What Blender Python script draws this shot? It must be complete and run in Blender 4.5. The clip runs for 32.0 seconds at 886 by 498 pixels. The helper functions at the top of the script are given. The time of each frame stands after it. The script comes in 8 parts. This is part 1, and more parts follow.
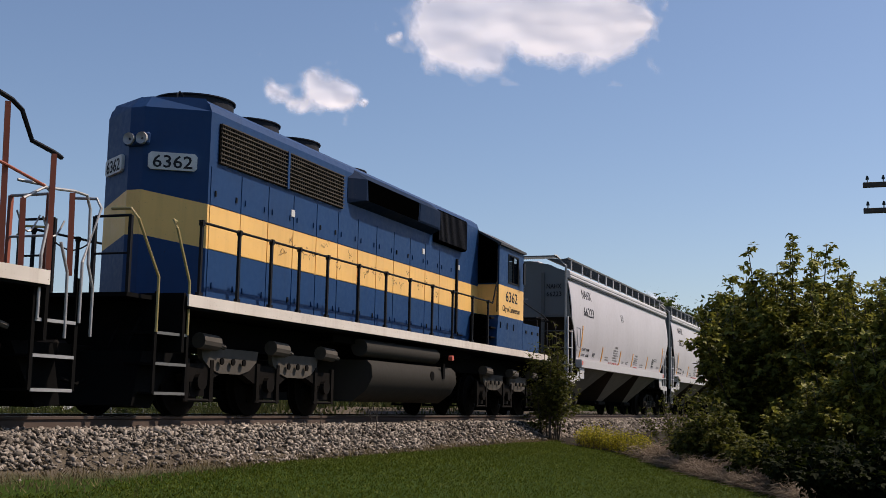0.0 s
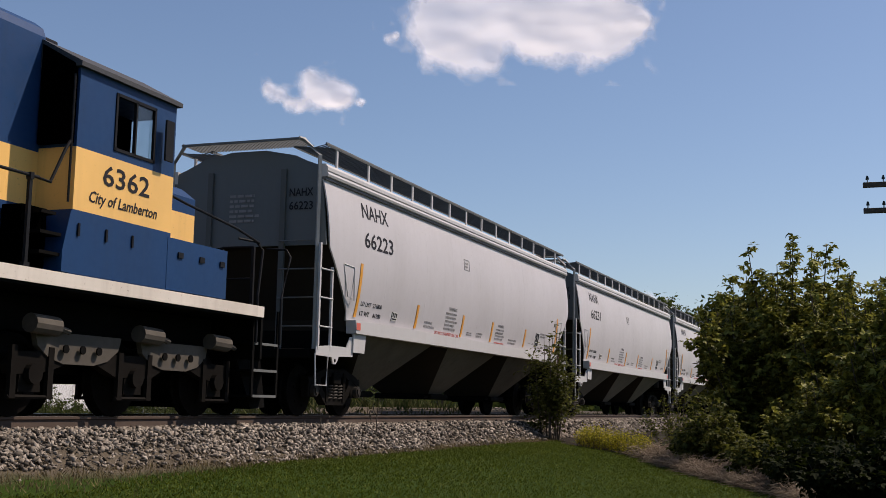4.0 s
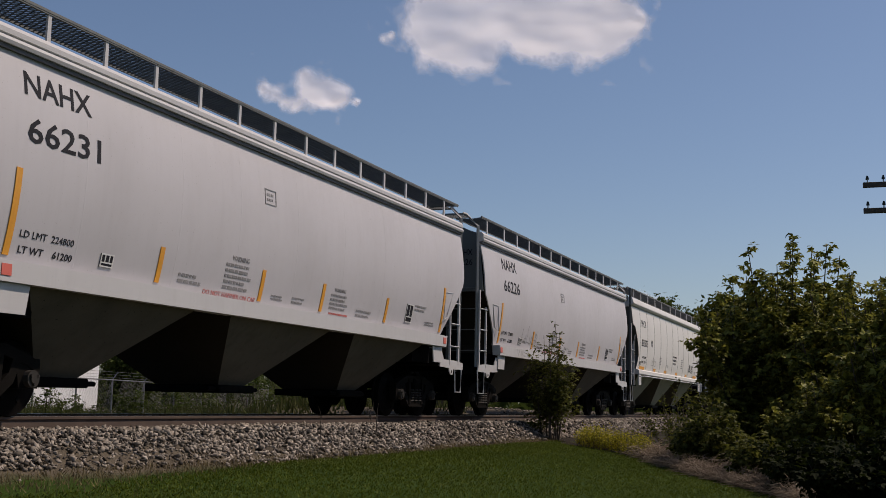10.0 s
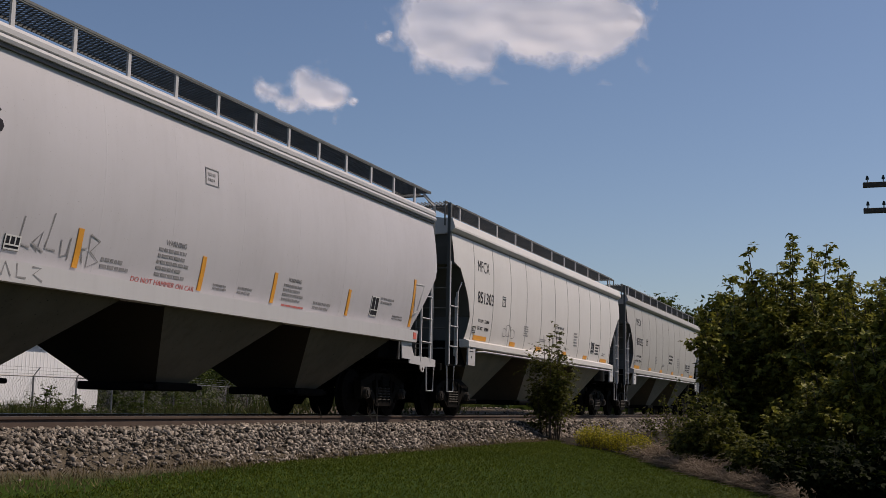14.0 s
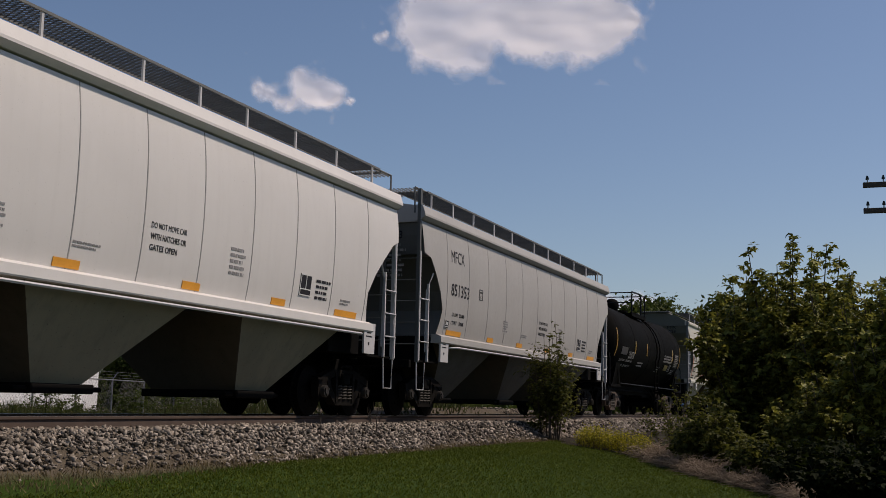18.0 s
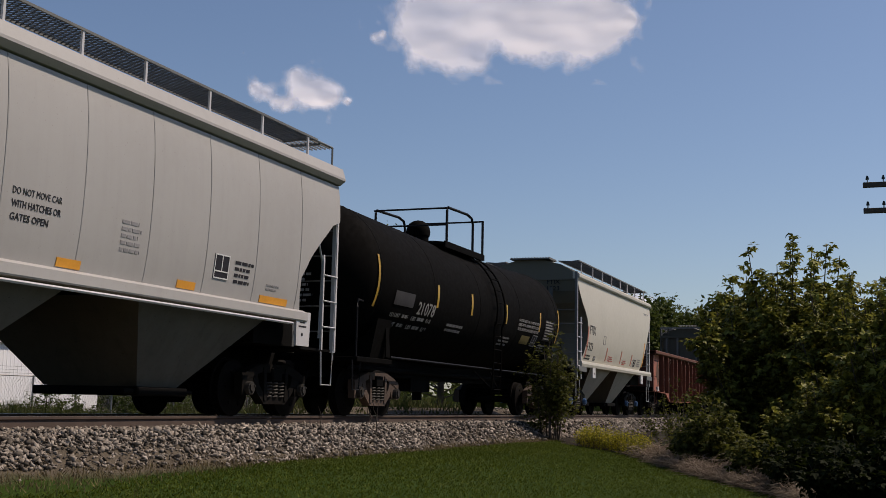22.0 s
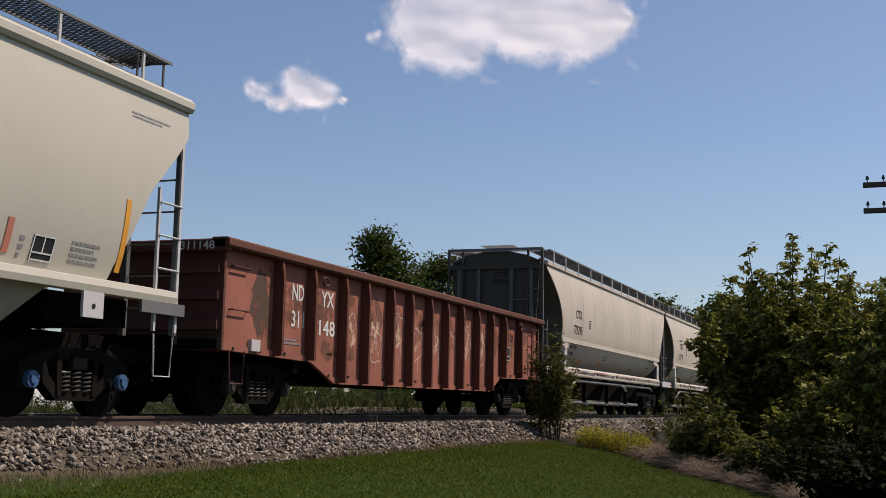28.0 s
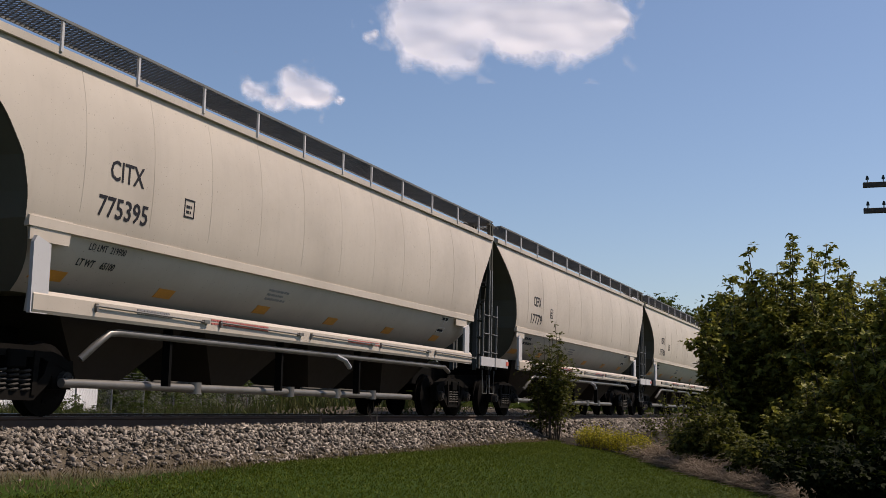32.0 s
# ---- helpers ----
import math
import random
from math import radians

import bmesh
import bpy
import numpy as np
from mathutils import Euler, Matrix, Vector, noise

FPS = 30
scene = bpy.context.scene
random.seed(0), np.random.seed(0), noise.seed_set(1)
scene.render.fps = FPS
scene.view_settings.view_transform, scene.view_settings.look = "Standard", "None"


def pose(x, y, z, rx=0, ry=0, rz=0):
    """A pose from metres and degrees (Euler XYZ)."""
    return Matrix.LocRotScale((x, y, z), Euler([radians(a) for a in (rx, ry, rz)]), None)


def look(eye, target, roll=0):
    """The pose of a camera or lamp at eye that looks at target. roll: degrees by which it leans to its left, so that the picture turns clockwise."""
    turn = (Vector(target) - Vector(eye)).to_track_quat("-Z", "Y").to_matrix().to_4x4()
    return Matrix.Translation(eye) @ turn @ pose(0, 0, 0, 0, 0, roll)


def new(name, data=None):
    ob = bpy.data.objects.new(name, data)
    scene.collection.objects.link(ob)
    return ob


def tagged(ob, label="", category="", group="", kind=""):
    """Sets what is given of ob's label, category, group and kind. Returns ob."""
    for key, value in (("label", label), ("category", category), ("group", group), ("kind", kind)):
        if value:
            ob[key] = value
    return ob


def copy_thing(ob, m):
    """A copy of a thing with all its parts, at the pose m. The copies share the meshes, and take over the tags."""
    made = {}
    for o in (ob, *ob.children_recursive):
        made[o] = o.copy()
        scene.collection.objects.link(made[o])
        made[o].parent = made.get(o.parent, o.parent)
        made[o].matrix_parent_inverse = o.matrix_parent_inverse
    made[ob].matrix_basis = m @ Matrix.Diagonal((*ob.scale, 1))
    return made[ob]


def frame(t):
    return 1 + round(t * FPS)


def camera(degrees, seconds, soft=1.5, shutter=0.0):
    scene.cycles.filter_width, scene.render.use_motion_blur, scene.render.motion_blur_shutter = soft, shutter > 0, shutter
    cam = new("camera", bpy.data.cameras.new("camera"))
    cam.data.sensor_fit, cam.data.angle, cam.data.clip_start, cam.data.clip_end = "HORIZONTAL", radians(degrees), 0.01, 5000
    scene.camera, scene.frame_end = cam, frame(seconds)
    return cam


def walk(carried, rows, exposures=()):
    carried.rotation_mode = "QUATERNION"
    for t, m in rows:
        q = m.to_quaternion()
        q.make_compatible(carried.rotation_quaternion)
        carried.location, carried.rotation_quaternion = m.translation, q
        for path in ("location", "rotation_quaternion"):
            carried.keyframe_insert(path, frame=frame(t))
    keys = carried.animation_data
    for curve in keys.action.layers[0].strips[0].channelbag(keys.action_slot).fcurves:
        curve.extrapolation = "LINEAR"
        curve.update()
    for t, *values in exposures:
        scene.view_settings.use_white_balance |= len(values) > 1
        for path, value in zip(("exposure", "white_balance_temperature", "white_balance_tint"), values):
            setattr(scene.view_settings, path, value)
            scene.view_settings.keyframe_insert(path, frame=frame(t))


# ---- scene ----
# ---------- camera ----------
EYE = Vector((0.0, 0.0, 0.246))
WAY = Vector((0.92581487, 0.35478729, 0.13035645))
cam = camera(40.945, 32.0, 0.5)
VIEW = look(EYE, EYE + WAY * 20, 1.1916)
walk(cam, [(0.0, VIEW), (32.0, VIEW)], [(0.0, 0.12, 6950, 16), (3.0, 0.18, 6950, 16), (6.0, -0.3, 6950, 16), (9.0, -0.34, 6950, 16), (19.0, -0.38, 6950, 16), (22.0, -0.2, 6950, 16), (24.0, 0.0, 6950, 16), (32.0, 0.05, 6950, 16)])

# ---------- light ----------
SUN_UP, SUN_AZ = 52.0, -52.0      # elevation; azimuth from +x towards +y, degrees
sun_dir = Vector((math.cos(radians(SUN_UP)) * math.cos(radians(SUN_AZ)),
                  math.cos(radians(SUN_UP)) * math.sin(radians(SUN_AZ)), math.sin(radians(SUN_UP))))
world = bpy.data.worlds.new("sky")
scene.world = world
world.use_nodes = True
wn = world.node_tree.nodes
sky = wn.new("ShaderNodeTexSky")
sky.sky_type, sky.sun_disc = "NISHITA", False
sky.sun_elevation, sky.sun_rotation = radians(SUN_UP), radians(90 - SUN_AZ)
sky.altitude, sky.air_density, sky.dust_density, sky.ozone_density = 200, 1.0, 0.9, 4.5
world.node_tree.links.new(sky.outputs[0], wn["Background"].inputs[0])
wn["Background"].inputs[1].default_value = 0.108
sun = new("sun", bpy.data.lights.new("sun", "SUN"))
sun.data.energy, sun.data.angle, sun.data.color = 4.4, radians(0.53), (1.0, 0.905, 0.79)
sun.matrix_world = look((0, 0, 40), Vector((0, 0, 40)) - sun_dir)

# ---------- mesh helpers ----------
TRACK_Y = 10.85


def box(bm, x0, x1, y0, y1, z0, z1, bevel=0.0):
    v = [bm.verts.new(p) for p in ((x0, y0, z0), (x1, y0, z0), (x1, y1, z0), (x0, y1, z0), (x0, y0, z1), (x1, y0, z1), (x1, y1, z1), (x0, y1, z1))]
    f = [bm.faces.new([v[i] for i in q]) for q in ((3, 2, 1, 0), (4, 5, 6, 7), (0, 1, 5, 4), (1, 2, 6, 5), (2, 3, 7, 6), (3, 0, 4, 7))]
    if bevel:
        bmesh.ops.bevel(bm, geom=list({e for q in f for e in q.edges}), offset=bevel, segments=1, affect="EDGES", profile=0.5)
    return f


def loft(bm, rings, closed=True, caps=True):
    """Skin between rings of points; each ring runs the same way round."""
    vs = [[bm.verts.new(p) for p in r] for r in rings]
    n = len(vs[0])
    for a, b in zip(vs, vs[1:]):
        for i in range(n if closed else n - 1):
            j = (i + 1) % n
            bm.faces.new((a[i], a[j], b[j], b[i]))
    if caps and closed:
        bm.faces.new(list(reversed(vs[0])))
        bm.faces.new(vs[-1])
    return vs


def slab_xz(bm, pts, y0, y1):
    """A plate: a polygon in x and z, from y0 to y1."""
    return loft(bm, [[(x, y0, z) for x, z in pts], [(x, y1, z) for x, z in pts]])


def slab_yz(bm, pts, x0, x1):
    return loft(bm, [[(x0, y, z) for y, z in pts], [(x1, y, z) for y, z in pts]])


def tube(bm, pts, r, n=6, caps=True):
    """A round bar along a line of points."""
    pts = [Vector(p) for p in pts]
    rings = []
    for i, p in enumerate(pts):
        d = (pts[min(i + 1, len(pts) - 1)] - pts[max(i - 1, 0)]).normalized()
        up = Vector((0, 0, 1)) if abs(d.z) < 0.9 else Vector((1, 0, 0))
        a = d.cross(up).normalized()
        b = a.cross(d).normalized()
        rings.append([p + (a * math.cos(2 * math.pi * k / n) + b * math.sin(2 * math.pi * k / n)) * r for k in range(n)])
    loft(bm, rings, True, caps)


def disc_y(bm, x, z, y0, y1, r, n=24, r2=None):
    """A round block with its axis across the track."""
    r2 = r if r2 is None else r2
    loft(bm, [[(x + math.cos(2 * math.pi * k / n) * q, y, z + math.sin(2 * math.pi * k / n) * q) for k in range(n)] for y, q in ((y0, r), (y1, r2))])


def disc_z(bm, x, y, z0, z1, r, n=24, r2=None):
    r2 = r if r2 is None else r2
    loft(bm, [[(x + math.cos(2 * math.pi * k / n) * q, y + math.sin(2 * math.pi * k / n) * q, z) for k in range(n)] for z, q in ((z0, r), (z1, r2))])


def mesh_of(name, bm, mat, smooth=False):
    bmesh.ops.recalc_face_normals(bm, faces=bm.faces)
    me = bpy.data.meshes.new(name)
    bm.to_mesh(me)
    bm.free()
    me.materials.append(mat)
    if smooth:
        me.polygons.foreach_set("use_smooth", [True] * len(me.polygons))
        me.set_sharp_from_angle(angle=radians(40))
    return me


def part(name, bm, mat, parent, label="", smooth=False):
    ob = new(name, mesh_of(name, bm, mat, smooth))
    ob.parent = parent
    if label:
        ob["label"] = label
    return ob


def share(name, me, parent, m=None):
    """One more part on a mesh that others use too."""
    ob = new(name, me)
    ob.parent = parent
    if m is not None:
        ob.matrix_basis = m
    return ob


def empty(name, m, label, category, group=""):
    ob = new(name)
    ob.matrix_basis = m
    return tagged(ob, label, category, group)


def bm_new():
    return bmesh.new()


# ---------- materials ----------
def nodes_of(name):
    mat = bpy.data.materials.new(name)
    mat.use_nodes = True
    return mat, mat.node_tree.nodes, mat.node_tree.links, mat.node_tree.nodes["Principled BSDF"]


def noise_tex(n, l, co, scale, detail=5.0, rough=0.6):
    t = n.new("ShaderNodeTexNoise")
    t.inputs["Scale"].default_value, t.inputs["Detail"].default_value, t.inputs["Roughness"].default_value = scale, detail, rough
    l.new(co, t.inputs["Vector"])
    return t.outputs["Fac"]


def ramp(n, l, fac, a, b, ca=(0, 0, 0, 1), cb=(1, 1, 1, 1)):
    r = n.new("ShaderNodeValToRGB")
    r.color_ramp.elements[0].position, r.color_ramp.elements[1].position = a, b
    r.color_ramp.elements[0].color, r.color_ramp.elements[1].color = ca, cb
    l.new(fac, r.inputs[0])
    return r.outputs[0]


def mix(n, l, fac, a, b, mode="MIX"):
    m = n.new("ShaderNodeMix")
    m.data_type, m.blend_type = "RGBA", mode
    for sock, v in ((m.inputs[0], fac), (m.inputs[6], a), (m.inputs[7], b)):
        if isinstance(v, (int, float)):
            sock.default_value = v
        elif isinstance(v, tuple):
            sock.default_value = (*v[:3], 1)
        else:
            l.new(v, sock)
    return m.outputs[2]


def stretched(n, l, sx, sy, sz):
    tc = n.new("ShaderNodeTexCoord")
    mp = n.new("ShaderNodeMapping")
    mp.inputs["Scale"].default_value = (sx, sy, sz)
    l.new(tc.outputs["Object"], mp.inputs["Vector"])
    return mp.outputs[0]


def bump_to(n, l, bsdf, height, strength, dist):
    b = n.new("ShaderNodeBump")
    b.inputs["Strength"].default_value, b.inputs["Distance"].default_value = strength, dist
    l.new(height, b.inputs["Height"])
    l.new(b.outputs[0], bsdf.inputs["Normal"])


def paint(name, col, rough=0.45, dirt=(0.12, 0.1, 0.08), amount=0.35, streak=0.35, metal=0.0, dents=0.25):
    """Weathered paint on steel: broad soiling, streaks that run down, specks, faint dents."""
    mat, n, l, b = nodes_of(name)
    co = stretched(n, l, 1, 1, 1)
    broad = ramp(n, l, noise_tex(n, l, co, 0.55, 4), 0.42, 0.78)
    run = ramp(n, l, noise_tex(n, l, stretched(n, l, 5.0, 5.0, 0.28), 1.0, 6, 0.65), 0.5, 0.8)
    speck = ramp(n, l, noise_tex(n, l, co, 34, 3), 0.66, 0.74)
    fine = noise_tex(n, l, co, 9, 6)
    c = mix(n, l, broad, (*col, 1), tuple(x * (1 - 0.3 * amount) + y * 0.3 * amount for x, y in zip(col, dirt)))
    m1 = n.new("ShaderNodeMath"); m1.operation = "MULTIPLY"; m1.inputs[1].default_value = streak * 0.6
    l.new(run, m1.inputs[0])
    c = mix(n, l, m1.outputs[0], c, tuple(x * 0.55 + y * 0.45 for x, y in zip(col, dirt)))
    m2 = n.new("ShaderNodeMath"); m2.operation = "MULTIPLY"; m2.inputs[1].default_value = amount * 0.8
    l.new(speck, m2.inputs[0])
    c = mix(n, l, m2.outputs[0], c, dirt)
    l.new(c, b.inputs["Base Color"])
    b.inputs["Metallic"].default_value = metal
    b.inputs["Specular IOR Level"].default_value = 0.35 if max(col) > 0.3 else 0.22 if max(col) > 0.05 else 0.03
    l.new(ramp(n, l, fine, 0.2, 0.8, (rough - 0.1,) * 3 + (1,), (min(1, rough + 0.18),) * 3 + (1,)), b.inputs["Roughness"])
    bump_to(n, l, b, noise_tex(n, l, stretched(n, l, 1.4, 1.4, 0.5), 1.0, 2), dents, 0.02)
    return mat


def plain(name, col, rough=0.6, metal=0.0, var=0.25, scale=12.0, bump=0.2, dist=0.01):
    mat, n, l, b = nodes_of(name)
    co = stretched(n, l, 1, 1, 1)
    f = noise_tex(n, l, co, scale, 6)
    f2 = noise_tex(n, l, co, scale * 0.12, 3)
    c = mix(n, l, f, tuple(x * (1 - var) for x in col), tuple(min(1, x * (1 + var)) for x in col))
    c = mix(n, l, ramp(n, l, f2, 0.4, 0.7), c, tuple(x * (1 - var * 0.8) for x in col))
    l.new(c, b.inputs["Base Color"])
    b.inputs["Roughness"].default_value, b.inputs["Metallic"].default_value = rough, metal
    b.inputs["Specular IOR Level"].default_value = 0.4 if max(col) > 0.06 else 0.06
    if bump:
        bump_to(n, l, b, f, bump, dist)
    return mat


def island(name, col_a, col_b, rough=0.85, extra=None, trans=0.0, clump=0.35, share_=0.35):
    """A different tone on every loose piece of one mesh."""
    mat, n, l, b = nodes_of(name)
    g = n.new("ShaderNodeNewGeometry")
    r = n.new("ShaderNodeValToRGB")
    r.color_ramp.elements[0].color, r.color_ramp.elements[1].color = (*col_a, 1), (*col_b, 1)
    if extra:
        e = r.color_ramp.elements.new(0.93)
        e.color = (*extra, 1)
        r.color_ramp.elements[1].position = 0.88
    l.new(g.outputs["Random Per Island"], r.inputs[0])
    co = stretched(n, l, 1, 1, 1)
    m1 = n.new("ShaderNodeMath"); m1.operation = "MULTIPLY"; m1.inputs[1].default_value = 0.6
    l.new(noise_tex(n, l, co, 22, 4), m1.inputs[0])
    m2 = n.new("ShaderNodeMath"); m2.operation = "MULTIPLY"; m2.inputs[1].default_value = share_
    l.new(ramp(n, l, noise_tex(n, l, co, clump, 3), 0.35, 0.7), m2.inputs[0])
    c = mix(n, l, m1.outputs[0], r.outputs[0], tuple(x * 0.7 for x in col_a))
    c = mix(n, l, m2.outputs[0], c, tuple(0.5 * (x + y) * 0.7 * (1.35 - share_) for x, y in zip(col_a, col_b)))
    l.new(c, b.inputs["Base Color"])
    b.inputs["Roughness"].default_value = rough
    b.inputs["Specular IOR Level"].default_value = 0.12
    if trans:
        tr = n.new("ShaderNodeBsdfTranslucent")
        l.new(c, tr.inputs[0])
        ms = n.new("ShaderNodeMixShader")
        ms.inputs[0].default_value = trans
        l.new(b.outputs[0], ms.inputs[1])
        l.new(tr.outputs[0], ms.inputs[2])
        l.new(ms.outputs[0], n["Material Output"].inputs[0])
    return mat


def worn(name, col, col2, lo=0.42, hi=0.62):
    """Patchy wear with ragged, see-through edges."""
    mat, n, l, b = nodes_of(name)
    co = stretched(n, l, 1, 1, 0.6)
    l.new(mix(n, l, noise_tex(n, l, co, 16, 5), (*col, 1), (*col2, 1)), b.inputs["Base Color"])
    b.inputs["Roughness"].default_value = 0.85
    l.new(ramp(n, l, noise_tex(n, l, co, 5.5, 7, 0.7), lo, hi), b.inputs["Alpha"])
    return mat


M = {
    "grey_white": paint("light_grey_car_paint", (0.505, 0.485, 0.50), 0.5, amount=0.45, streak=0.3, dents=0.5),
    "mf_grey": paint("warm_grey_car_paint", (0.63, 0.605, 0.58), 0.5, amount=0.3, streak=0.25),
    "mf_dusty": paint("dusty_warm_grey_car_paint", (0.375, 0.36, 0.342), 0.55, amount=0.45, streak=0.35),
    "cream": paint("cream_car_paint", (0.48, 0.455, 0.385), 0.5, amount=0.3, streak=0.3),
    "tan": paint("tan_cream_car_paint", (0.51, 0.445, 0.37), 0.5, (0.13, 0.10, 0.075), 0.9, 0.35),
    # end paints darker than the sides: the unlit ends' shade is in the colour
    "end_grey": paint("shaded_grey_green_end_paint", (0.10, 0.104, 0.102), 0.55),
    "end_warm": paint("shaded_warm_grey_end_paint", (0.125, 0.122, 0.097), 0.6, amount=0.6, streak=0.6),
    "end_blue": paint("shaded_blue_grey_end_paint", (0.135, 0.147, 0.15), 0.6, amount=0.6, streak=0.5),
    # grime plus the shade of the inward slopes, both in one dark brown
    "end_slope": paint("shaded_grimy_slope_paint", (0.036, 0.030, 0.025), 0.75, (0.02, 0.016, 0.012), 0.9, 0.8),
    "white": paint("white_trim_paint", (0.50, 0.49, 0.49), 0.45, amount=0.3),
    "dk_stripe": plain("dark_seam_paint", (0.12, 0.115, 0.12), 0.6),
    # car grey taken down for the bays: dirt and under-car shade in one tone
    "olive": paint("shaded_dusty_grey_slope_paint", (0.125, 0.108, 0.082), 0.85, (0.010, 0.009, 0.007), 1.5, 1.1),
    # underframe, truck and wheel blacks deepened to carry the shade below the cars
    "under": plain("shade_black_underframe", (0.005, 0.0047, 0.0044), 0.85, 0.0, 0.5, 6),
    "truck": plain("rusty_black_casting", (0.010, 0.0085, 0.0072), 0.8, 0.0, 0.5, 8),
    "truck_rust": plain("rust_red_casting", (0.080, 0.052, 0.037), 0.8, 0.0, 0.45, 8),
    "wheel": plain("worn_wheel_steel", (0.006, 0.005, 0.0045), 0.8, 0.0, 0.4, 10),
    "spring": plain("grey_spring_steel", (0.050, 0.046, 0.042), 0.6, 0.2, 0.3, 14),
    "rail": plain("rusty_rail_side", (0.074, 0.049, 0.037), 0.85, 0.0, 0.4, 9),
    "rail_top": plain("polished_rail_head", (0.45, 0.44, 0.43), 0.3, 0.9, 0.2, 20),
    "orange": plain("orange_reflector", (0.74, 0.33, 0.045), 0.4, 0, 0.15, 30),
    "red": plain("red_marker", (0.65, 0.14, 0.10), 0.4, 0, 0.15, 30),
    "yellow": plain("yellow_reflector", (0.80, 0.52, 0.10), 0.4, 0, 0.15, 30),
    "ink": plain("dark_lettering", (0.032, 0.031, 0.036), 0.6, 0, 0.3, 40, 0),
    "ink_soft": plain("faded_lettering", (0.26, 0.25, 0.25), 0.6, 0, 0.3, 40, 0),
    "red_ink": plain("red_lettering", (0.50, 0.13, 0.11), 0.6, 0, 0.3, 40, 0),
    "white_ink": plain("white_lettering", (0.66, 0.65, 0.63), 0.6, 0, 0.25, 40, 0),
    "blue": paint("faded_blue_loco_paint", (0.0075, 0.044, 0.135), 0.5, (0.018, 0.02, 0.024), 0.8, 0.6, dents=0.12),
    "gold": paint("cream_yellow_loco_paint", (0.90, 0.535, 0.165), 0.45, (0.14, 0.07, 0.03), 0.7, 0.6, dents=0.12),
    "loco_roof": paint("sooty_roof_paint", (0.025, 0.027, 0.034), 0.65),
    "tank_black": paint("black_tank_paint", (0.0034, 0.0031, 0.0028), 0.75, (0.008, 0.007, 0.006), 0.5, 0.3, dents=0.05),
    "gon": paint("rusty_red_gondola_paint", (0.32, 0.112, 0.076), 0.8, (0.085, 0.034, 0.020), 1.9, 1.5, dents=1.0),
    # sheet red darkened all over, to hold the shade on the stakes' left faces
    "gon_stake": paint("shaded_red_stake_paint", (0.125, 0.043, 0.028), 0.85, (0.04, 0.018, 0.012), 1.2, 1.0, dents=0.5),
    "gon_dark": paint("dark_rust_gondola_paint", (0.10, 0.040, 0.029), 0.75, (0.05, 0.035, 0.03), 0.9, 0.6),
    "mesh_metal": plain("galvanised_grating", (0.15, 0.154, 0.15), 0.65, 0.2, 0.25, 20),
    "rail_orange": paint("orange_red_railing_paint", (0.32, 0.080, 0.042), 0.5),
    "post_grey": plain("galvanised_post", (0.32, 0.32, 0.31), 0.6, 0.1, 0.25, 20),
    "silver": plain("aluminium_paint", (0.36, 0.36, 0.36), 0.45, 0.2, 0.2, 20),
    "black": plain("black_railing_paint", (0.018, 0.018, 0.02), 0.5, 0, 0.3, 20),
    "rail_yellow": paint("yellow_railing_paint", (0.34, 0.27, 0.10), 0.5),
    "tank_grey": paint("dusty_grey_fuel_tank", (0.042, 0.039, 0.034), 0.65, (0.05, 0.045, 0.04), 0.7, 0.6),
}

# ---------- the train's way ----------
WAY_KEYS = ((0.0, 0.0), (1.75, 7.187), (3.5, 14.504), (5.5, 23.103), (8.0, 34.244), (11.0, 48.229), (14.5, 65.395), (16.5, 75.44),
            (19.0, 88.371), (22.0, 104.29), (25.5, 123.683), (27.5, 135.094), (30.0, 149.637), (32.0, 161.44))


def natural_spline(keys):
    t = np.array([k[0] for k in keys]); s = np.array([k[1] for k in keys])
    n, h = len(t), np.diff(t)
    a, r = np.zeros((n, n)), np.zeros(n)
    a[0, 0] = a[-1, -1] = 1
    for i in range(1, n - 1):
        a[i, i - 1], a[i, i], a[i, i + 1] = h[i - 1], 2 * (h[i - 1] + h[i]), h[i]
        r[i] = 6 * ((s[i + 1] - s[i]) / h[i] - (s[i] - s[i - 1]) / h[i - 1])
    m = np.linalg.solve(a, r)

    def at(x):
        i = min(max(int(np.searchsorted(t, x)) - 1, 0), n - 2)
        p, q = (t[i + 1] - x) / h[i], (x - t[i]) / h[i]
        return float(p * s[i] + q * s[i + 1] + ((p ** 3 - p) * m[i] + (q ** 3 - q) * m[i + 1]) * h[i] ** 2 / 6)
    return at


travel = natural_spline(WAY_KEYS)
TRAIN = []        # (thing, x at the start)
WHEELS = []       # (wheelset, x, height, radius)

# ---------- shared railway parts ----------
NEAR, GAUGE_HALF, WHEEL_R = -1.55, 0.755, 0.457
MESH = {}


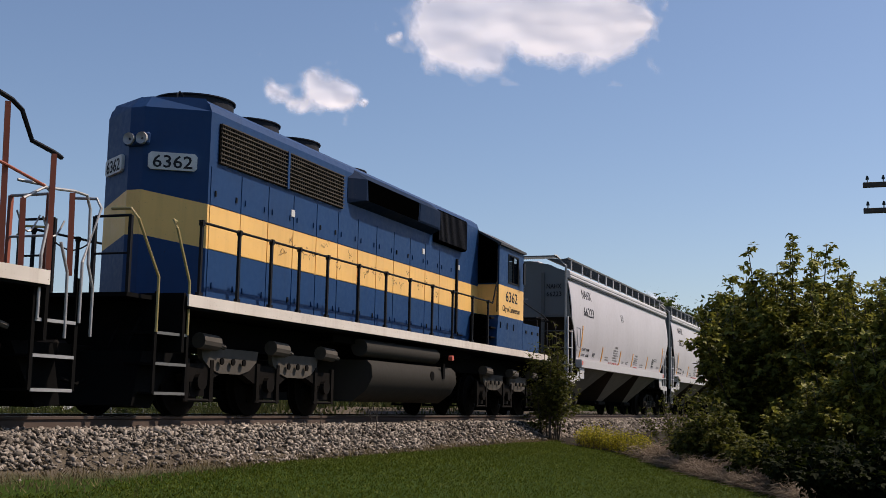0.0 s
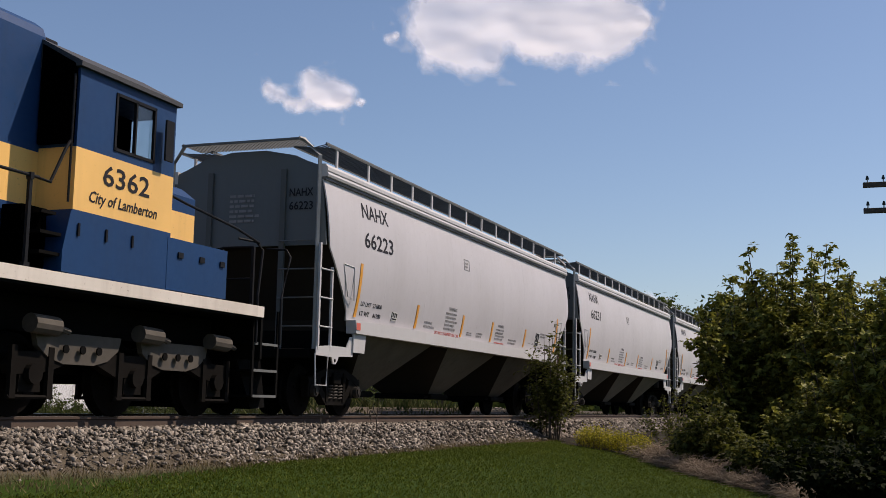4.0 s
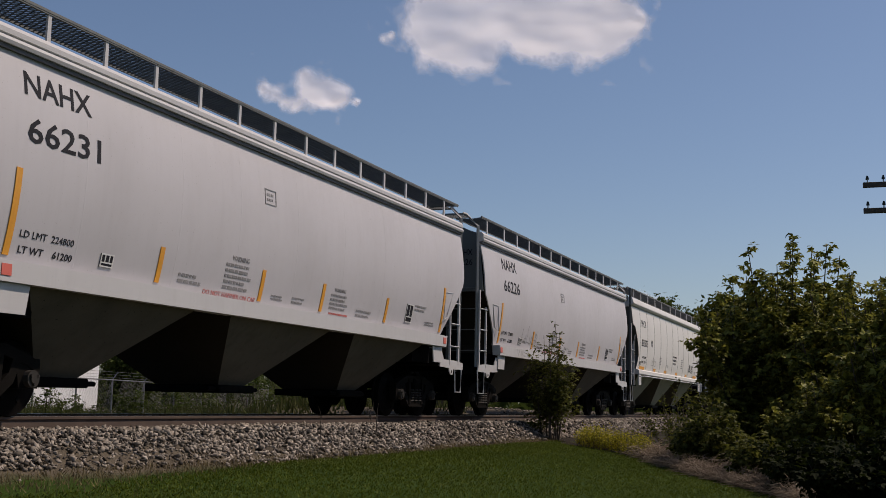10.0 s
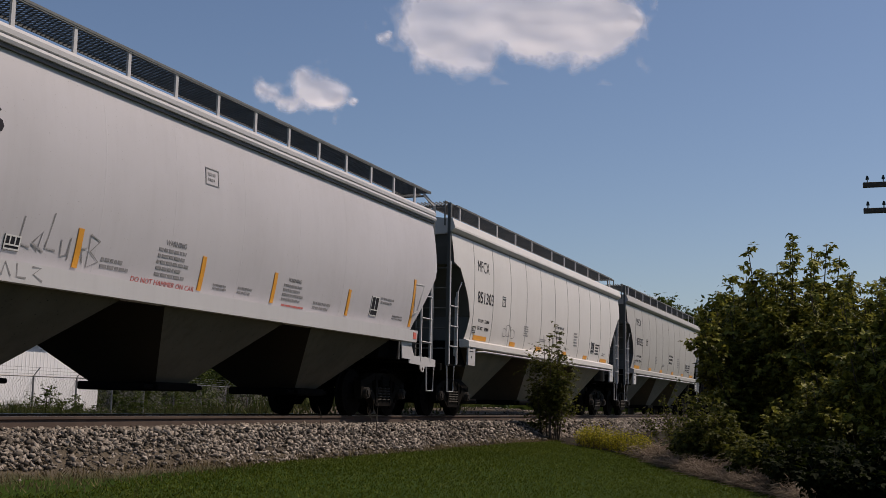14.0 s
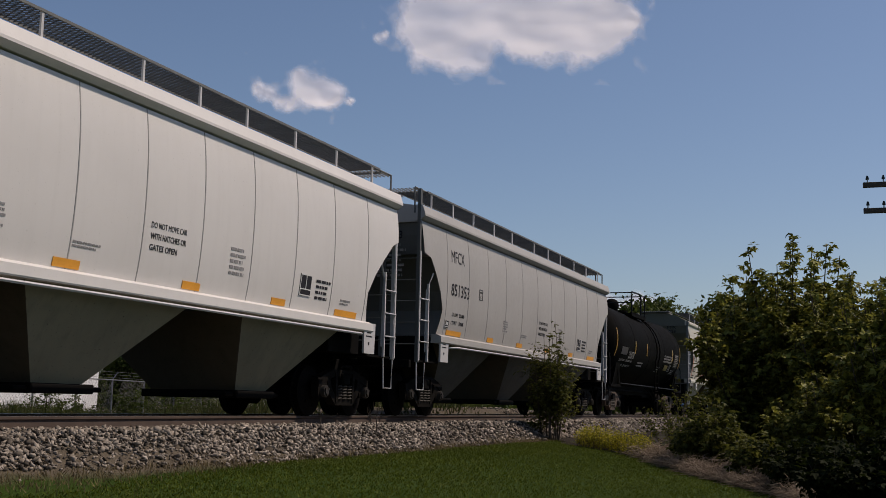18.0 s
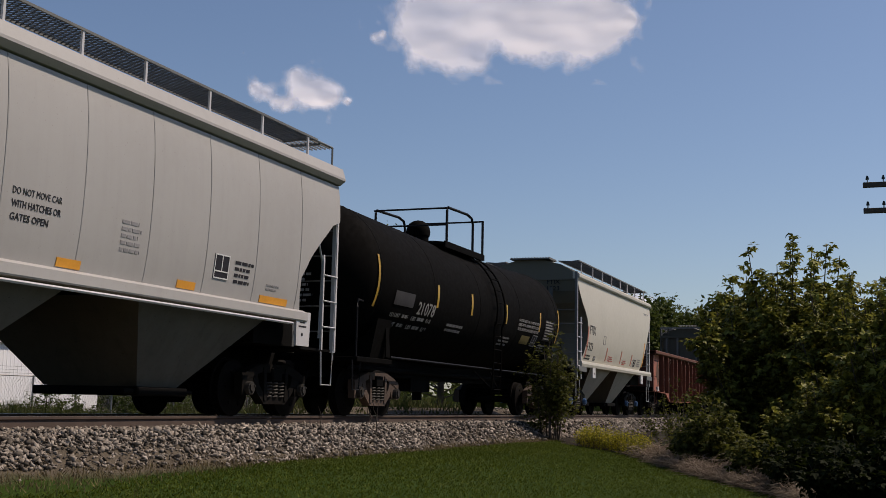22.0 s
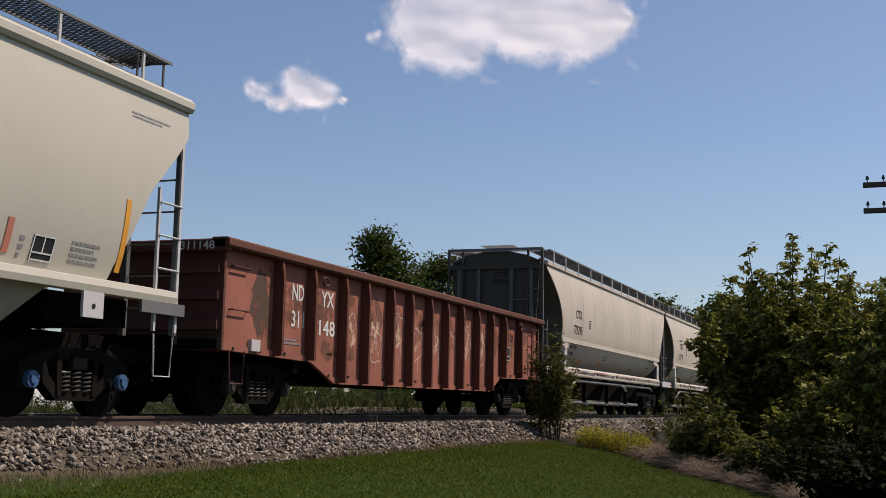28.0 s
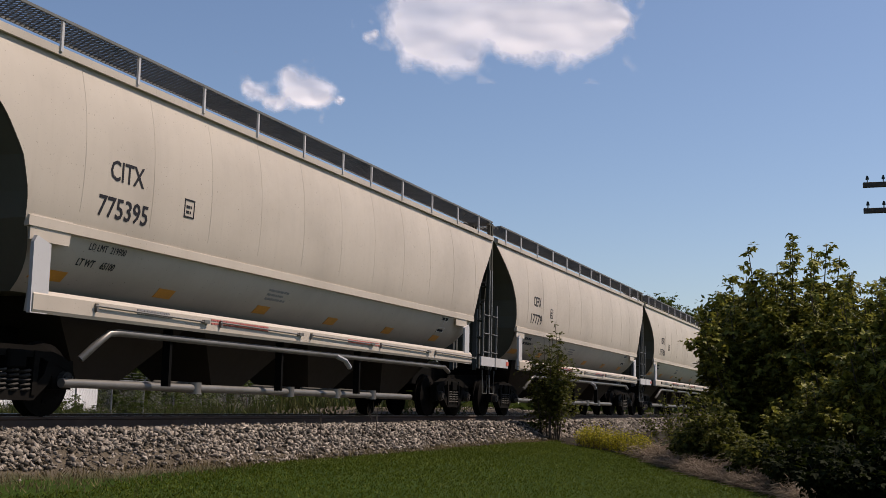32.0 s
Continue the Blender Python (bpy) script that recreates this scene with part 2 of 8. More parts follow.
def wheelset_mesh(r):
    bm = bm_new()
    for s in (-1, 1):
        y = s * GAUGE_HALF
        prof = [(0.05, 0.10), (0.05, 0.13), (r * 0.45, 0.11), (r * 0.8, 0.09), (r * 0.86, 0.07), (r, 0.06), (r, -0.045), (r + 0.028, -0.055), (r + 0.028, -0.085), (r * 0.85, -0.09), (r * 0.5, -0.03), (0.08, -0.05)]
        n = 32
        rings = [[(math.cos(2 * math.pi * k / n) * q, y + s * w, math.sin(2 * math.pi * k / n) * q) for k in range(n)] for q, w in prof]
        loft(bm, rings)
    tube(bm, [(0, -1.02, 0), (0, 1.02, 0)], 0.085, 12)
    for k in range(6):       # lightening marks on the web
        a = k * math.pi / 3
        for s in (-1, 1):
            box(bm, math.cos(a) * r * 0.6 - 0.03, math.cos(a) * r * 0.6 + 0.03, s * 0.86 - 0.01, s * 0.86 + 0.01, math.sin(a) * r * 0.6 - 0.03, math.sin(a) * r * 0.6 + 0.03)
    return mesh_of("wheelset", bm, M["wheel"], True)


MESH["wheelset"] = wheelset_mesh(WHEEL_R)
MESH["wheelset_big"] = wheelset_mesh(0.508)


def truck_meshes():
    bm = bm_new()
    for y0, y1 in ((-1.10, -0.94),):
        # bow-shaped side frame with a window for the springs
        outer = [(-1.07, 0.50), (-1.07, 0.66), (-0.86, 0.75), (-0.45, 0.86), (0.45, 0.86), (0.86, 0.75), (1.07, 0.66), (1.07, 0.50), (0.93, 0.42), (0.90, 0.60), (0.70, 0.60), (0.62, 0.42), (0.38, 0.20), (-0.38, 0.20), (-0.62, 0.42), (-0.70, 0.60), (-0.90, 0.60), (-0.93, 0.42)]
        top = outer[1:7]
        loft(bm, [[(x, y, z) for x, z in top] + [(x, y, z - 0.14) for x, z in reversed(top)] for y in (y0, y1)])
        low = [(-0.72, 0.62), (-0.62, 0.40), (-0.36, 0.20), (0.36, 0.20), (0.62, 0.40), (0.72, 0.62)]
        loft(bm, [[(x, y, z) for x, z in low] + [(x * 0.86, y, z + 0.12) for x, z in reversed(low)] for y in (y0, y1)])
        for s in (-1, 1):
            slab_xz(bm, [(s * 0.72, 0.34), (s * 1.06, 0.34), (s * 1.08, 0.70), (s * 0.66, 0.70)], y0 + 0.01, y1 - 0.01)
            slab_xz(bm, [(s * 0.30, 0.26), (s * 0.38, 0.26), (s * 0.42, 0.80), (s * 0.32, 0.80)], y0 - 0.02, y1)
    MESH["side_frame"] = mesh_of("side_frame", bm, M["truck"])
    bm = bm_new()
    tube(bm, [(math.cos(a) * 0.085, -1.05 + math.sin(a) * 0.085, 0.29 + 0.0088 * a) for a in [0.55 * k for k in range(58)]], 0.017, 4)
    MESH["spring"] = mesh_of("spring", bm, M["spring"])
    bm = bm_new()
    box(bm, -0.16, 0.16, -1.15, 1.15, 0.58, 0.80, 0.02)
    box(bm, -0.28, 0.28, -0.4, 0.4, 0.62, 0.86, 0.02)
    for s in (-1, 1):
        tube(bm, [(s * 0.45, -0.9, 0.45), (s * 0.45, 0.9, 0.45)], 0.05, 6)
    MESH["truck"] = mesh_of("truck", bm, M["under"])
    bm = bm_new()
    disc_y(bm, 0, 0, -1.17, -1.02, 0.105, 16)
    disc_y(bm, 0, 0, -1.19, -1.17, 0.06, 12)
    for k in range(3):
        a = k * 2.094 + 0.5
        disc_y(bm, math.cos(a) * 0.07, math.sin(a) * 0.07, -1.20, -1.17, 0.018, 6)
    MESH["bearing_cap"] = mesh_of("bearing_cap", bm, M["spring"])


truck_meshes()


def add_truck(car, x, rust=False, cap=None):
    tr = share("truck", MESH["truck"], car, pose(x, 0, 0))
    for side in (0, 180):
        sf = share("side_frame", MESH["side_frame"], tr, pose(0, 0, 0, 0, 0, side))
        if rust:
            sf.data = MESH.setdefault("side_frame_rust", swap(MESH["side_frame"], M["truck_rust"]))
            sf["label"] = "rust-red cast side frame"
        for dx in (-0.21, 0.0, 0.21):
            share("spring", MESH["spring"], tr, pose(dx, 0, 0, 0, 0, side))
    for s in (-0.889, 0.889):
        for side in (0, 180):
            c = share("bearing_cap", MESH["bearing_cap"], tr, pose(s, 0, WHEEL_R, 0, 0, side))
            if cap:
                c.data = MESH.setdefault("cap_" + cap, swap(MESH["bearing_cap"], M[cap]))
        share("wheelset", MESH["wheelset"], car, pose(x + s, 0, WHEEL_R))


def swap(me, mat):
    me = me.copy()
    me.materials.clear()
    me.materials.append(mat)
    return me


def enlist(car, x0):
    """The car joins the train, its wheels with it."""
    car.matrix_basis = pose(x0, TRACK_Y, 0)
    TRAIN.append((car, x0))
    for o in car.children:
        if o.name.startswith("wheelset"):
            r = 0.508 if o.data == MESH["wheelset_big"] else WHEEL_R
            WHEELS.append((o, o.location.x, o.location.z, r))


def drape(ob, skin):
    """Bend a flat mark onto a bowed side; skin gives y at a height."""
    m = ob.matrix_basis.copy()
    inv = m.inverted()
    for v in ob.data.vertices:
        q = m @ v.co
        q.y += skin(q.z)
        v.co = inv @ q
    return ob


def lettering(car, text, x, z, h, y, mat, width=0.0, end=False, name="lettering", slant=0.0):
    """Flat letters on a side, or on the end of a car; x, z is the lower left corner, h the height of a capital."""
    cu = bpy.data.curves.new("letters", "FONT")
    cu.body, cu.size, cu.resolution_u = text, h / 0.729, 2
    cu.extrude, cu.shear, cu.offset = 0.0015, slant, 0.0 if "M" in text else 0.016 * h
    ob = bpy.data.objects.new("letters", cu)
    me = bpy.data.meshes.new_from_object(ob)
    bpy.data.objects.remove(ob)
    me.name = name
    me.materials.clear()
    me.materials.append(mat)
    xs = [v.co.x for v in me.vertices]
    k = width / (max(xs) - min(xs)) if width else 1.0
    lo = min(xs)
    for v in me.vertices:
        v.co.x = (v.co.x - lo) * k
    if callable(y):
        return drape(share(name, me, car, pose(x, 0, z, 90, 0, 0)), y)
    return share(name, me, car, pose(x, y, z, 90, 0, -90) if end else pose(x, y, z, 90, 0, 0))


def bars(car, x, z, w, h, rows, y, mat, name="small_print", seed=1, end=False):
    """Small print too fine to read: rows of short bars from the top at z down."""
    rnd = random.Random(seed)
    step = h / rows
    for r in range(rows):
        bm = bm_new()
        a = 0.0
        stop = w * rnd.uniform(0.7, 1.0)
        while a < stop:
            b = min(stop, a + rnd.uniform(0.5, 1.8) * step)
            box(bm, a, b, -0.002, 0.002, -(r + 0.75) * step, -(r + 0.25) * step)
            a = b + step * 0.3
        ob = part(name, bm, mat, car)
        ob.matrix_basis = pose(x, 0 if callable(y) else y, z, 0, 0, -90 if end else 0)
        if callable(y):
            drape(ob, y)


def plate(car, x0, x1, z0, z1, y, mat, name, label="", lean=0.0):
    if callable(y):
        return drape(plate(car, x0, x1, z0, z1, 0.0, mat, name, label, lean), y)
    bm = bm_new()
    slab_xz(bm, [(x0 - lean, z0), (x1 - lean, z0), (x1, z1), (x0, z1)], y - 0.006, y + 0.01)
    return part(name, bm, mat, car, label)


def framed_panel(car, x, z, w, h, y, frame_mat, fill_mat, cells=2):
    """A small black panel with white divisions, for notices."""
    skin, y = (y, 0.0) if callable(y) else (None, y)
    p = plate(car, x, x + w, z, z + h, y, fill_mat, "notice_panel", "small black notice panel with white borders")
    bm = bm_new()
    t = 0.018
    for a, b, c, d in ((x, x + w, z, z + t), (x, x + w, z + h - t, z + h), (x, x + t, z, z + h), (x + w - t, x + w, z, z + h), (x, x + w, z + h * 0.28, z + h * 0.28 + t)):
        slab_xz(bm, [(a, c), (b, c), (b, d), (a, d)], y - 0.011, y - 0.007)
    for k in range(1, cells):
        q = x + w * k / cells
        slab_xz(bm, [(q - t / 2, z + h * 0.28), (q + t / 2, z + h * 0.28), (q + t / 2, z + h), (q - t / 2, z + h)], y - 0.011, y - 0.007)
    b = part("border", bm, frame_mat, p)
    if skin:
        drape(p, skin), drape(b, skin)


def grating(car, x0, x1, y0, y1, z, pitch=0.085, mat=None):
    """Walkway of expanded metal: two sets of slanting bars in a frame."""
    bm = bm_new()
    w = 0.0065
    n = int((x1 - x0) / pitch)
    run = (y1 - y0)
    for i in range(n):
        a = x0 + i * pitch
        for s in (0, 1):
            p, q = (a, a + run * 0.55) if s else (a + run * 0.55, a)
            p, q = min(p, x1), min(q, x1)
            v = [bm.verts.new(c) for c in ((p - w, y0, z), (p + w, y0, z), (q + w, y1, z), (q - w, y1, z))]
            bm.faces.new(v)
            v2 = [bm.verts.new((c.co.x, c.co.y, z - 0.016)) for c in v]
            bm.faces.new((v[1], v[2], v2[2], v2[1]))
            bm.faces.new((v2[0], v2[3], v[3], v[0]))
    for y in (y0, y1):
        box(bm, x0, x1, y - 0.010, y + 0.010, z - 0.030, z + 0.005)
    return part("running_board", bm, mat or M["mesh_metal"], car, "see-through expanded-metal roof walkway")


def ladder(car, xa, xb, z0, za, zb, y, rungs, mat, r=0.02):
    """Two stiles and the rungs between."""
    bm = bm_new()
    box(bm, xa - 0.028, xa + 0.028, y - 0.02, y + 0.02, z0, za)
    ld = part("ladder", bm, mat, car)
    bm = bm_new()
    box(bm, xb - 0.022, xb + 0.022, y - 0.02, y + 0.02, z0, zb)
    part("stile", bm, mat, ld)
    for z in rungs:
        bm = bm_new()
        tube(bm, [(xa, y - 0.03, z), (xb, y - 0.03, z)], r * 0.75, 6)
        part("rung", bm, mat, ld)
    return ld


def stirrup(car, xa, xb, z0, z1, y, mat):
    bm = bm_new()
    tube(bm, [(xa, y, z1), (xa + 0.04, y, z0), (xb - 0.04, y, z0), (xb, y, z1)], 0.016, 6)
    part("sill_step", bm, mat, car)


def coupler(car, x, s):
    """Knuckle coupler on the end sill; s: which way it points."""
    bm = bm_new()
    box(bm, min(x, x + s * 0.75), max(x, x + s * 0.75), -0.11, 0.11, 0.76, 0.98, 0.02)
    box(bm, min(x + s * 0.62, x + s * 0.92), max(x + s * 0.62, x + s * 0.92), -0.2, 0.16, 0.72, 1.02, 0.04)
    part("coupler", bm, M["truck"], car)
    bm = bm_new()
    tube(bm, [(x, -0.35, 0.85), (x + s * 0.3, -0.36, 0.55), (x + s * 0.6, -0.32, 0.42), (x + s * 0.85, -0.25, 0.5)], 0.028, 8)
    part("air_hose", bm, M["under"], car)


def shell(bm, levels, nx=1):
    """A closed hull from levels (z, half width, left end, right end), bottom to top."""
    rings = []
    for z, w, xl, xr in levels:
        xs = [xl + (xr - xl) * k / nx for k in range(nx + 1)]
        rings.append([(x, -w, z) for x in xs] + [(x, w, z) for x in reversed(xs)])
    return loft(bm, rings)


def hopper_bays(car, edges, z_top, w_top, z_bot, w_bot, slot, mat, gap=0.0, shift=0.0, slope=None):
    """Funnels under the car with their outlet gates."""
    for a, b in zip(edges, edges[1:]):
        b -= gap
        c = (a + b) / 2 + shift
        lo = [(c - slot, -w_bot), (c + slot, -w_bot), (c + slot, w_bot), (c - slot, w_bot)]
        up = [(a, -w_top), (b, -w_top), (b, w_top), (a, w_top)]
        bay = None
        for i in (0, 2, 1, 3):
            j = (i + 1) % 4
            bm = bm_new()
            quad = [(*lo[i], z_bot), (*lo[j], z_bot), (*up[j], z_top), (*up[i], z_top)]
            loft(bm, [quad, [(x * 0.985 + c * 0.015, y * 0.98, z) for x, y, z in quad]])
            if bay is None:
                bay = part("hopper_bay", bm, mat, car, "dusty sloping discharge hopper with shade in its colour")
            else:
                # slopes darker than the side plates: their shade is put into the paint
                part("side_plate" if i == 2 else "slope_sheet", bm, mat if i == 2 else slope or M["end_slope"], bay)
        bm = bm_new()
        box(bm, c - slot - 0.12, c + slot + 0.12, -w_bot - 0.12, w_bot + 0.12, z_bot - 0.13, z_bot - 0.003, 0.02)
        tube(bm, [(c - slot - 0.35, -w_bot - 0.02, z_bot - 0.07), (c + slot + 0.35, -w_bot - 0.02, z_bot - 0.07)], 0.035, 8)
        part("outlet_gate", bm, M["under"], bay)


def roof_hatches(car, x0, x1, z, count, mat):
    for k in range(count):
        bm = bm_new()
        a = x0 + (x1 - x0) * k / count + 0.08
        b = x0 + (x1 - x0) * (k + 1) / count - 0.08
        box(bm, a, b, -0.35, 0.35, z, z + 0.14, 0.03)
        part("roof_hatch", bm, mat, car)


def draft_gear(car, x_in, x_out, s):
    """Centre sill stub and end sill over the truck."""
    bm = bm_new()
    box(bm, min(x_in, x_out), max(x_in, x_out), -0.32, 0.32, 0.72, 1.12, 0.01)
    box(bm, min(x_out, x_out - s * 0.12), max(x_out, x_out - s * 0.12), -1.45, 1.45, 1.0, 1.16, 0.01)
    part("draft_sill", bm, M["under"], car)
    coupler(car, x_out - s * 0.1, s)


def slats(board, count, x0, x1, y0, step, half, z0, z1):
    """The bars of a crossover walkway."""
    bm = bm_new()
    box(bm, x0, x1, -half, half, z0, z1)
    me = mesh_of("slat", bm, M["mesh_metal"])
    for k in range(count):
        share("slat", me, board, pose(0, y0 + k * step, 0))


def ribbon(bm, pts, w):
    vs = []
    for i, p in enumerate(pts):
        a, b = Vector(pts[max(i - 1, 0)]), Vector(pts[min(i + 1, len(pts) - 1)])
        d = (b - a)
        d = d.normalized() if d.length > 1e-6 else Vector((1, 0, 0))
        nrm = Vector((-d.z, 0, d.x)) * w
        p = Vector(p)
        vs.append((bm.verts.new(p - nrm), bm.verts.new(p + nrm)))
    for (a, b), (c, d) in zip(vs, vs[1:]):
        bm.faces.new((a, c, d, b))


# ---------- light grey covered hoppers ----------
def flank(z):
    """Half width of the first hoppers' gently bowed sides at a height."""
    return 1.64 - 0.10 * (z - 3.0) ** 2


def nahx_body(car):
    L = 16.25
    w = flank
    hull = ((1.545, 1.27, 1.13), (1.75, 1.22, 1.08), (2.2, 0.86, 0.74), (2.65, 0.49, 0.38), (3.08, 0.12, 0.05), (3.6, 0.09, 0.035), (4.12, 0.06, 0.02))
    bm = bm_new()
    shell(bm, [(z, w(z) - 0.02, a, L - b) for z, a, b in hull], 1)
    part("body", bm, M["end_slope"], car, "hull and end slope sheets in grimy, shade-darkened paint")
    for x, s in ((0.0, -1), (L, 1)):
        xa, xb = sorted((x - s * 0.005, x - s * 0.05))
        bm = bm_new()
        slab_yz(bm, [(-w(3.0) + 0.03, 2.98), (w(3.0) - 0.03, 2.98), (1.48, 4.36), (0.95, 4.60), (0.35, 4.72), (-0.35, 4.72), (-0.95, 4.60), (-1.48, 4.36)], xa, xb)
        part("end_sheet", bm, M["end_blue"], car, "blue-grey upper end sheet toned down for shade")
    for s in (-1, 1):
        bm = bm_new()
        rings = []
        for z in np.linspace(1.74, 4.14, 15):
            xl = float(np.interp(z, [1.74, 1.92, 2.96, 4.14], [1.14, 1.06, 0.07, 0.0]))
            xr = L - float(np.interp(z, [1.74, 1.94, 3.0, 4.14], [1.10, 0.98, 0.02, 0.0]))
            xs = [xl + (xr - xl) * k / 8 for k in range(9)]
            rings.append([(x, s * (w(z) + 0.012), z) for x in xs] + [(x, s * (w(z) - 0.015), z) for x in reversed(xs)])
        loft(bm, rings)
        part("side_sheet", bm, M["grey_white"], car, "", True)
        for x in (2.62, 4.72, 6.30, 8.15, 9.95, 11.75, 13.60):
            bm = bm_new()
            loft(bm, [[(x - 0.022, s * (w(z) + 0.0115), z), (x - 0.006, s * (w(z) + 0.0138), z), (x + 0.006, s * (w(z) + 0.0138), z), (x + 0.022, s * (w(z) + 0.0115), z)] for z in np.linspace(1.80, 4.10, 10)])
            part("weld_seam", bm, M["grey_white"], car)
        bm = bm_new()
        slab_xz(bm, [(1.22, 1.505), (L - 1.14, 1.505), (L - 1.08, 1.745), (1.18, 1.745)], s * 1.47, s * 1.672)
        part("side_sill", bm, M["white"], car, "white pressed side sill")
        bm = bm_new()
        slab_yz(bm, [(s * 1.50, 4.14), (s * 1.57, 4.14), (s * 1.57, 4.19), (s * 1.50, 4.19)], 0.0, L)
        part("seam", bm, M["dk_stripe"], car, "dark groove below the roof edge")
        bm = bm_new()
        slab_yz(bm, [(s * 1.48, 4.19), (s * 1.60, 4.19), (s * 1.615, 4.23), (s * 1.60, 4.27), (s * 1.57, 4.285), (s * 1.60, 4.30), (s * 1.60, 4.36), (s * 1.55, 4.42), (s * 1.48, 4.42)], 0.0, L)
        part("top_chord", bm, M["white"], car, "pale roof rail with a rolled edge")
        for k in range(15):
            bm = bm_new()
            x = 0.84 + 1.11 * k - (0.27 if k == 0 else 0)
            if x > L - 0.5:
                continue
            slab_xz(bm, [(x - 0.035, 4.40), (x + 0.035, 4.40), (x + 0.03, 4.80), (x - 0.03, 4.80)], s * 1.47, s * 1.50)
            part("bracket", bm, M["white"], car)
        g = grating(car, 0.12, L - 0.12, -1.5 if s < 0 else 0.85, -0.85 if s < 0 else 1.5, 4.80)
        bm = bm_new()
        box(bm, 0.10, L - 0.10, s * 1.5 - 0.015, s * 1.5 + 0.015, 4.79, 4.825)
        part("edge_bar", bm, M["mesh_metal"], g)
    bm = bm_new()
    prof = [(-1.52, 4.37), (-0.95, 4.58), (-0.35, 4.70), (0.35, 4.70), (0.95, 4.58), (1.52, 4.37), (1.52, 4.13), (-1.52, 4.13)]
    slab_yz(bm, prof, 0.03, L - 0.03)
    part("roof", bm, M["end_grey"], car)
    roof_hatches(car, 0.8, L - 0.8, 4.69, 6, M["grey_white"])
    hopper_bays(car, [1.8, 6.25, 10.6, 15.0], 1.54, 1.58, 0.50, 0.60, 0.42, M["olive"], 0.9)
    for x, s in ((0.0, -1), (L, 1)):
        bm = bm_new()       # crossover walkway over the end
        q = x + s * 0.02
        box(bm, q + s * 0.32 - 0.015, q + s * 0.32 + 0.015, -1.2, 1.2, 4.80, 4.84)
        cw = part("crossover_board", bm, M["mesh_metal"], car)
        slats(cw, 37, q - 0.30, q + 0.30, -1.15, 0.064, 0.010, 4.81, 4.83)
        for y in (-1.5, 1.5):
            bm = bm_new()
            q = x - s * 0.0 + s * 0.12
            i = -1 if y > 0 else 1
            tube(bm, [(q, y, 1.14), (q, y, 4.55), (q + s * 0.1, y + i * 0.28, 4.83), (q + s * 0.2, y + i * 0.32, 4.83)], 0.04, 4)
            part("corner_post", bm, M["post_grey"], car, "galvanised corner post bent over the roof")
        for y in (-0.75, 0.75):
            bm = bm_new()
            box(bm, x + s * 0.02 - 0.03, x + s * 0.02 + 0.03, y - 0.05, y + 0.05, 1.14, 4.35)
            part("end_post", bm, M["end_grey"], car)
        for k in range(4):
            bm = bm_new()
            tube(bm, [(x + s * 0.1, -1.45, 1.55 + 0.5 * k), (x + s * 0.1, -0.75, 1.55 + 0.5 * k)], 0.014, 6)
            part("grab_iron", bm, M["mesh_metal"], car)
        draft_gear(car, x - s * 2.6, x + s * 0.2, s)
        bm = bm_new()
        xa, xb = sorted((x - s * 1.2, x - s * 2.2))
        box(bm, xa, xb, -1.3, 1.3, 1.16, 1.56)
        part("bolster_box", bm, M["under"], car)
        # platform plate with a pulling eye
        xi, xo = x - s * 1.28, x + s * 0.18
        bm = bm_new()
        box(bm, min(xi, xo), max(xi, xo), -1.56, 1.56, 1.12, 1.155)
        part("end_platform", bm, M["under"], car)
        for y in (-1.57, 1.57):
            bm = bm_new()
            pts = [(xo, 1.05), (xo, 1.2), (x - s * 0.35, 1.24), (xi + s * 0.25, 1.24), (xi + s * 0.1, 1.44), (xi, 1.44), (xi, 1.08), (x - s * 0.7, 1.06), (x - s * 0.66, 0.98), (x - s * 0.58, 0.92), (x - s * 0.48, 0.92), (x - s * 0.42, 1.04)]
            slab_xz(bm, pts, y - 0.012, y + 0.012)
            ep = part("end_plate", bm, M["white"], car, "white end plate with a pulling eye")
            bm = bm_new()
            slab_xz(bm, [(x - s * 1.24, 1.16), (x - s * 1.72, 1.16), (x - s * 1.78, 1.50), (x - s * 1.24, 1.50)], y * 1.02 - 0.012, y * 1.02 + 0.012)
            part("jacking_plate", bm, M["white"], car, "white stencilled plate below the sill")
            bm = bm_new()
            disc_y(bm, x - s * 0.55, 0.985, y - 0.016, y + 0.016, 0.035, 10)
            part("eye", bm, M["under"], ep)
            if s < 0:
                ladder(car, x - 0.12, x + 0.36, 1.15, 3.0, 2.62, y, (1.55, 2.05, 2.55), M["white"])
            else:
                ladder(car, x + 0.0 - 0.12, x - 0.66, 1.15, 2.98, 2.56, y, (1.55, 2.05, 2.52), M["white"])
            stirrup(car, x + (0.0 if s > 0 else -0.2) - (0.32 if s > 0 else 0), x + (0.12 if s > 0 else 0.30), 0.54, 1.08, y, M["white"])
        bm = bm_new()
        disc_y(bm, x - s * 0.75, 2.3, -1.50, -1.44, 0.2, 16)
        if s > 0:
            part("hand_brake_wheel", bm, M["under"], car)
        else:
            bm.free()
    for x in (1.58, L - 1.45):
        add_truck(car, x)
    Y = lambda z: -(w(z) + 0.02)
    for x, z0, z1 in ((1.43, 1.82, 2.81), (4.37, 1.81, 2.29), (7.15, 1.80, 2.29), (9.27, 1.81, 2.29), (12.03, 1.82, 2.29), (15.03, 1.82, 2.79)):
        bm = bm_new()
        loft(bm, [[(x - 0.05, Y(z) - 0.004, z), (x + 0.05, Y(z) - 0.004, z), (x + 0.05, Y(z) + 0.006, z), (x - 0.05, Y(z) + 0.006, z)] for z in np.linspace(z0, z1, 6)])
        part("reflector", bm, M["orange"], car, "orange reflective strip")
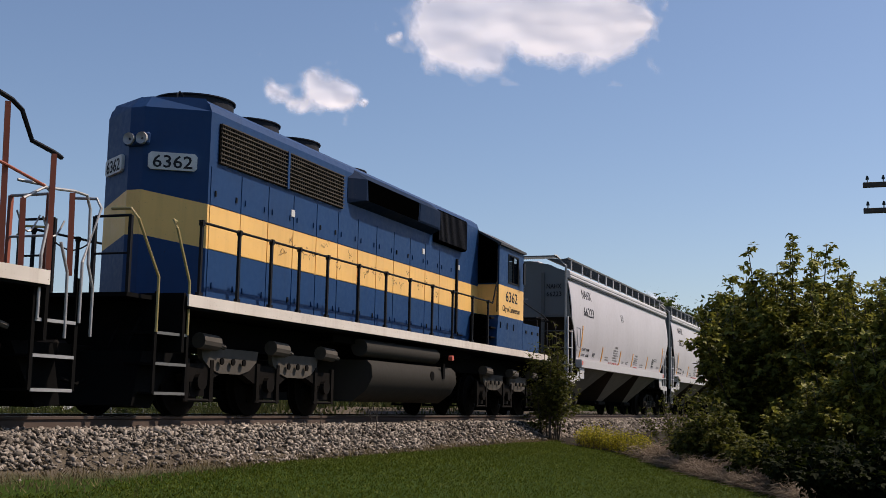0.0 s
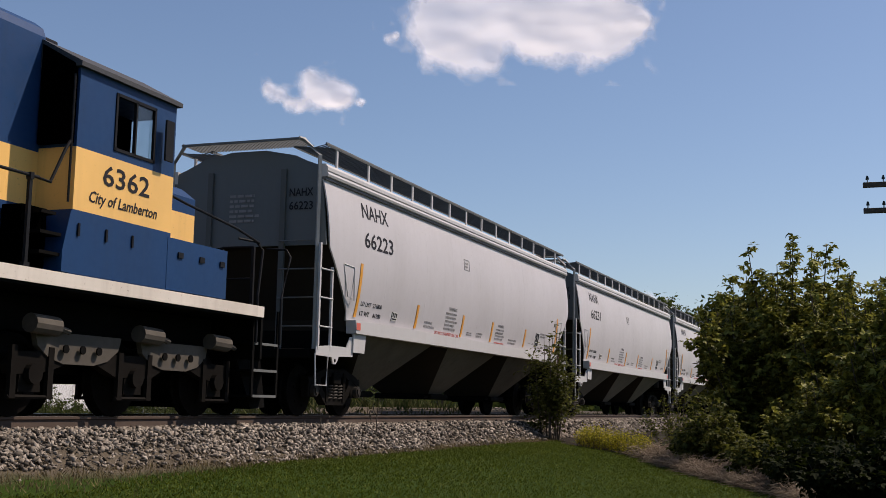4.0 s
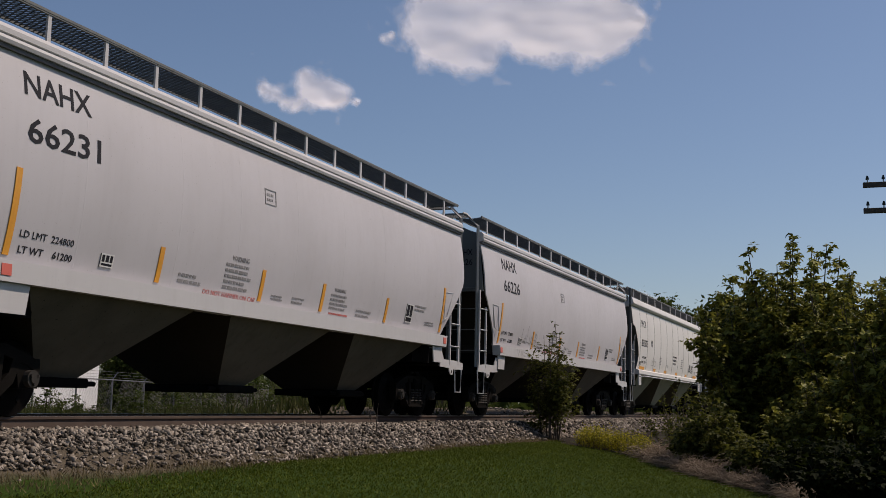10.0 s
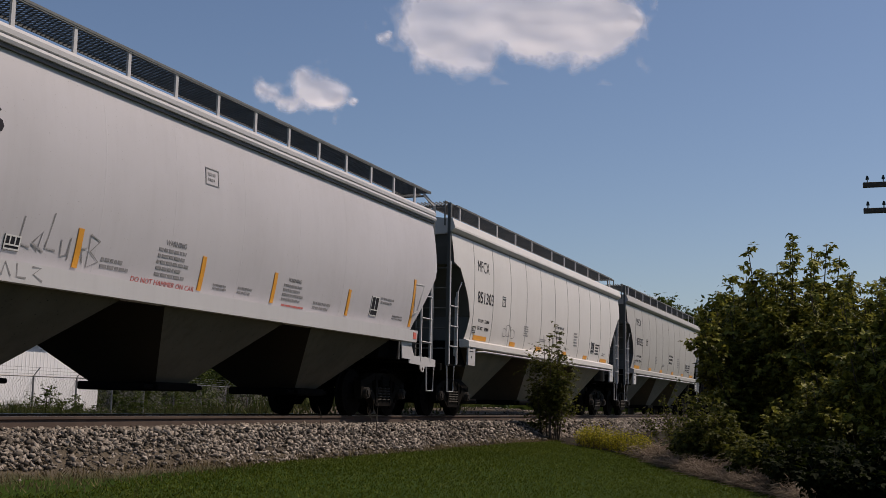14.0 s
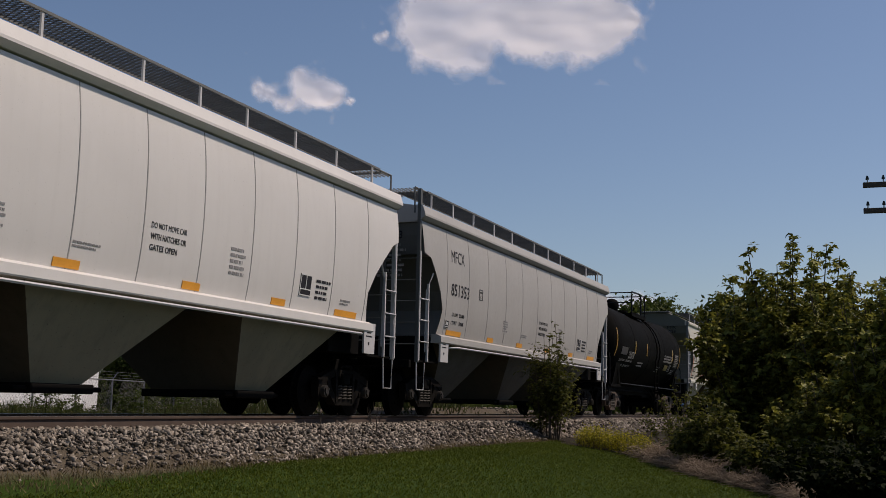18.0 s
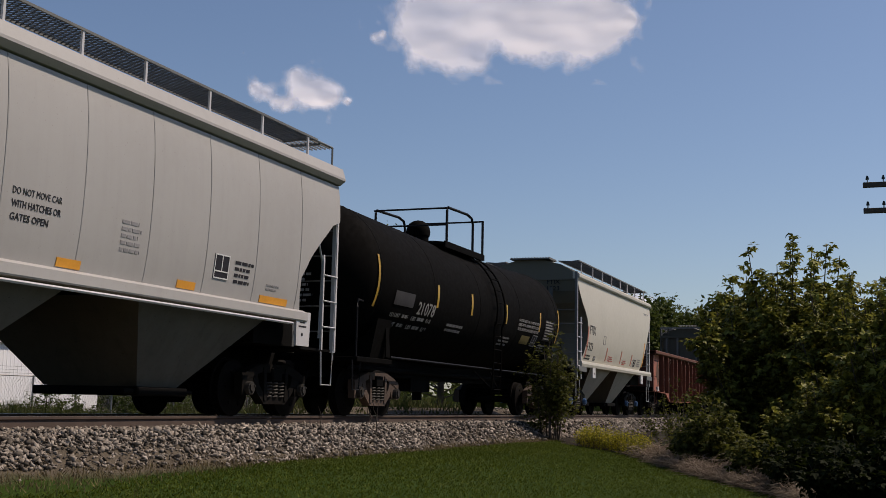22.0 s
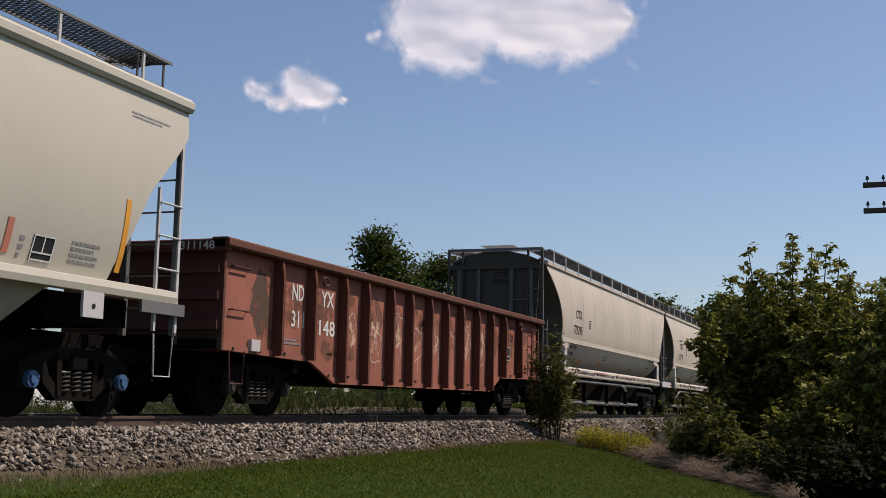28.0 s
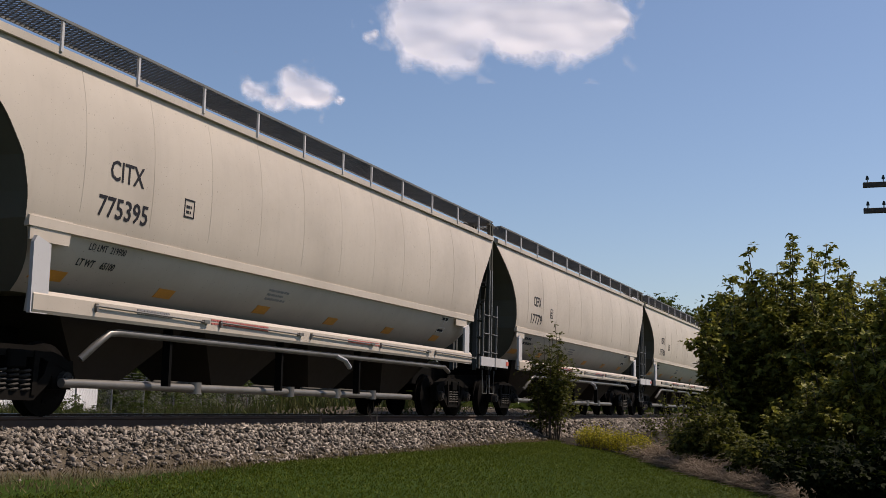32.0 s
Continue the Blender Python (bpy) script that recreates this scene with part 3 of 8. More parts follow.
    for x in (1.30, L - 1.25):
        plate(car, x - 0.08, x + 0.08, 1.57, 1.70, -1.675, M["red"], "marker", "red square marker on the sill")
    # jacking pads and vibrator brackets traced on the sheet
    for x, s in ((0.92, 1), (L - 0.95, -1)):
        bm = bm_new()
        tube(bm, [(x - s * 0.25, Y(2.6), 2.72), (x + s * 0.2, Y(2.6), 2.70), (x + s * 0.26, Y(2.4), 2.1), (x + s * 0.02, Y(2.3), 2.16), (x - s * 0.25, Y(2.6), 2.72)], 0.012, 5)
        part("side_bracket", bm, M["white"], car)
    return L


def nahx_print(car, number):
    W = lambda z: -(flank(z) + 0.016)
    ink, soft = M["ink"], M["ink_soft"]
    lettering(car, "NAHX", 1.48, 3.69, 0.285, W, ink, 1.22)
    lettering(car, number, 1.53, 3.14, 0.30, W, ink, 1.34)
    for text, z in (("NAHX", 3.86), (number, 3.62)):
        lettering(car, text, 0, 0, 0.15, 0, ink, 0.47, True).matrix_basis = pose(-0.008, -0.86, z, 90, 0, -90)
    bars(car, -0.008, 3.95, 0.65, 0.55, 6, 0.35, soft, seed=13, end=True)
    lettering(car, "LD LMT  224800", 1.60, 2.05, 0.085, W, ink, 0.95, name="weight_lettering")
    lettering(car, "LT WT    61200", 1.62, 1.87, 0.085, W, ink, 0.95, name="weight_lettering")
    lettering(car, "WARNING", 6.16, 2.33, 0.075, W, soft, 0.5, name="notice_lettering")
    bars(car, 6.02, 2.30, 0.85, 0.42, 5, W, soft, seed=3)
    lettering(car, "DO NOT HAMMER ON CAR", 5.54, 1.77, 0.075, W, M["red_ink"], 1.5, name="notice_lettering")
    for x, z, ww, h, rows, mat, seed in ((4.85, 2.02, 0.6, 0.17, 2, soft, 4), (7.5, 1.95, 0.4, 0.1, 2, soft, 5), (8.2, 1.98, 0.45, 0.13, 2, soft, 6), (9.58, 2.17, 0.8, 0.3, 4, soft, 7),
                                         (9.62, 1.84, 1.0, 0.06, 1, M["red_ink"], 8), (10.7, 1.98, 0.8, 0.16, 2, soft, 9), (13.45, 2.3, 0.7, 0.15, 2, soft, 10), (14.1, 2.0, 0.6, 0.1, 2, soft, 11)):
        bars(car, x, z, ww, h, rows, W, mat, seed=seed)
    lettering(car, "WARNING", 9.70, 2.2, 0.065, W, soft, 0.45, name="notice_lettering")
    framed_panel(car, 13.02, 1.90, 0.33, 0.37, W, M["white_ink"], ink)
    framed_panel(car, 3.1, 1.88, 0.26, 0.17, W, M["white_ink"], ink, 3)
    bm = bm_new()
    for a, b, c, d in ((7.02, 7.38, 3.33, 3.345), (7.02, 7.38, 3.565, 3.58), (7.02, 7.04, 3.33, 3.58), (7.36, 7.38, 3.33, 3.58)):
        slab_xz(bm, [(a, c), (b, c), (b, d), (a, d)], -0.004, 0.004)
    drape(part("stencil_frame", bm, soft, car), W)
    bars(car, 7.08, 3.53, 0.24, 0.16, 2, W, soft, seed=12)


LBL = "light grey smooth-sided covered hopper car"
nahx = empty("covered_hopper_car", pose(0, 0, 0), LBL + ", clean sides", "hopper car", "freight cars of the train")
nahx_body(nahx)
CARS = {}
for num, x0, extra in (("66223", 35.04, ", clean sides"), ("66231", 52.65, ", clean sides"), ("66226", 70.34, ", graffiti tag on its flank")):
    car = copy_thing(nahx, pose(x0, TRACK_Y, 0))
    car["label"] = LBL + extra
    nahx_print(car, num)
    enlist(car, x0)
    CARS[num] = car
for o in (*nahx.children_recursive, nahx):
    bpy.data.objects.remove(o)


# ---------- covered hoppers with rounded sides ----------
SKIN = {}


def side_skin(car, s, lv, mat, n=24, m=26):
    """One bowed side sheet, resampled finely between the given levels."""
    zs = [q[0] for q in lv]
    u = np.linspace(zs[0], zs[-1], m)
    c = np.polyfit(zs, [q[1] for q in lv], 5)
    SKIN["last"] = lambda z: -float(np.polyval(c, z)) - 0.004
    cols = [(z, float(np.polyval(c, z)), float(np.interp(z, zs, [q[2] for q in lv])), float(np.interp(z, zs, [q[3] for q in lv]))) for z in u]
    bm = bm_new()
    loft(bm, [[(xl + (xr - xl) * k / n, s * w, z) for k in range(n + 1)] for z, w, xl, xr in cols], False, False)
    return part("side_sheet", bm, mat, car, "", True)


def end_frame(car, x, s, wy, z_top, z_ladder_a, z_ladder_b, dx, mat, posts=(0.7,), fall=0.0, rail="white"):
    """Corner posts, grab irons, ladders and steps at one end."""
    for y in (-wy, wy):
        bm = bm_new()
        box(bm, x - 0.045, x + 0.045, y - 0.035, y + 0.035, 1.12, z_top)
        part("corner_post", bm, mat, car)
        ladder(car, x, x - s * dx, 1.15, z_ladder_a, z_ladder_b, y - 0.03, [1.55 + 0.45 * k for k in range(int((z_ladder_b - 1.5) / 0.45) + 1)], M[rail])
        xa, xb = sorted((x + s * 0.02, x - s * (dx - 0.06)))
        stirrup(car, xa, xb, 0.55, 1.12, y, M[rail])
    for p in posts:
        for y in (-p, p):
            bm = bm_new()
            box(bm, x - s * 0.02 - 0.04, x - s * 0.02 + 0.04, y - 0.05, y + 0.05, 1.12, z_top - 0.5)
            part("end_post", bm, M["end_grey"], car)
    for k in range(5):
        bm = bm_new()
        tube(bm, [(x, -wy, 1.5 + 0.45 * k), (x, -posts[0], 1.5 + 0.45 * k)], 0.014, 6)
        part("grab_iron", bm, M["mesh_metal"], car)


def end_board(car, x, s, reach, z, mat):
    """Crossover walkway beyond the end of the roof, on a frame."""
    bm = bm_new()
    xa, xb = sorted((x, x + s * reach))
    q = (xa + xb) / 2
    box(bm, q - 0.015, q + 0.015, -1.38, 1.38, z - 0.05, z + 0.004)
    slats(part("crossover_board", bm, M["mesh_metal"], car), 31, xa, xb, -1.35, 0.09, 0.008, z - 0.025, z)
    for y in (-1.4, 1.4):
        bm = bm_new()
        tube(bm, [(x + s * reach, y, z - 0.55), (x + s * reach, y, z)], 0.02, 6)
        tube(bm, [(x, y, z - 0.42), (x, y, z)], 0.02, 6)
        tube(bm, [(x, y, z), (x + s * reach, y, z)], 0.02, 6)
        part("board_frame", bm, mat, car)


def walkway(car, xs, z0, z, wy, mat, L0, L1):
    for s in (-1, 1):
        for x in xs:
            bm = bm_new()
            slab_xz(bm, [(x - 0.022, z0), (x + 0.022, z0), (x + 0.02, z), (x - 0.02, z)], s * wy, s * (wy - 0.03))
            part("bracket", bm, mat, car)
        ya, yb = (-wy, -wy + 0.65) if s < 0 else (wy - 0.65, wy)
        grating(car, L0, L1, ya, yb, z)


M["seam_grey"] = plain("grey_weld_seam", (0.33, 0.32, 0.305), 0.7)
# darker than the bay sides: grime and the slopes' shade together
M["bay_slope"] = paint("shaded_brown_grimed_slope_paint", (0.085, 0.072, 0.053), 0.75, (0.02, 0.016, 0.012), 1.2, 1.0)
M["bay_cream"] = paint("dusty_cream_bay_paint", (0.34, 0.31, 0.255), 0.65, (0.06, 0.05, 0.035), 1.2, 1.0)
M["bay_pale"] = paint("pale_dusty_slope_paint", (0.245, 0.22, 0.155), 0.7, (0.03, 0.026, 0.02), 1.3, 1.0)
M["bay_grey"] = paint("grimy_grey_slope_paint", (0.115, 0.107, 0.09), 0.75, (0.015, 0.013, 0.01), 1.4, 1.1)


def mfcx_body(car):
    L = 17.3
    lv = [(1.74, 1.50, 1.18, L - 1.30), (2.0, 1.55, 1.28, L - 1.40), (2.30, 1.585, 1.38, L - 1.42), (2.7, 1.61, 1.18, L - 1.12), (3.05, 1.62, 0.88, L - 0.72), (3.38, 1.615, 0.56, L - 0.30), (3.40, 1.615, 0.2, L - 0.08), (3.8, 1.59, 0.15, L - 0.05), (4.10, 1.55, 0.14, L - 0.05)]
    seams = [1.58 + 1.42 * k for k in range(0, 11)]
    bm = bm_new()
    shell(bm, [(z, w - 0.02, xl + 0.03, xr - 0.03) for z, w, xl, xr in lv], 1)
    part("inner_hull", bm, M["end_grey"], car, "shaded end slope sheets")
    for s in (-1, 1):
        side_skin(car, s, lv, M["mf_grey"])
        bm = bm_new()
        slab_yz(bm, [(s * 1.40, 1.58), (s * 1.63, 1.58), (s * 1.645, 1.60), (s * 1.64, 1.725), (s * 1.54, 1.77), (s * 1.40, 1.77)], 1.18, L - 1.25)
        part("side_sill", bm, M["mf_grey"], car)
        bm = bm_new()
        slab_yz(bm, [(s * 1.45, 4.10), (s * 1.57, 4.13), (s * 1.66, 4.20), (s * 1.66, 4.24), (s * 1.60, 4.42), (s * 1.45, 4.44)], 0.06, L)
        part("top_chord", bm, M["mf_grey"], car, "broad pale roof rail with a drip edge")
    for x in seams:
        bm = bm_new()
        pts = [z for z, w, xl, xr in lv if xl + 0.05 < x < xr - 0.05]
        loft(bm, [[(x - 0.012, 0.01, z), (x + 0.012, 0.01, z), (x + 0.009, -0.002, z), (x - 0.009, -0.002, z)] for z in np.linspace(min(pts), max(pts), 12)])
        drape(part("weld_seam", bm, M["seam_grey"], car), SKIN["last"])
    bm = bm_new()
    slab_yz(bm, [(-1.5, 4.42), (-0.9, 4.52), (-0.3, 4.57), (0.3, 4.57), (0.9, 4.52), (1.5, 4.42), (1.5, 4.08), (-1.5, 4.08)], 0.1, L - 0.02)
    part("roof", bm, M["mf_grey"], car)
    roof_hatches(car, 0.9, L - 0.9, 4.56, 6, M["mf_grey"])
    walkway(car, [0.75, 2.1, 3.5, 5.06, 6.56, 8.6, 10.0, 11.34, 12.94, 14.5, 16.07], 4.42, 4.79, 1.53, M["white"], 0.5, L - 0.9)
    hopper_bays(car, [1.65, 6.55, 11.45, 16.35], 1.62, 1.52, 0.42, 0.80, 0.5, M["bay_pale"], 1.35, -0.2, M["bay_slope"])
    for s in (-1, 1):
        bm = bm_new()
        tube(bm, [(1.9, s * 1.55, 1.50), (2.1, s * 1.655, 1.52), (L - 1.8, s * 1.655, 1.52)], 0.024, 6)
        part("gate_rod", bm, M["white"], car, "pale rod slung below the sill")
    for x, s in ((0.1, -1), (L - 0.05, 1)):
        end_frame(car, x, s, 1.52, 4.78 if s < 0 else 3.45, 3.45, 2.8, 0.5, M["end_grey"] if s < 0 else M["white"])
        end_board(car, x - s * 0.95, s, 0.95, 4.82, M["mesh_metal"])
        draft_gear(car, x - s * 3.0, x + s * 0.25, s)
        bm = bm_new()
        xa_, xb_ = sorted((x - s * 1.0, x - s * 2.3))
        box(bm, xa_, xb_, -1.25, 1.25, 1.175, 1.72)
        part("bolster_box", bm, M["under"], car)
        bm = bm_new()
        box(bm, min(x, x - s * 1.2), max(x, x - s * 1.2), -1.5, 1.5, 1.13, 1.17)
        part("end_platform", bm, M["under"], car)
        for y in (-1.60, 1.60):
            xa = x - s * 1.12 if s < 0 else x - s * 1.55
            bm = bm_new()
            slab_xz(bm, [(xa, 1.17), (xa - s * 0.46 if s < 0 else xa + 0.46, 1.17), (xa - s * 0.5 if s < 0 else xa + 0.5, 1.74), (xa, 1.74)], y - 0.02, y + 0.02)
            jp = part("jacking_plate", bm, M["white"], car, "white stencilled plate below the sill")
            bm = bm_new()
            disc_y(bm, xa + 0.2, 1.36, y - 0.026, y + 0.026, 0.03, 8)
            box(bm, xa + 0.08, xa + 0.34, y - 0.024, y + 0.024, 1.48, 1.505)
            box(bm, xa + 0.12, xa + 0.3, y - 0.024, y + 0.024, 1.55, 1.57)
            part("stencil", bm, M["ink"], jp)
        bm = bm_new()
        tube(bm, [(x - s * 0.5, -1.5, 1.35), (x - s * 0.48, -1.52, 2.65), (x - s * 0.75, -1.56, 3.05)], 0.02, 6)
        part("grab_iron", bm, M["white"], car)
    for x in (1.64, L - 1.3):
        add_truck(car, x)
    for x, w_ in ((1.76, 0.95), (4.6, 0.45), (7.0, 0.5), (9.75, 0.45), (12.3, 0.46), (14.6, 0.9)):
        plate(car, x, x + w_, 1.79, 1.90, SKIN["last"], M["orange"], "reflector", "yellow-orange reflective strip")
    return L


def mfcx_print(car, number):
    W = SKIN["mf"]
    lettering(car, "MFCX", 1.82, 3.42, 0.28, W, M["ink"], 0.85)
    lettering(car, number, 1.83, 2.68, 0.28, W, M["ink"], 1.2)
    lettering(car, "MFCX", 0, 0, 0.17, 0, M["ink"], 0.5).matrix_basis = pose(0.13, -0.55, 3.98, 90, 0, -90)
    lettering(car, number, 0, 0, 0.17, 0, M["ink"], 0.62).matrix_basis = pose(0.13, -0.5, 3.74, 90, 0, -90)
    bars(car, 0.13, 3.65, 0.7, 0.75, 7, -0.55, M["ink_soft"], seed=21, end=True)
    lettering(car, "LD LMT  226800", 1.98, 2.22, 0.085, W, M["ink"], 0.8, name="weight_lettering")
    lettering(car, "LT WT    59200", 1.98, 2.04, 0.085, W, M["ink"], 0.8, name="weight_lettering")
    bm = bm_new()
    for a, b, c, d in ((3.73, 3.98, 2.74, 2.755), (3.73, 3.98, 2.975, 2.99), (3.73, 3.745, 2.74, 2.99), (3.965, 3.98, 2.74, 2.99)):
        slab_xz(bm, [(a, c), (b, c), (b, d), (a, d)], -0.004, 0.004)
    drape(part("stencil_frame", bm, M["ink"], car), W)
    lettering(car, "PLATE", 3.765, 2.895, 0.045, W, M["ink"], 0.18, name="stencil")
    lettering(car, "C", 3.82, 2.775, 0.085, W, M["ink"], 0.06, name="stencil")
    framed_panel(car, 13.17, 2.02, 0.40, 0.36, W, M["white_ink"], M["ink"])
    framed_panel(car, 1.62, 1.94, 0.2, 0.16, W, M["ink"], M["white_ink"], 2)
    bars(car, 13.75, 2.36, 0.55, 0.38, 4, W, M["ink"], seed=23)
    bars(car, 14.75, 2.1, 0.45, 0.12, 2, W, M["ink_soft"], seed=24)
    bars(car, 10.9, 2.55, 0.45, 0.45, 5, W, M["ink_soft"], seed=25)
    bars(car, 5.7, 2.4, 0.4, 0.3, 5, W, M["ink_soft"], seed=26)
    bars(car, 7.3, 2.15, 0.6, 0.1, 2, W, M["ink_soft"], seed=27)
    for i, text in enumerate(("DO NOT MOVE CAR", "WITH HATCHES OR", "GATES OPEN")):
        lettering(car, text, 8.85, 2.52 - 0.15 * i, 0.085, W, M["ink"], 0.85 - 0.2 * (i == 2), name="notice_lettering")


mf = empty("covered_hopper_car", pose(0, 0, 0), "warm grey covered hopper car with bowed seamed sides", "hopper car", "freight cars of the train")
mfcx_body(mf)
SKIN["mf"] = SKIN["last"]
for num, x0 in (("851303", 87.55), ("851353", 106.0)):
    car = copy_thing(mf, pose(x0, TRACK_Y, 0))
    mfcx_print(car, num)
    if num == "851303":
        bm = bm_new()
        for a, b, r in ((4.05, 2.1, 0.14), (4.35, 2.16, 0.2), (4.72, 2.1, 0.16)):
            ribbon(bm, [(a + r * math.cos(0.5 * i) * (1 + 0.25 * math.sin(1.7 * i)), 0.0, b + 0.7 * r * math.sin(0.5 * i + 0.3 * math.sin(i))) for i in range(15)], 0.008)
        drape(part("graffiti", bm, M["ink_soft"], car, "faint grey scrawl on the flank"), SKIN["mf"])
    if num == "851353":
        dusty = {M["mf_grey"]: M["mf_dusty"], M["bay_pale"]: M["bay_grey"]}
        for o in car.children_recursive:
            if o.type == "MESH" and o.material_slots and o.material_slots[0].material in dusty:
                tone = dusty[o.material_slots[0].material]
                o.material_slots[0].link = "OBJECT"
                o.material_slots[0].material = tone
    enlist(car, x0)
for o in (*mf.children_recursive, mf):
    bpy.data.objects.remove(o)


# ---------- black tank car ----------
M["tank_ink"] = plain("faded_white_tank_lettering", (0.29, 0.28, 0.27), 0.7, 0, 0.3, 40, 0)

def tank_car():
    car = empty("tank_car", pose(0, 0, 0), "black tank car with yellow reflectors and a domed top platform", "tank car", "freight cars of the train")
    R, xa, xb = 1.50, -0.05, 13.25
    n = 48

    def cz(x):      # the shell dips a little towards its middle
        return 2.62 + 0.02 * max(0.0, x - 6.6) + 0.022 * max(0.0, 6.6 - x)

    def ring(x, r):
        return [(x, math.sin(2 * math.pi * k / n) * r, cz(x) + math.cos(2 * math.pi * k / n) * r) for k in range(n)]
    bm = bm_new()
    prof = [(xa - 0.85, 0.05), (xa - 0.80, 0.4), (xa - 0.66, 0.8), (xa - 0.42, 1.15), (xa - 0.15, 1.4), (xa + 0.05, R)]
    rings = [ring(x, r) for x, r in prof] + [ring(xa + 0.05 + (xb - xa) * k / 10, R) for k in range(1, 10)]
    rings += [ring(xb - (x - xa), r) for x, r in reversed(prof)]
    loft(bm, rings)
    body = part("tank_shell", bm, M["tank_black"], car, "", True)
    for x in (0.2, 3.05, 6.1, 9.3, 12.9):
        bm = bm_new()
        rr = [[(x + d, math.sin(2 * math.pi * k / n) * (R + o), cz(x) + math.cos(2 * math.pi * k / n) * (R + o)) for k in range(n)] for d, o in ((-0.03, -0.01), (-0.015, 0.006), (0.015, 0.006), (0.03, -0.01))]
        loft(bm, rr, True, False)
        part("weld_seam", bm, M["tank_black"], body)

    def curved(x0, x1, z0, z1, off, mat, name, label="", k=8):
        bm = bm_new()
        rows = []
        for i in range(k + 1):
            z = z0 + (z1 - z0) * i / k
            y = -math.sqrt(max(R * R - (z - cz((x0 + x1) / 2)) ** 2, 0.01)) - off
            rows.append([(x0, y, z), (x1, y, z)])
        loft(bm, rows, False, False)
        bmesh.ops.solidify(bm, geom=bm.faces[:], thickness=0.006)
        return part(name, bm, mat, car, label)
    for x, z0, z1, w_ in ((0.04, 2.12, 3.14, 0.09), (3.25, 2.35, 2.85, 0.11), (5.48, 2.36, 2.86, 0.11), (8.16, 2.35, 2.84, 0.11), (11.22, 2.35, 2.87, 0.11), (13.15, 2.12, 3.1, 0.1)):
        curved(x - w_ / 2, x + w_ / 2, z0, z1, 0.012, M["yellow"], "reflector", "yellow reflective strip")
    Y = lambda z, x=2.0: -math.sqrt(R * R - (z - cz(x)) ** 2) - 0.012
    bm = bm_new()
    curved(0.93, 1.95, 2.24, 2.52, 0.012, M["dk_stripe"], "patch", "grey painted-over patch")
    for z, a, b in ((2.0, "LD LMT", 0.95), (1.82, "LT WT", 0.92)):
        sk = lambda q: Y(q, 2.0)
        lettering(car, a, b, z, 0.085, sk, M["tank_ink"], 0.5, name="weight_lettering")
        bars(car, b + 0.62, z + 0.11, 0.42, 0.13, 1, sk, M["tank_ink"], seed=32)
        lettering(car, "LBS", b + 1.12, z, 0.085, sk, M["tank_ink"], 0.24, name="weight_lettering")
        bars(car, b + 1.45, z + 0.11, 0.40, 0.13, 1, sk, M["tank_ink"], seed=33)
        lettering(car, "KGS", b + 1.95, z, 0.085, sk, M["tank_ink"], 0.26, name="weight_lettering")
    bm.free()
    lettering(car, "21078", 2.2, 2.14, 0.27, lambda z: Y(z, 2.7) - 0.004, M["tank_ink"], 0.98)
    lettering(car, "21078", 0, 0, 0.15, 0, M["tank_ink"], 0.6).matrix_basis = pose(-0.86, 0.1, 3.0, 90, 0, -90)
    bars(car, -0.86, 2.92, 0.7, 0.8, 8, 0.15, M["tank_ink"], seed=31, end=True)
    bars(car, 4.1, 2.1, 1.2, 0.22, 2, lambda z: Y(z, 4.7), M["ink_soft"], seed=34)
    bars(car, 8.0, 2.05, 0.9, 0.26, 3, lambda z: Y(z, 8.4), M["ink_soft"], seed=35)
    for i, txt in enumerate(("CAUTION: LINED CAR. DO NOT USE STEAM,", "BOILING WATER OR SHARP OBJECTS TO CLEAN.", "ENTER CAR WITH CLEAN RUBBER SOLED ONLY.")):
        lettering(car, txt, 9.25, 2.50 - i * 0.115, 0.075, lambda z: Y(z, 10.2), M["tank_ink"], 1.95, name="notice_lettering")
    curved(9.75, 10.5, 1.94, 2.16, 0.014, M["rail_yellow"], "placard", "dull yellow notice panel")
    framed_panel(car, 10.75, 1.92, 0.42, 0.3, lambda z: Y(z, 11.0) - 0.008, M["tank_ink"], M["ink"])
    tp = curved(11.75, 12.75, 2.12, 2.72, 0.012, M["ink"], "test_panel", "white-lined test date panel")
    bars(car, 11.8, 2.70, 0.9, 0.55, 7, lambda z: Y(z, 12.2) - 0.01, M["tank_ink"], seed=36)
    bars(car, 11.6, 2.02, 0.8, 0.2, 3, lambda z: Y(z, 12.0) - 0.004, M["ink_soft"], seed=37)
    for x in (0.55, 12.55):      # saddle at each end
        bm = bm_new()
        loft(bm, [[(x + d, y, z) for y, z in ((-1.25, 1.05), (-1.42, 1.9), (-1.2, 1.62), (-0.6, 1.15), (0.6, 1.15), (1.2, 1.62), (1.42, 1.9), (1.25, 1.05))] for d in (-0.35, 0.35)])
        part("saddle", bm, M["tank_black"], car)
    # running gear: stub sills, side walkway, end platforms
    bm = bm_new()
    box(bm, -0.7, 2.9, -0.3, 0.3, 0.75, 1.30)
    part("stub_sill", bm, M["under"], car)
    bm = bm_new()
    box(bm, 10.3, 13.9, -0.3, 0.3, 0.75, 1.30)
    part("stub_sill", bm, M["under"], car)
    bm = bm_new()
    tube(bm, [(1.0, -0.37, 0.98), (12.2, -0.37, 0.98)], 0.05, 8)
    part("brake_pipe", bm, M["under"], car)
    bm = bm_new()
    box(bm, 2.9, 10.3, -0.30, 0.30, 0.84, 1.30)
    part("centre_sill", bm, M["under"], car)
    bm = bm_new()
    tube(bm, [(0.9, -1.40, 1.17), (12.7, -1.40, 1.14)], 0.024, 6)
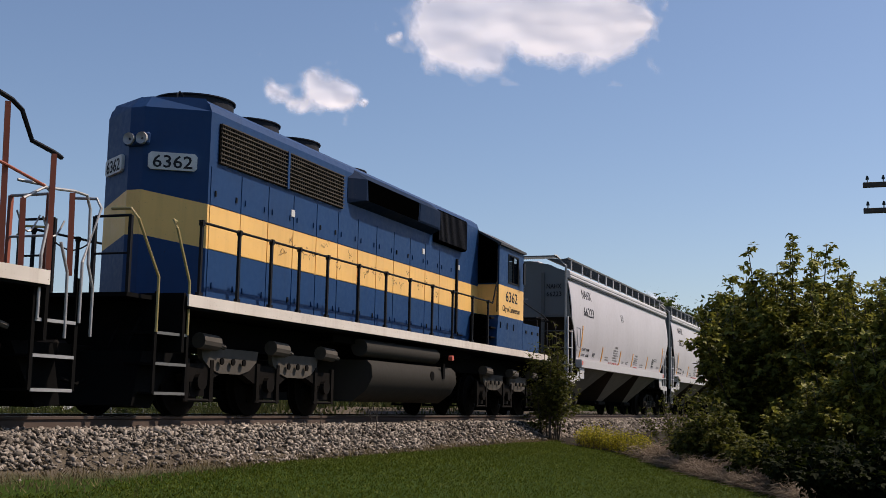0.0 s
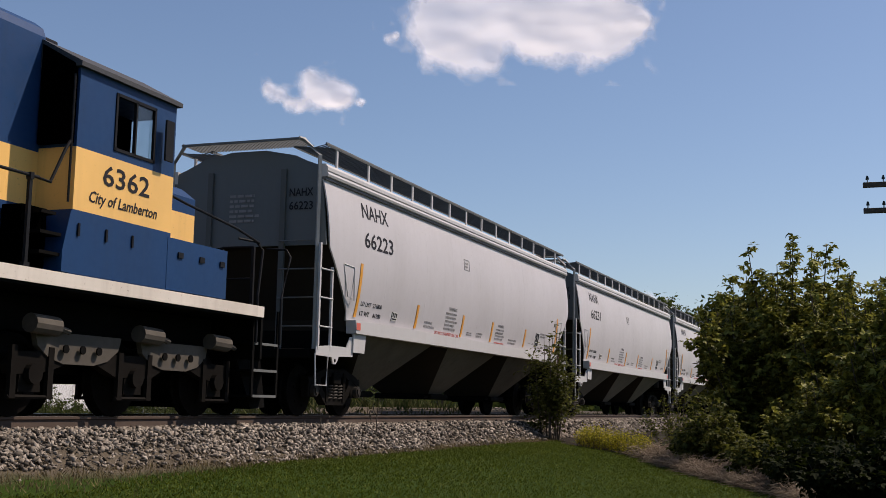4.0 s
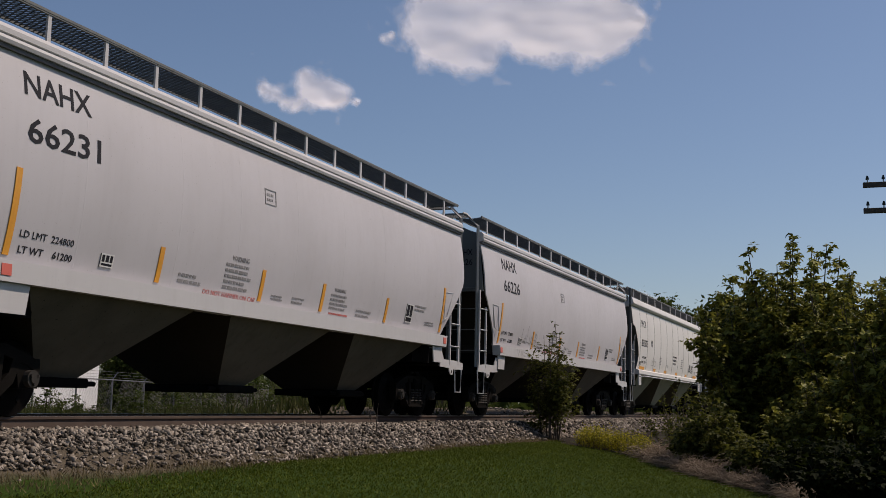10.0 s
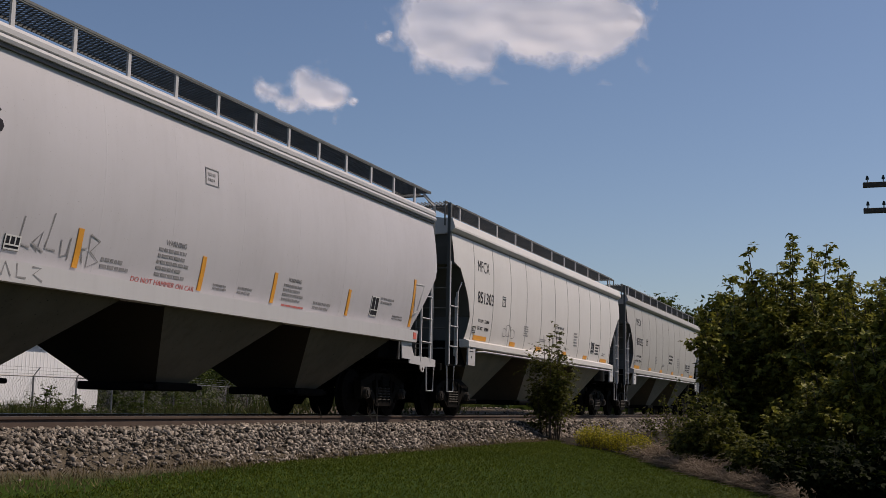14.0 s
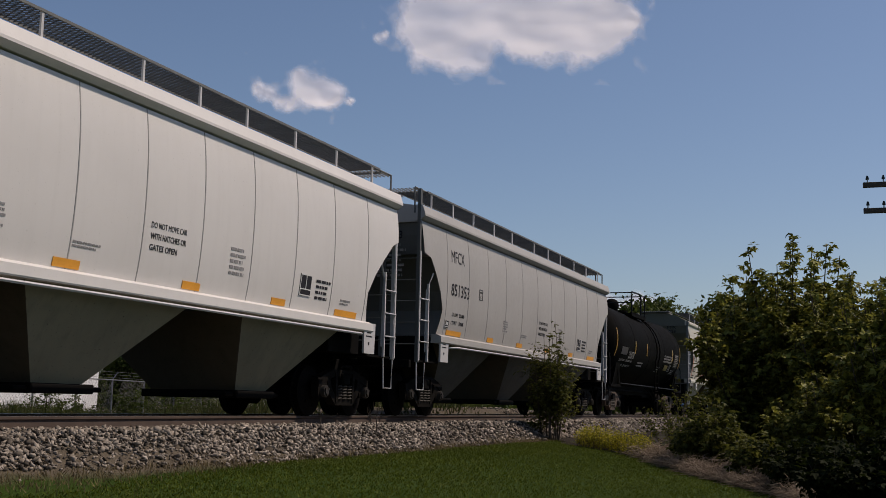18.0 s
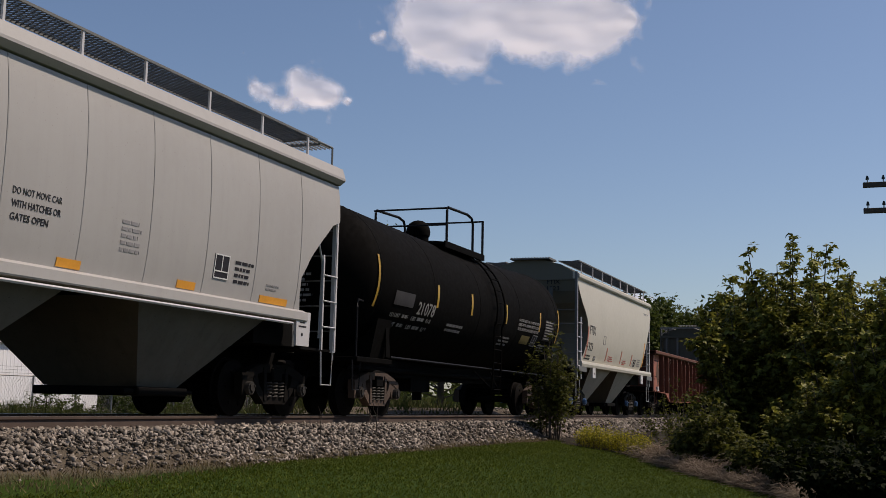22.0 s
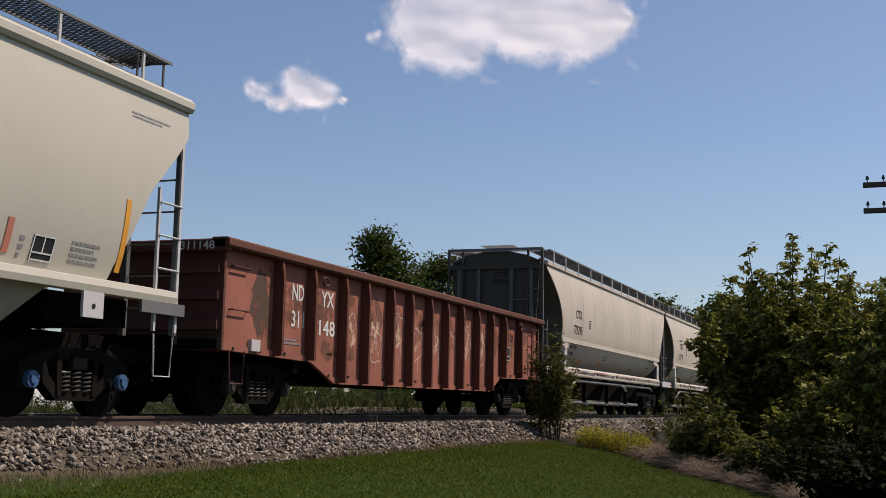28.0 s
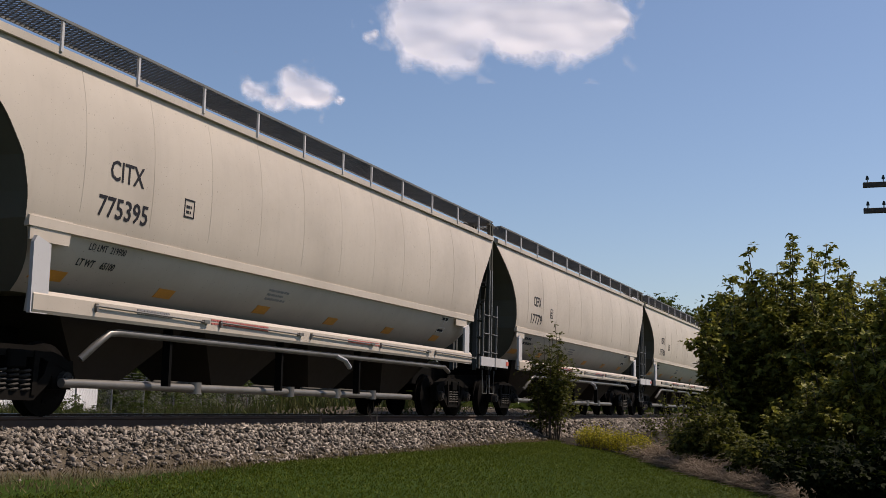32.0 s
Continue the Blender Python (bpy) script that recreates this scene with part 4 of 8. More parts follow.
    tube(bm, [(0.9, 1.40, 1.17), (12.7, 1.40, 1.14)], 0.024, 6)
    part("side_rail", bm, M["black"], car, "thin worn side handrail")
    for x, s in ((-0.05, -1), (13.3, 1)):
        bm = bm_new()
        xa_, xb_ = sorted((x + s * 0.65, x - s * 1.0))
        box(bm, xa_, xb_, -1.42, 1.42, 1.02, 1.12, 0.01)
        part("end_platform", bm, M["tank_black"], car)
        coupler(car, x + s * 0.5, s)
        for y in (-1.38, 1.38):
            bm = bm_new()
            tube(bm, [(x + s * 0.62, y, 1.1), (x + s * 0.62, y, 2.05), (x + s * 0.5, y * 0.97, 2.2), (x - s * 0.0, y * 0.9, 2.2)], 0.02, 6)
            part("end_rail", bm, M["black"], car)
            stirrup(car, x + s * 0.6 - 0.18, x + s * 0.6 + 0.18, 0.5, 1.05, y, M["black"])
            bm = bm_new()
            slab_xz(bm, [(x - s * 0.75, 1.16), (x - s * 0.98, 1.16), (x - s * 0.85, 1.75), (x - s * 0.72, 1.75)], y - 0.012, y + 0.012)
            part("jacking_plate", bm, M["tank_black"], car)
    # side ladder to the manway platform
    for s in (-1, 1):
        bm = bm_new()
        for x in (7.1, 7.7):
            arc = [(x, s * (R + 0.10) * math.sin(a), 2.62 + (R + 0.10) * math.cos(a)) for a in [0.28 + k * 0.16 for k in range(10)]]
            tube(bm, arc + [(x, s * 1.52, 2.2), (x, s * 1.50, 1.1), (x, s * 1.46, 0.55)], 0.024, 6)
        ld = part("ladder", bm, M["tank_black"], car)
        for k in range(12):
            bm = bm_new()
            if k < 6:
                a = 0.45 + k * 0.2
                p = (s * (R + 0.10) * math.sin(a), 2.62 + (R + 0.10) * math.cos(a))
            else:
                p = (s * 1.51, 2.3 - (k - 6) * 0.33)
            tube(bm, [(7.1, p[0], p[1]), (7.7, p[0], p[1])], 0.016, 6)
            part("rung", bm, M["tank_black"], ld)
        bm = bm_new()
        tube(bm, [(7.1, s * 1.46, 0.58), (7.7, s * 1.46, 0.58)], 0.02, 6)
        tube(bm, [(7.15, s * 1.45, 0.65), (6.45, s * 1.2, 1.1)], 0.018, 6)
        tube(bm, [(7.65, s * 1.45, 0.65), (7.75, s * 1.2, 1.1)], 0.018, 6)
        part("step_brace", bm, M["tank_black"], ld)
    # manway platform with railing and domes
    for s in (-1, 1):
        bm = bm_new()
        box(bm, 5.0, 7.85, s * 0.68 - 0.27, s * 0.68 + 0.27, 4.02, 4.07)
        box(bm, 5.0, 7.85, s * 0.95 - 0.02, s * 0.95 + 0.02, 3.95, 4.1)
        part("top_platform", bm, M["tank_black"], car)
        y = s * 0.93
        bm = bm_new()
        tube(bm, [(5.17, y, 4.05), (5.17, y, 4.86), (5.24, y, 4.93), (6.6, y, 4.97), (6.92, y, 4.92), (7.02, y, 4.8), (7.02, y, 4.05)], 0.034, 6)
        tube(bm, [(7.78, y, 3.98), (7.78, y, 4.98)], 0.034, 6)
        part("railing", bm, M["black"], car)
    for x, z in ((5.12, 4.9), (7.78, 4.97), (5.12, 4.5)):
        bm = bm_new()
        tube(bm, [(x, -0.95, z), (x, 0.95, z)], 0.024, 6)
        part("cross_rail", bm, M["black"], car)
    bm = bm_new()
    loft(bm, [[(5.65 + math.cos(2 * math.pi * k / 20) * r, math.sin(2 * math.pi * k / 20) * r, z) for k in range(20)] for z, r in ((4.0, 0.26), (4.30, 0.26), (4.32, 0.29), (4.42, 0.30), (4.53, 0.28), (4.63, 0.22), (4.69, 0.12), (4.71, 0.03))])
    part("dome", bm, M["tank_black"], car, "rounded valve dome", True)
    bm = bm_new()
    disc_z(bm, 6.6, 0, 4.0, 4.22, 0.42, 20)
    disc_z(bm, 6.6, 0, 4.22, 4.28, 0.46, 20)
    part("manway", bm, M["tank_black"], car)
    bm = bm_new()
    box(bm, 4.8, 6.0, -0.25, 0.25, 0.55, 1.15)
    disc_z(bm, 5.8, 0, 0.35, 1.1, 0.12, 10)
    part("bottom_outlet", bm, M["under"], car)
    add_truck(car, 1.0, True)
    add_truck(car, 12.45, True)
    return car


enlist(tank_car(), 125.23)


# ---------- short cream hopper with two bays ----------
def ftix_car():
    car = empty("covered_hopper_car", pose(0, 0, 0), "short cream cement hopper car with two discharge bays", "hopper car", "freight cars of the train")
    L = 11.75
    lv = [(1.72, 1.42, 0.85, L - 1.6), (1.95, 1.50, 1.02, L - 1.55), (2.3, 1.57, 1.14, L - 1.35), (2.65, 1.615, 1.2, L - 1.18), (3.0, 1.63, 1.10, L - 1.0), (3.25, 1.63, 0.85, L - 0.75), (3.55, 1.62, 0.42, L - 0.45), (3.9, 1.585, 0.15, L - 0.12), (4.2, 1.55, 0.06, L - 0.08), (4.3, 1.53, 0.05, L - 0.08)]
    bm = bm_new()
    shell(bm, [(z, w - 0.02, xl + 0.03, xr - 0.03) for z, w, xl, xr in lv], 1)
    part("inner_hull", bm, M["end_warm"], car, "end sheets in grey dulled for shade")
    for s in (-1, 1):
        side_skin(car, s, lv, M["cream"])
        bm = bm_new()
        slab_yz(bm, [(s * 1.3, 1.56), (s * 1.64, 1.54), (s * 1.66, 1.62), (s * 1.64, 1.7), (s * 1.45, 1.74), (s * 1.3, 1.74)], 0.25, L - 0.3)
        part("side_sill", bm, M["cream"], car, "cream shelf-like side sill")
        bm = bm_new()
        slab_yz(bm, [(s * 1.4, 4.28), (s * 1.58, 4.28), (s * 1.62, 4.33), (s * 1.62, 4.42), (s * 1.55, 4.48), (s * 1.4, 4.5)], 0.0, L - 0.05)
        part("top_chord", bm, M["cream"], car)
    bm = bm_new()
    slab_yz(bm, [(-1.5, 4.46), (-1.0, 4.74), (-0.4, 4.90), (0.4, 4.90), (1.0, 4.74), (1.5, 4.46), (1.5, 4.25), (-1.5, 4.25)], 0.03, L - 0.1)
    part("roof", bm, M["end_warm"], car)
    roof_hatches(car, 1.1, L - 0.8, 4.88, 4, M["cream"])
    bm = bm_new()
    box(bm, -0.15, 0.7, -0.68, 0.63, 4.90, 4.94)
    slats(part("crossover_board", bm, M["mesh_metal"], car), 14, -0.15, 0.7, -0.65, 0.095, 0.008, 4.94, 4.965)
    walkway(car, [0.6, 2.1, 3.5, 4.9, 6.3, 7.5, 8.84, 10.55], 4.46, 4.88, 1.54, M["white"], 0.2, L - 0.55)
    end_board(car, L - 1.15, 1, 0.6, 4.92, M["mesh_metal"])
    hopper_bays(car, [2.0, L / 2 + 0.15, L - 1.75], 1.58, 1.5, 0.45, 0.85, 0.5, M["bay_cream"], 1.0, -0.15, M["bay_slope"])
    for x, s in ((0.0, -1), (L - 0.2, 1)):
        end_frame(car, x, s, 1.52, 4.5 if s < 0 else 3.85, 4.3 if s < 0 else 3.85, 3.1, 0.5, M["mesh_metal"])
        draft_gear(car, x - s * 2.5, x + s * 0.25, s)
        bm = bm_new()
        xa_, xb_ = sorted((x - s * 0.7, x - s * 2.3))
        box(bm, xa_, xb_, -1.25, 1.25, 1.175, 1.54)
        part("bolster_box", bm, M["under"], car)
        for y in (-1.62, 1.62):
            xa = x - s * 1.9
            bm = bm_new()
            slab_xz(bm, [(xa - 0.2, 1.22), (xa + 0.2, 1.22), (xa + 0.2, 1.56), (xa - 0.2, 1.56)], y - 0.02, y + 0.02)
            jp = part("jacking_plate", bm, M["white"], car)
            bm = bm_new()
            disc_y(bm, xa, 1.36, y - 0.026, y + 0.026, 0.035, 8)
            part("eye", bm, M["ink"], jp)
            bm = bm_new()
            box(bm, min(x + s * 0.1, x - s * 0.9), max(x + s * 0.1, x - s * 0.9), y - 0.02, y + 0.02, 1.38, 1.54)
            part("end_plate", bm, M["mesh_metal"], car)
    add_truck(car, 1.75, cap="cap_blue")
    add_truck(car, L - 1.65, cap="cap_blue")
    for x, z0, z1 in ((1.22, 1.86, 2.85), (4.1, 1.85, 2.3), (6.4, 1.85, 2.3), (8.2, 1.85, 2.25), (10.28, 1.85, 2.8)):
        bm = bm_new()
        loft(bm, [[(x - 0.05, -0.006, z), (x + 0.05, -0.006, z), (x + 0.05, 0.004, z), (x - 0.05, 0.004, z)] for z in np.linspace(z0, z1, 6)])
        drape(part("reflector", bm, M["orange"] if x > 10 else M["faded_red"], car, "orange reflective strip" if x > 10 else "faded pinkish red reflective strip"), SKIN["last"])
    W = SKIN["last"]
    lettering(car, "FTIX", 1.42, 2.62, 0.30, W, M["ink"], 0.78)
    lettering(car, "1523", 1.30, 2.1, 0.27, W, M["ink"], 0.72)
    lettering(car, "FTIX", 0, 0, 0.14, 0, M["ink"], 0.42).matrix_basis = pose(0.05, -0.55, 4.12, 90, 0, -90)
    lettering(car, "1523", 0, 0, 0.14, 0, M["ink"], 0.40).matrix_basis = pose(0.07, -0.55, 3.92, 90, 0, -90)
    bars(car, 1.2, 1.98, 0.85, 0.2, 2, W, M["ink"], seed=41)
    framed_panel(car, 2.35, 1.80, 0.25, 0.14, W, M["ink"], M["white_ink"], 3)
    framed_panel(car, 8.62, 1.82, 0.38, 0.30, W, M["white_ink"], M["ink"])
    bars(car, 9.3, 2.15, 0.6, 0.3, 4, W, M["ink_soft"], seed=42)
    bars(car, 4.4, 2.05, 0.8, 0.2, 3, W, M["red_ink"], seed=43)
    bars(car, 6.7, 2.0, 0.7, 0.18, 3, W, M["red_ink"], seed=44)
    bars(car, 8.4, 2.1, 0.1, 0.3, 3, W, M["ink_soft"], seed=45)
    bars(car, 10.3, 4.0, 0.9, 0.1, 2, W, M["ink_soft"], seed=46)
    bm = bm_new()
    for a, b, c, d in ((3.4, 3.72, 2.38, 2.4), (3.4, 3.72, 2.66, 2.68), (3.4, 3.42, 2.38, 2.68), (3.7, 3.72, 2.38, 2.68)):
        slab_xz(bm, [(a, c), (b, c), (b, d), (a, d)], -0.004, 0.004)
    drape(part("stencil_frame", bm, M["ink_soft"], car), W)
    return car


M["faded_red"] = plain("faded_red_reflector", (0.52, 0.19, 0.13), 0.5, 0, 0.2, 30)
M["cap_blue"] = plain("blue_bearing_cap", (0.05, 0.12, 0.25), 0.5, 0.1, 0.4, 20)
enlist(ftix_car(), 140.4)


# ---------- rust-red gondola ----------
def gondola():
    car = empty("gondola_car", pose(0, 0, 0), "rust-red open gondola car with ribbed dented sides", "gondola car", "freight cars of the train")
    L = 16.75
    outline = [(0.0, 1.0), (2.95, 0.93), (3.9, 0.58), (12.6, 0.60), (13.5, 0.95), (L, 1.0), (L, 2.55), (0.0, 2.55)]
    for s in (-1, 1):
        bm = bm_new()
        slab_xz(bm, outline, s * 1.36, s * 1.40)
        sd = part("side_sheet", bm, M["gon"], car, "scuffed rust-red side sheet")
        bm = bm_new()
        slab_yz(bm, [(s * 1.30, 2.53), (s * 1.58, 2.53), (s * 1.60, 2.56), (s * 1.60, 2.65), (s * 1.56, 2.68), (s * 1.30, 2.68)], -0.15, L + 0.15)
        part("top_chord", bm, M["gon_chord"], car, "rusty top rail")
        bm = bm_new()
        low = [(0.0, 1.0), (2.95, 0.93), (3.9, 0.58), (12.6, 0.60), (13.5, 0.95), (L, 1.0)]
        loft(bm, [[(x, y, z) for x, z in low] + [(x, y, z + 0.1) for x, z in reversed(low)] for y in (s * 1.38, s * 1.43)])
        part("bottom_flange", bm, M["gon"], car)
        for i, x in enumerate((1.64, 2.8, 4.05, 5.03, 6.22, 7.21, 8.3, 9.3, 10.3, 11.4, 12.45, 13.5, 14.85)):
            zb = float(np.interp(x, [q[0] for q in low], [q[1] for q in low]))
            bm = bm_new()
            loft(bm, [[(x - 0.05, s * 1.395, z), (x - 0.036, s * (1.395 + d), z), (x + 0.036, s * (1.395 + d), z), (x + 0.06, s * 1.395, z)] for z, d in ((zb + 0.02, 0.19), (2.25, 0.19), (2.54, 0.15))])
            part("side_stake", bm, M["gon_stake"], car, "", False)
    for x in (0.0, L):
        s = -1 if x == 0 else 1
        bm = bm_new()
        slab_yz(bm, [(-1.46, 1.0), (1.46, 1.0), (1.46, 2.5), (-1.46, 2.5)], x - 0.03, x + 0.03)
        part("end_sheet", bm, M["gon_dark"], car)
        bm = bm_new()
        for z in (1.3, 1.75, 2.15):
            slab_yz(bm, [(-1.4, z), (1.4, z), (1.4, z + 0.14), (-1.4, z + 0.14)], min(x, x + s * 0.1), max(x, x + s * 0.1))
        box(bm, min(x - s * 0.04, x + s * 0.15), max(x - s * 0.04, x + s * 0.15), -1.55, 1.55, 2.47, 2.66, 0.02)
        part("end_rib", bm, M["gon_dark"], car)
        draft_gear(car, x - s * 2.6, x + s * 0.15, s)
    bm = bm_new()
    box(bm, 0.02, L - 0.02, -1.36, 1.36, 1.0, 1.08)
    part("floor", bm, M["gon_dark"], car)
    bm = bm_new()
    box(bm, 1.0, L - 1.0, -0.35, 0.35, 0.62, 0.99)
    for k in range(9):
        box(bm, 2.5 + k * 1.5, 2.7 + k * 1.5, -1.34, 1.34, 0.72, 0.99)
    part("centre_sill", bm, M["under"], car)
    # ladders sunk in the corner bays
    for x, s in ((0.12, 1), (L - 0.12, -1)):
        bm = bm_new()
        if s > 0:       # two grab irons on the first bay
            for z in (1.62, 2.28):
                tube(bm, [(x + 0.12, -1.40, z), (x + 0.12, -1.47, z), (x + 0.62, -1.47, z), (x + 0.62, -1.40, z)], 0.014, 6)
            part("grab_iron", bm, M["gon_dark"], car)
            stirrup(car, x + 0.1, x + 0.55, 0.5, 1.0, -1.45, M["gon_dark"])
            bm = bm_new()
            rr = random.Random(12)
            bm.faces.new([bm.verts.new((1.18 + math.cos(2 * math.pi * i / 26) * 0.3 * rr.uniform(0.75, 1.15), -1.4025, 1.78 + math.sin(2 * math.pi * i / 26) * 0.55 * rr.uniform(0.75, 1.1))) for i in range(26)])
            part("worn_patch", bm, M["gon_bare"], car, "large dark bare rust patch")
            continue
        for k in range(5):
            z = 1.15 + k * 0.3
            tube(bm, [(x + s * 0.1, -1.5, z), (x + s * 0.62, -1.5, z)], 0.014, 6)
        tube(bm, [(x + s * 0.1, -1.5, 1.0), (x + s * 0.1, -1.5, 2.45)], 0.02, 6)
        tube(bm, [(x + s * 0.65, -1.5, 1.0), (x + s * 0.65, -1.5, 2.4)], 0.02, 6)
        part("ladder", bm, M["gon_stake"], car)
        xa, xb = sorted((x + s * 0.1, x + s * 0.55))
        stirrup(car, xa, xb, 0.5, 1.0, -1.45, M["gon_dark"])
    bm = bm_new()
    for k in range(20):
        x = 0.35 + k * 0.82
        disc_y(bm, x, 1.03 if x < 2.9 or x > 13.5 else 0.72, -1.45, -1.42, 0.025, 8)
    part("lashing_hole", bm, M["ink"], car)
    for x in (3.1, 14.6):
        bm = bm_new()
        tube_ring_xz(bm, x, -1.60, 2.33, 0.11, 0.02)
        part("lifting_loop", bm, M["gon_dark"], car)
    rnd = random.Random(4)
    bm = bm_new()       # bare and rubbed places, each a thin irregular scab
    for k in range(46):
        x, z = rnd.uniform(0.4, L - 0.4), rnd.uniform(1.1, 2.3)
        n = 9
        rx, rz = rnd.uniform(0.05, 0.35), rnd.uniform(0.05, 0.25)
        pts = [(x + math.cos(2 * math.pi * i / n) * rx * rnd.uniform(0.5, 1.1), -1.4035, z + math.sin(2 * math.pi * i / n) * rz * rnd.uniform(0.5, 1.1)) for i in range(n)]
        bm.faces.new([bm.verts.new(p) for p in pts])
    sc = part("rust_scab", bm, M["gon_rust"], car)
    sc["kind"] = "stuff"
    # buffed-out and rusted areas in the upper half of each bay
    bays = (1.64, 2.8, 4.05, 5.03, 6.22, 7.21, 8.3, 9.3, 10.3, 11.4, 12.45, 13.5, 14.85)
    for a, b in zip(bays, bays[1:]):
        for tone, cx, cz, rx, rz, yy in (("gon_rust", (a + b) / 2, 1.85, (b - a) * 0.34, 0.42, -1.4015), ("gon_pale", (a + b) / 2 + rnd.uniform(-0.06, 0.06), rnd.uniform(1.5, 1.75), (b - a) * 0.27, rnd.uniform(0.3, 0.5), -1.4055)):
            if tone == "gon_pale" and not 4 < a < 12:
                continue
            n = 22
            bm = bm_new()
            bm.faces.new([bm.verts.new((cx + math.cos(2 * math.pi * i / n) * rx * rnd.uniform(0.72, 1.1), yy, cz + math.sin(2 * math.pi * i / n) * rz * rnd.uniform(0.72, 1.1))) for i in range(n)])
            part("worn_patch", bm, M[tone], car, "brown rusted patch" if tone == "gon_rust" else "pale worn-through paint")
    lettering(car, "ND", 2.24, 1.95, 0.28, -1.406, M["white_ink"], 0.42)
    lettering(car, "YX", 3.32, 1.93, 0.28, -1.406, M["white_ink"], 0.5)
    lettering(car, "311", 2.24, 1.50, 0.28, -1.406, M["white_ink"], 0.44)
    lettering(car, "148", 3.27, 1.42, 0.28, -1.406, M["white_ink"], 0.62)
    bars(car, 1.9, 1.3, 0.7, 0.12, 2, -1.406, M["ink_soft"], seed=51)
    lettering(car, "311148", 0, 0, 0.13, 0, M["white_ink"], 0.6).matrix_basis = pose(-0.16, -0.75, 2.5, 90, 0, -90)
    bm = bm_new()
    box(bm, 0.85, 1.12, -1.47, -1.38, 1.02, 1.2)
    part("marker_panel", bm, M["white"], car, "pale square reflector in a frame")
    framed_panel(car, 13.80, 1.42, 0.46, 0.36, -1.41, M["white_ink"], M["ink"])
    # chalky scrawls on the bays
    rnd = random.Random(9)
    for a, b in ((4.25, 4.85), (5.25, 6.05), (6.4, 7.05), (7.4, 8.15), (8.5, 9.15), (9.5, 10.15), (10.5, 11.2), (11.6, 12.3)):
        bm = bm_new()
        ph, z, wide = rnd.uniform(0, 6), rnd.uniform(1.35, 1.75), (b - a) / 2
        loop = [((a + b) / 2 + wide * 0.95 * math.cos(0.22 * i) * (1 + 0.12 * math.sin(0.7 * i + ph)), -1.407, z + 0.36 * math.sin(0.22 * i + 0.5 * math.sin(ph)) + 0.05 * math.sin(0.9 * i + ph)) for i in range(rnd.choice((15, 20, 27)))]
        ribbon(bm, loop, 0.009)
        for _ in range(rnd.choice((2, 3, 5))):       # runs of paint
            p = loop[rnd.randrange(len(loop))]
            d = rnd.uniform(0.15, 0.5)
            ribbon(bm, [p, (p[0] + 0.012, -1.407, p[2] - d * 0.5), (p[0] - 0.008, -1.407, max(0.66, p[2] - d))], 0.006)
        part("graffiti", bm, M["chalk"], car, "pale spray-painted scrawl")
    add_truck(car, 1.72)
    add_truck(car, L - 1.72)
    return car


def tube_ring_xz(bm, x, y, z, r, t, n=14):
    tube(bm, [(x + math.cos(2 * math.pi * k / n) * r, y, z + math.sin(2 * math.pi * k / n) * r * 0.7) for k in range(n + 1)], t, 5)


M["gon_chord"] = paint("brown_red_top_rail_paint", (0.12, 0.046, 0.030), 0.75, (0.05, 0.03, 0.02), 1.2, 0.9, dents=0.5)
M["gon_bare"] = worn("dark_bare_rust", (0.055, 0.035, 0.025), (0.09, 0.045, 0.028), 0.30, 0.42)
M["gon_rust"] = worn("brown_surface_rust", (0.20, 0.080, 0.042), (0.10, 0.045, 0.03))
M["gon_pale"] = worn("pale_worn_paint", (0.66, 0.47, 0.36), (0.46, 0.23, 0.16), 0.46, 0.60)
M["chalk"] = plain("chalky_spray_paint", (0.60, 0.47, 0.40), 0.8, 0, 0.4, 8, 0)
enlist(gondola(), 153.37)
bm = bm_new()      # the tag on the third hopper's flank
tag = CARS["66226"]
Yt = lambda z: -(flank(z) + 0.018)
for pts in ([(0.0, 0.3), (-0.05, -0.05), (0.2, -0.08)], [(0.25, 0.0), (0.42, 0.15), (0.36, -0.1), (0.22, -0.02), (0.5, -0.1)], [(0.62, 0.42), (0.52, -0.05), (0.75, -0.06)], [(0.85, 0.1), (0.88, -0.12), (1.02, -0.08), (1.06, 0.15), (1.05, -0.15)], [(1.2, -0.15), (1.28, 0.22), (1.4, -0.15), (1.22, 0.02), (1.45, 0.05)], [(1.5, 0.25), (1.75, 0.18), (1.55, 0.02), (1.78, -0.1), (1.52, -0.2), (1.5, 0.25)]):
    ribbon(bm, [(3.37 + x * 0.8, Yt(2.02 + z * 0.9), 2.02 + z * 0.9) for x, z in pts], 0.012)
part("graffiti", bm, M["ink_soft"], tag, "dark spray-painted scrawl")
bm = bm_new()
for pts in ([(0, 0.12), (0.05, -0.12), (0.2, 0.12)], [(0.3, -0.1), (0.36, 0.12), (0.45, -0.1)], [(0.55, 0.12), (0.55, -0.1), (0.7, -0.1)], [(0.8, 0.1), (0.95, 0.1), (0.82, -0.02), (0.98, -0.12)]):
    ribbon(bm, [(2.65 + x, -1.676, 1.64 + z * 0.7) for x, z in pts], 0.012)
part("graffiti", bm, M["ink_soft"], tag, "faded scrawl on the sill")


# ---------- tan covered hoppers with cylinder sides ----------
M["pipe_grey"] = plain("worn_grey_pipe_steel", (0.19, 0.18, 0.165), 0.42, 0.4, 0.3, 9)


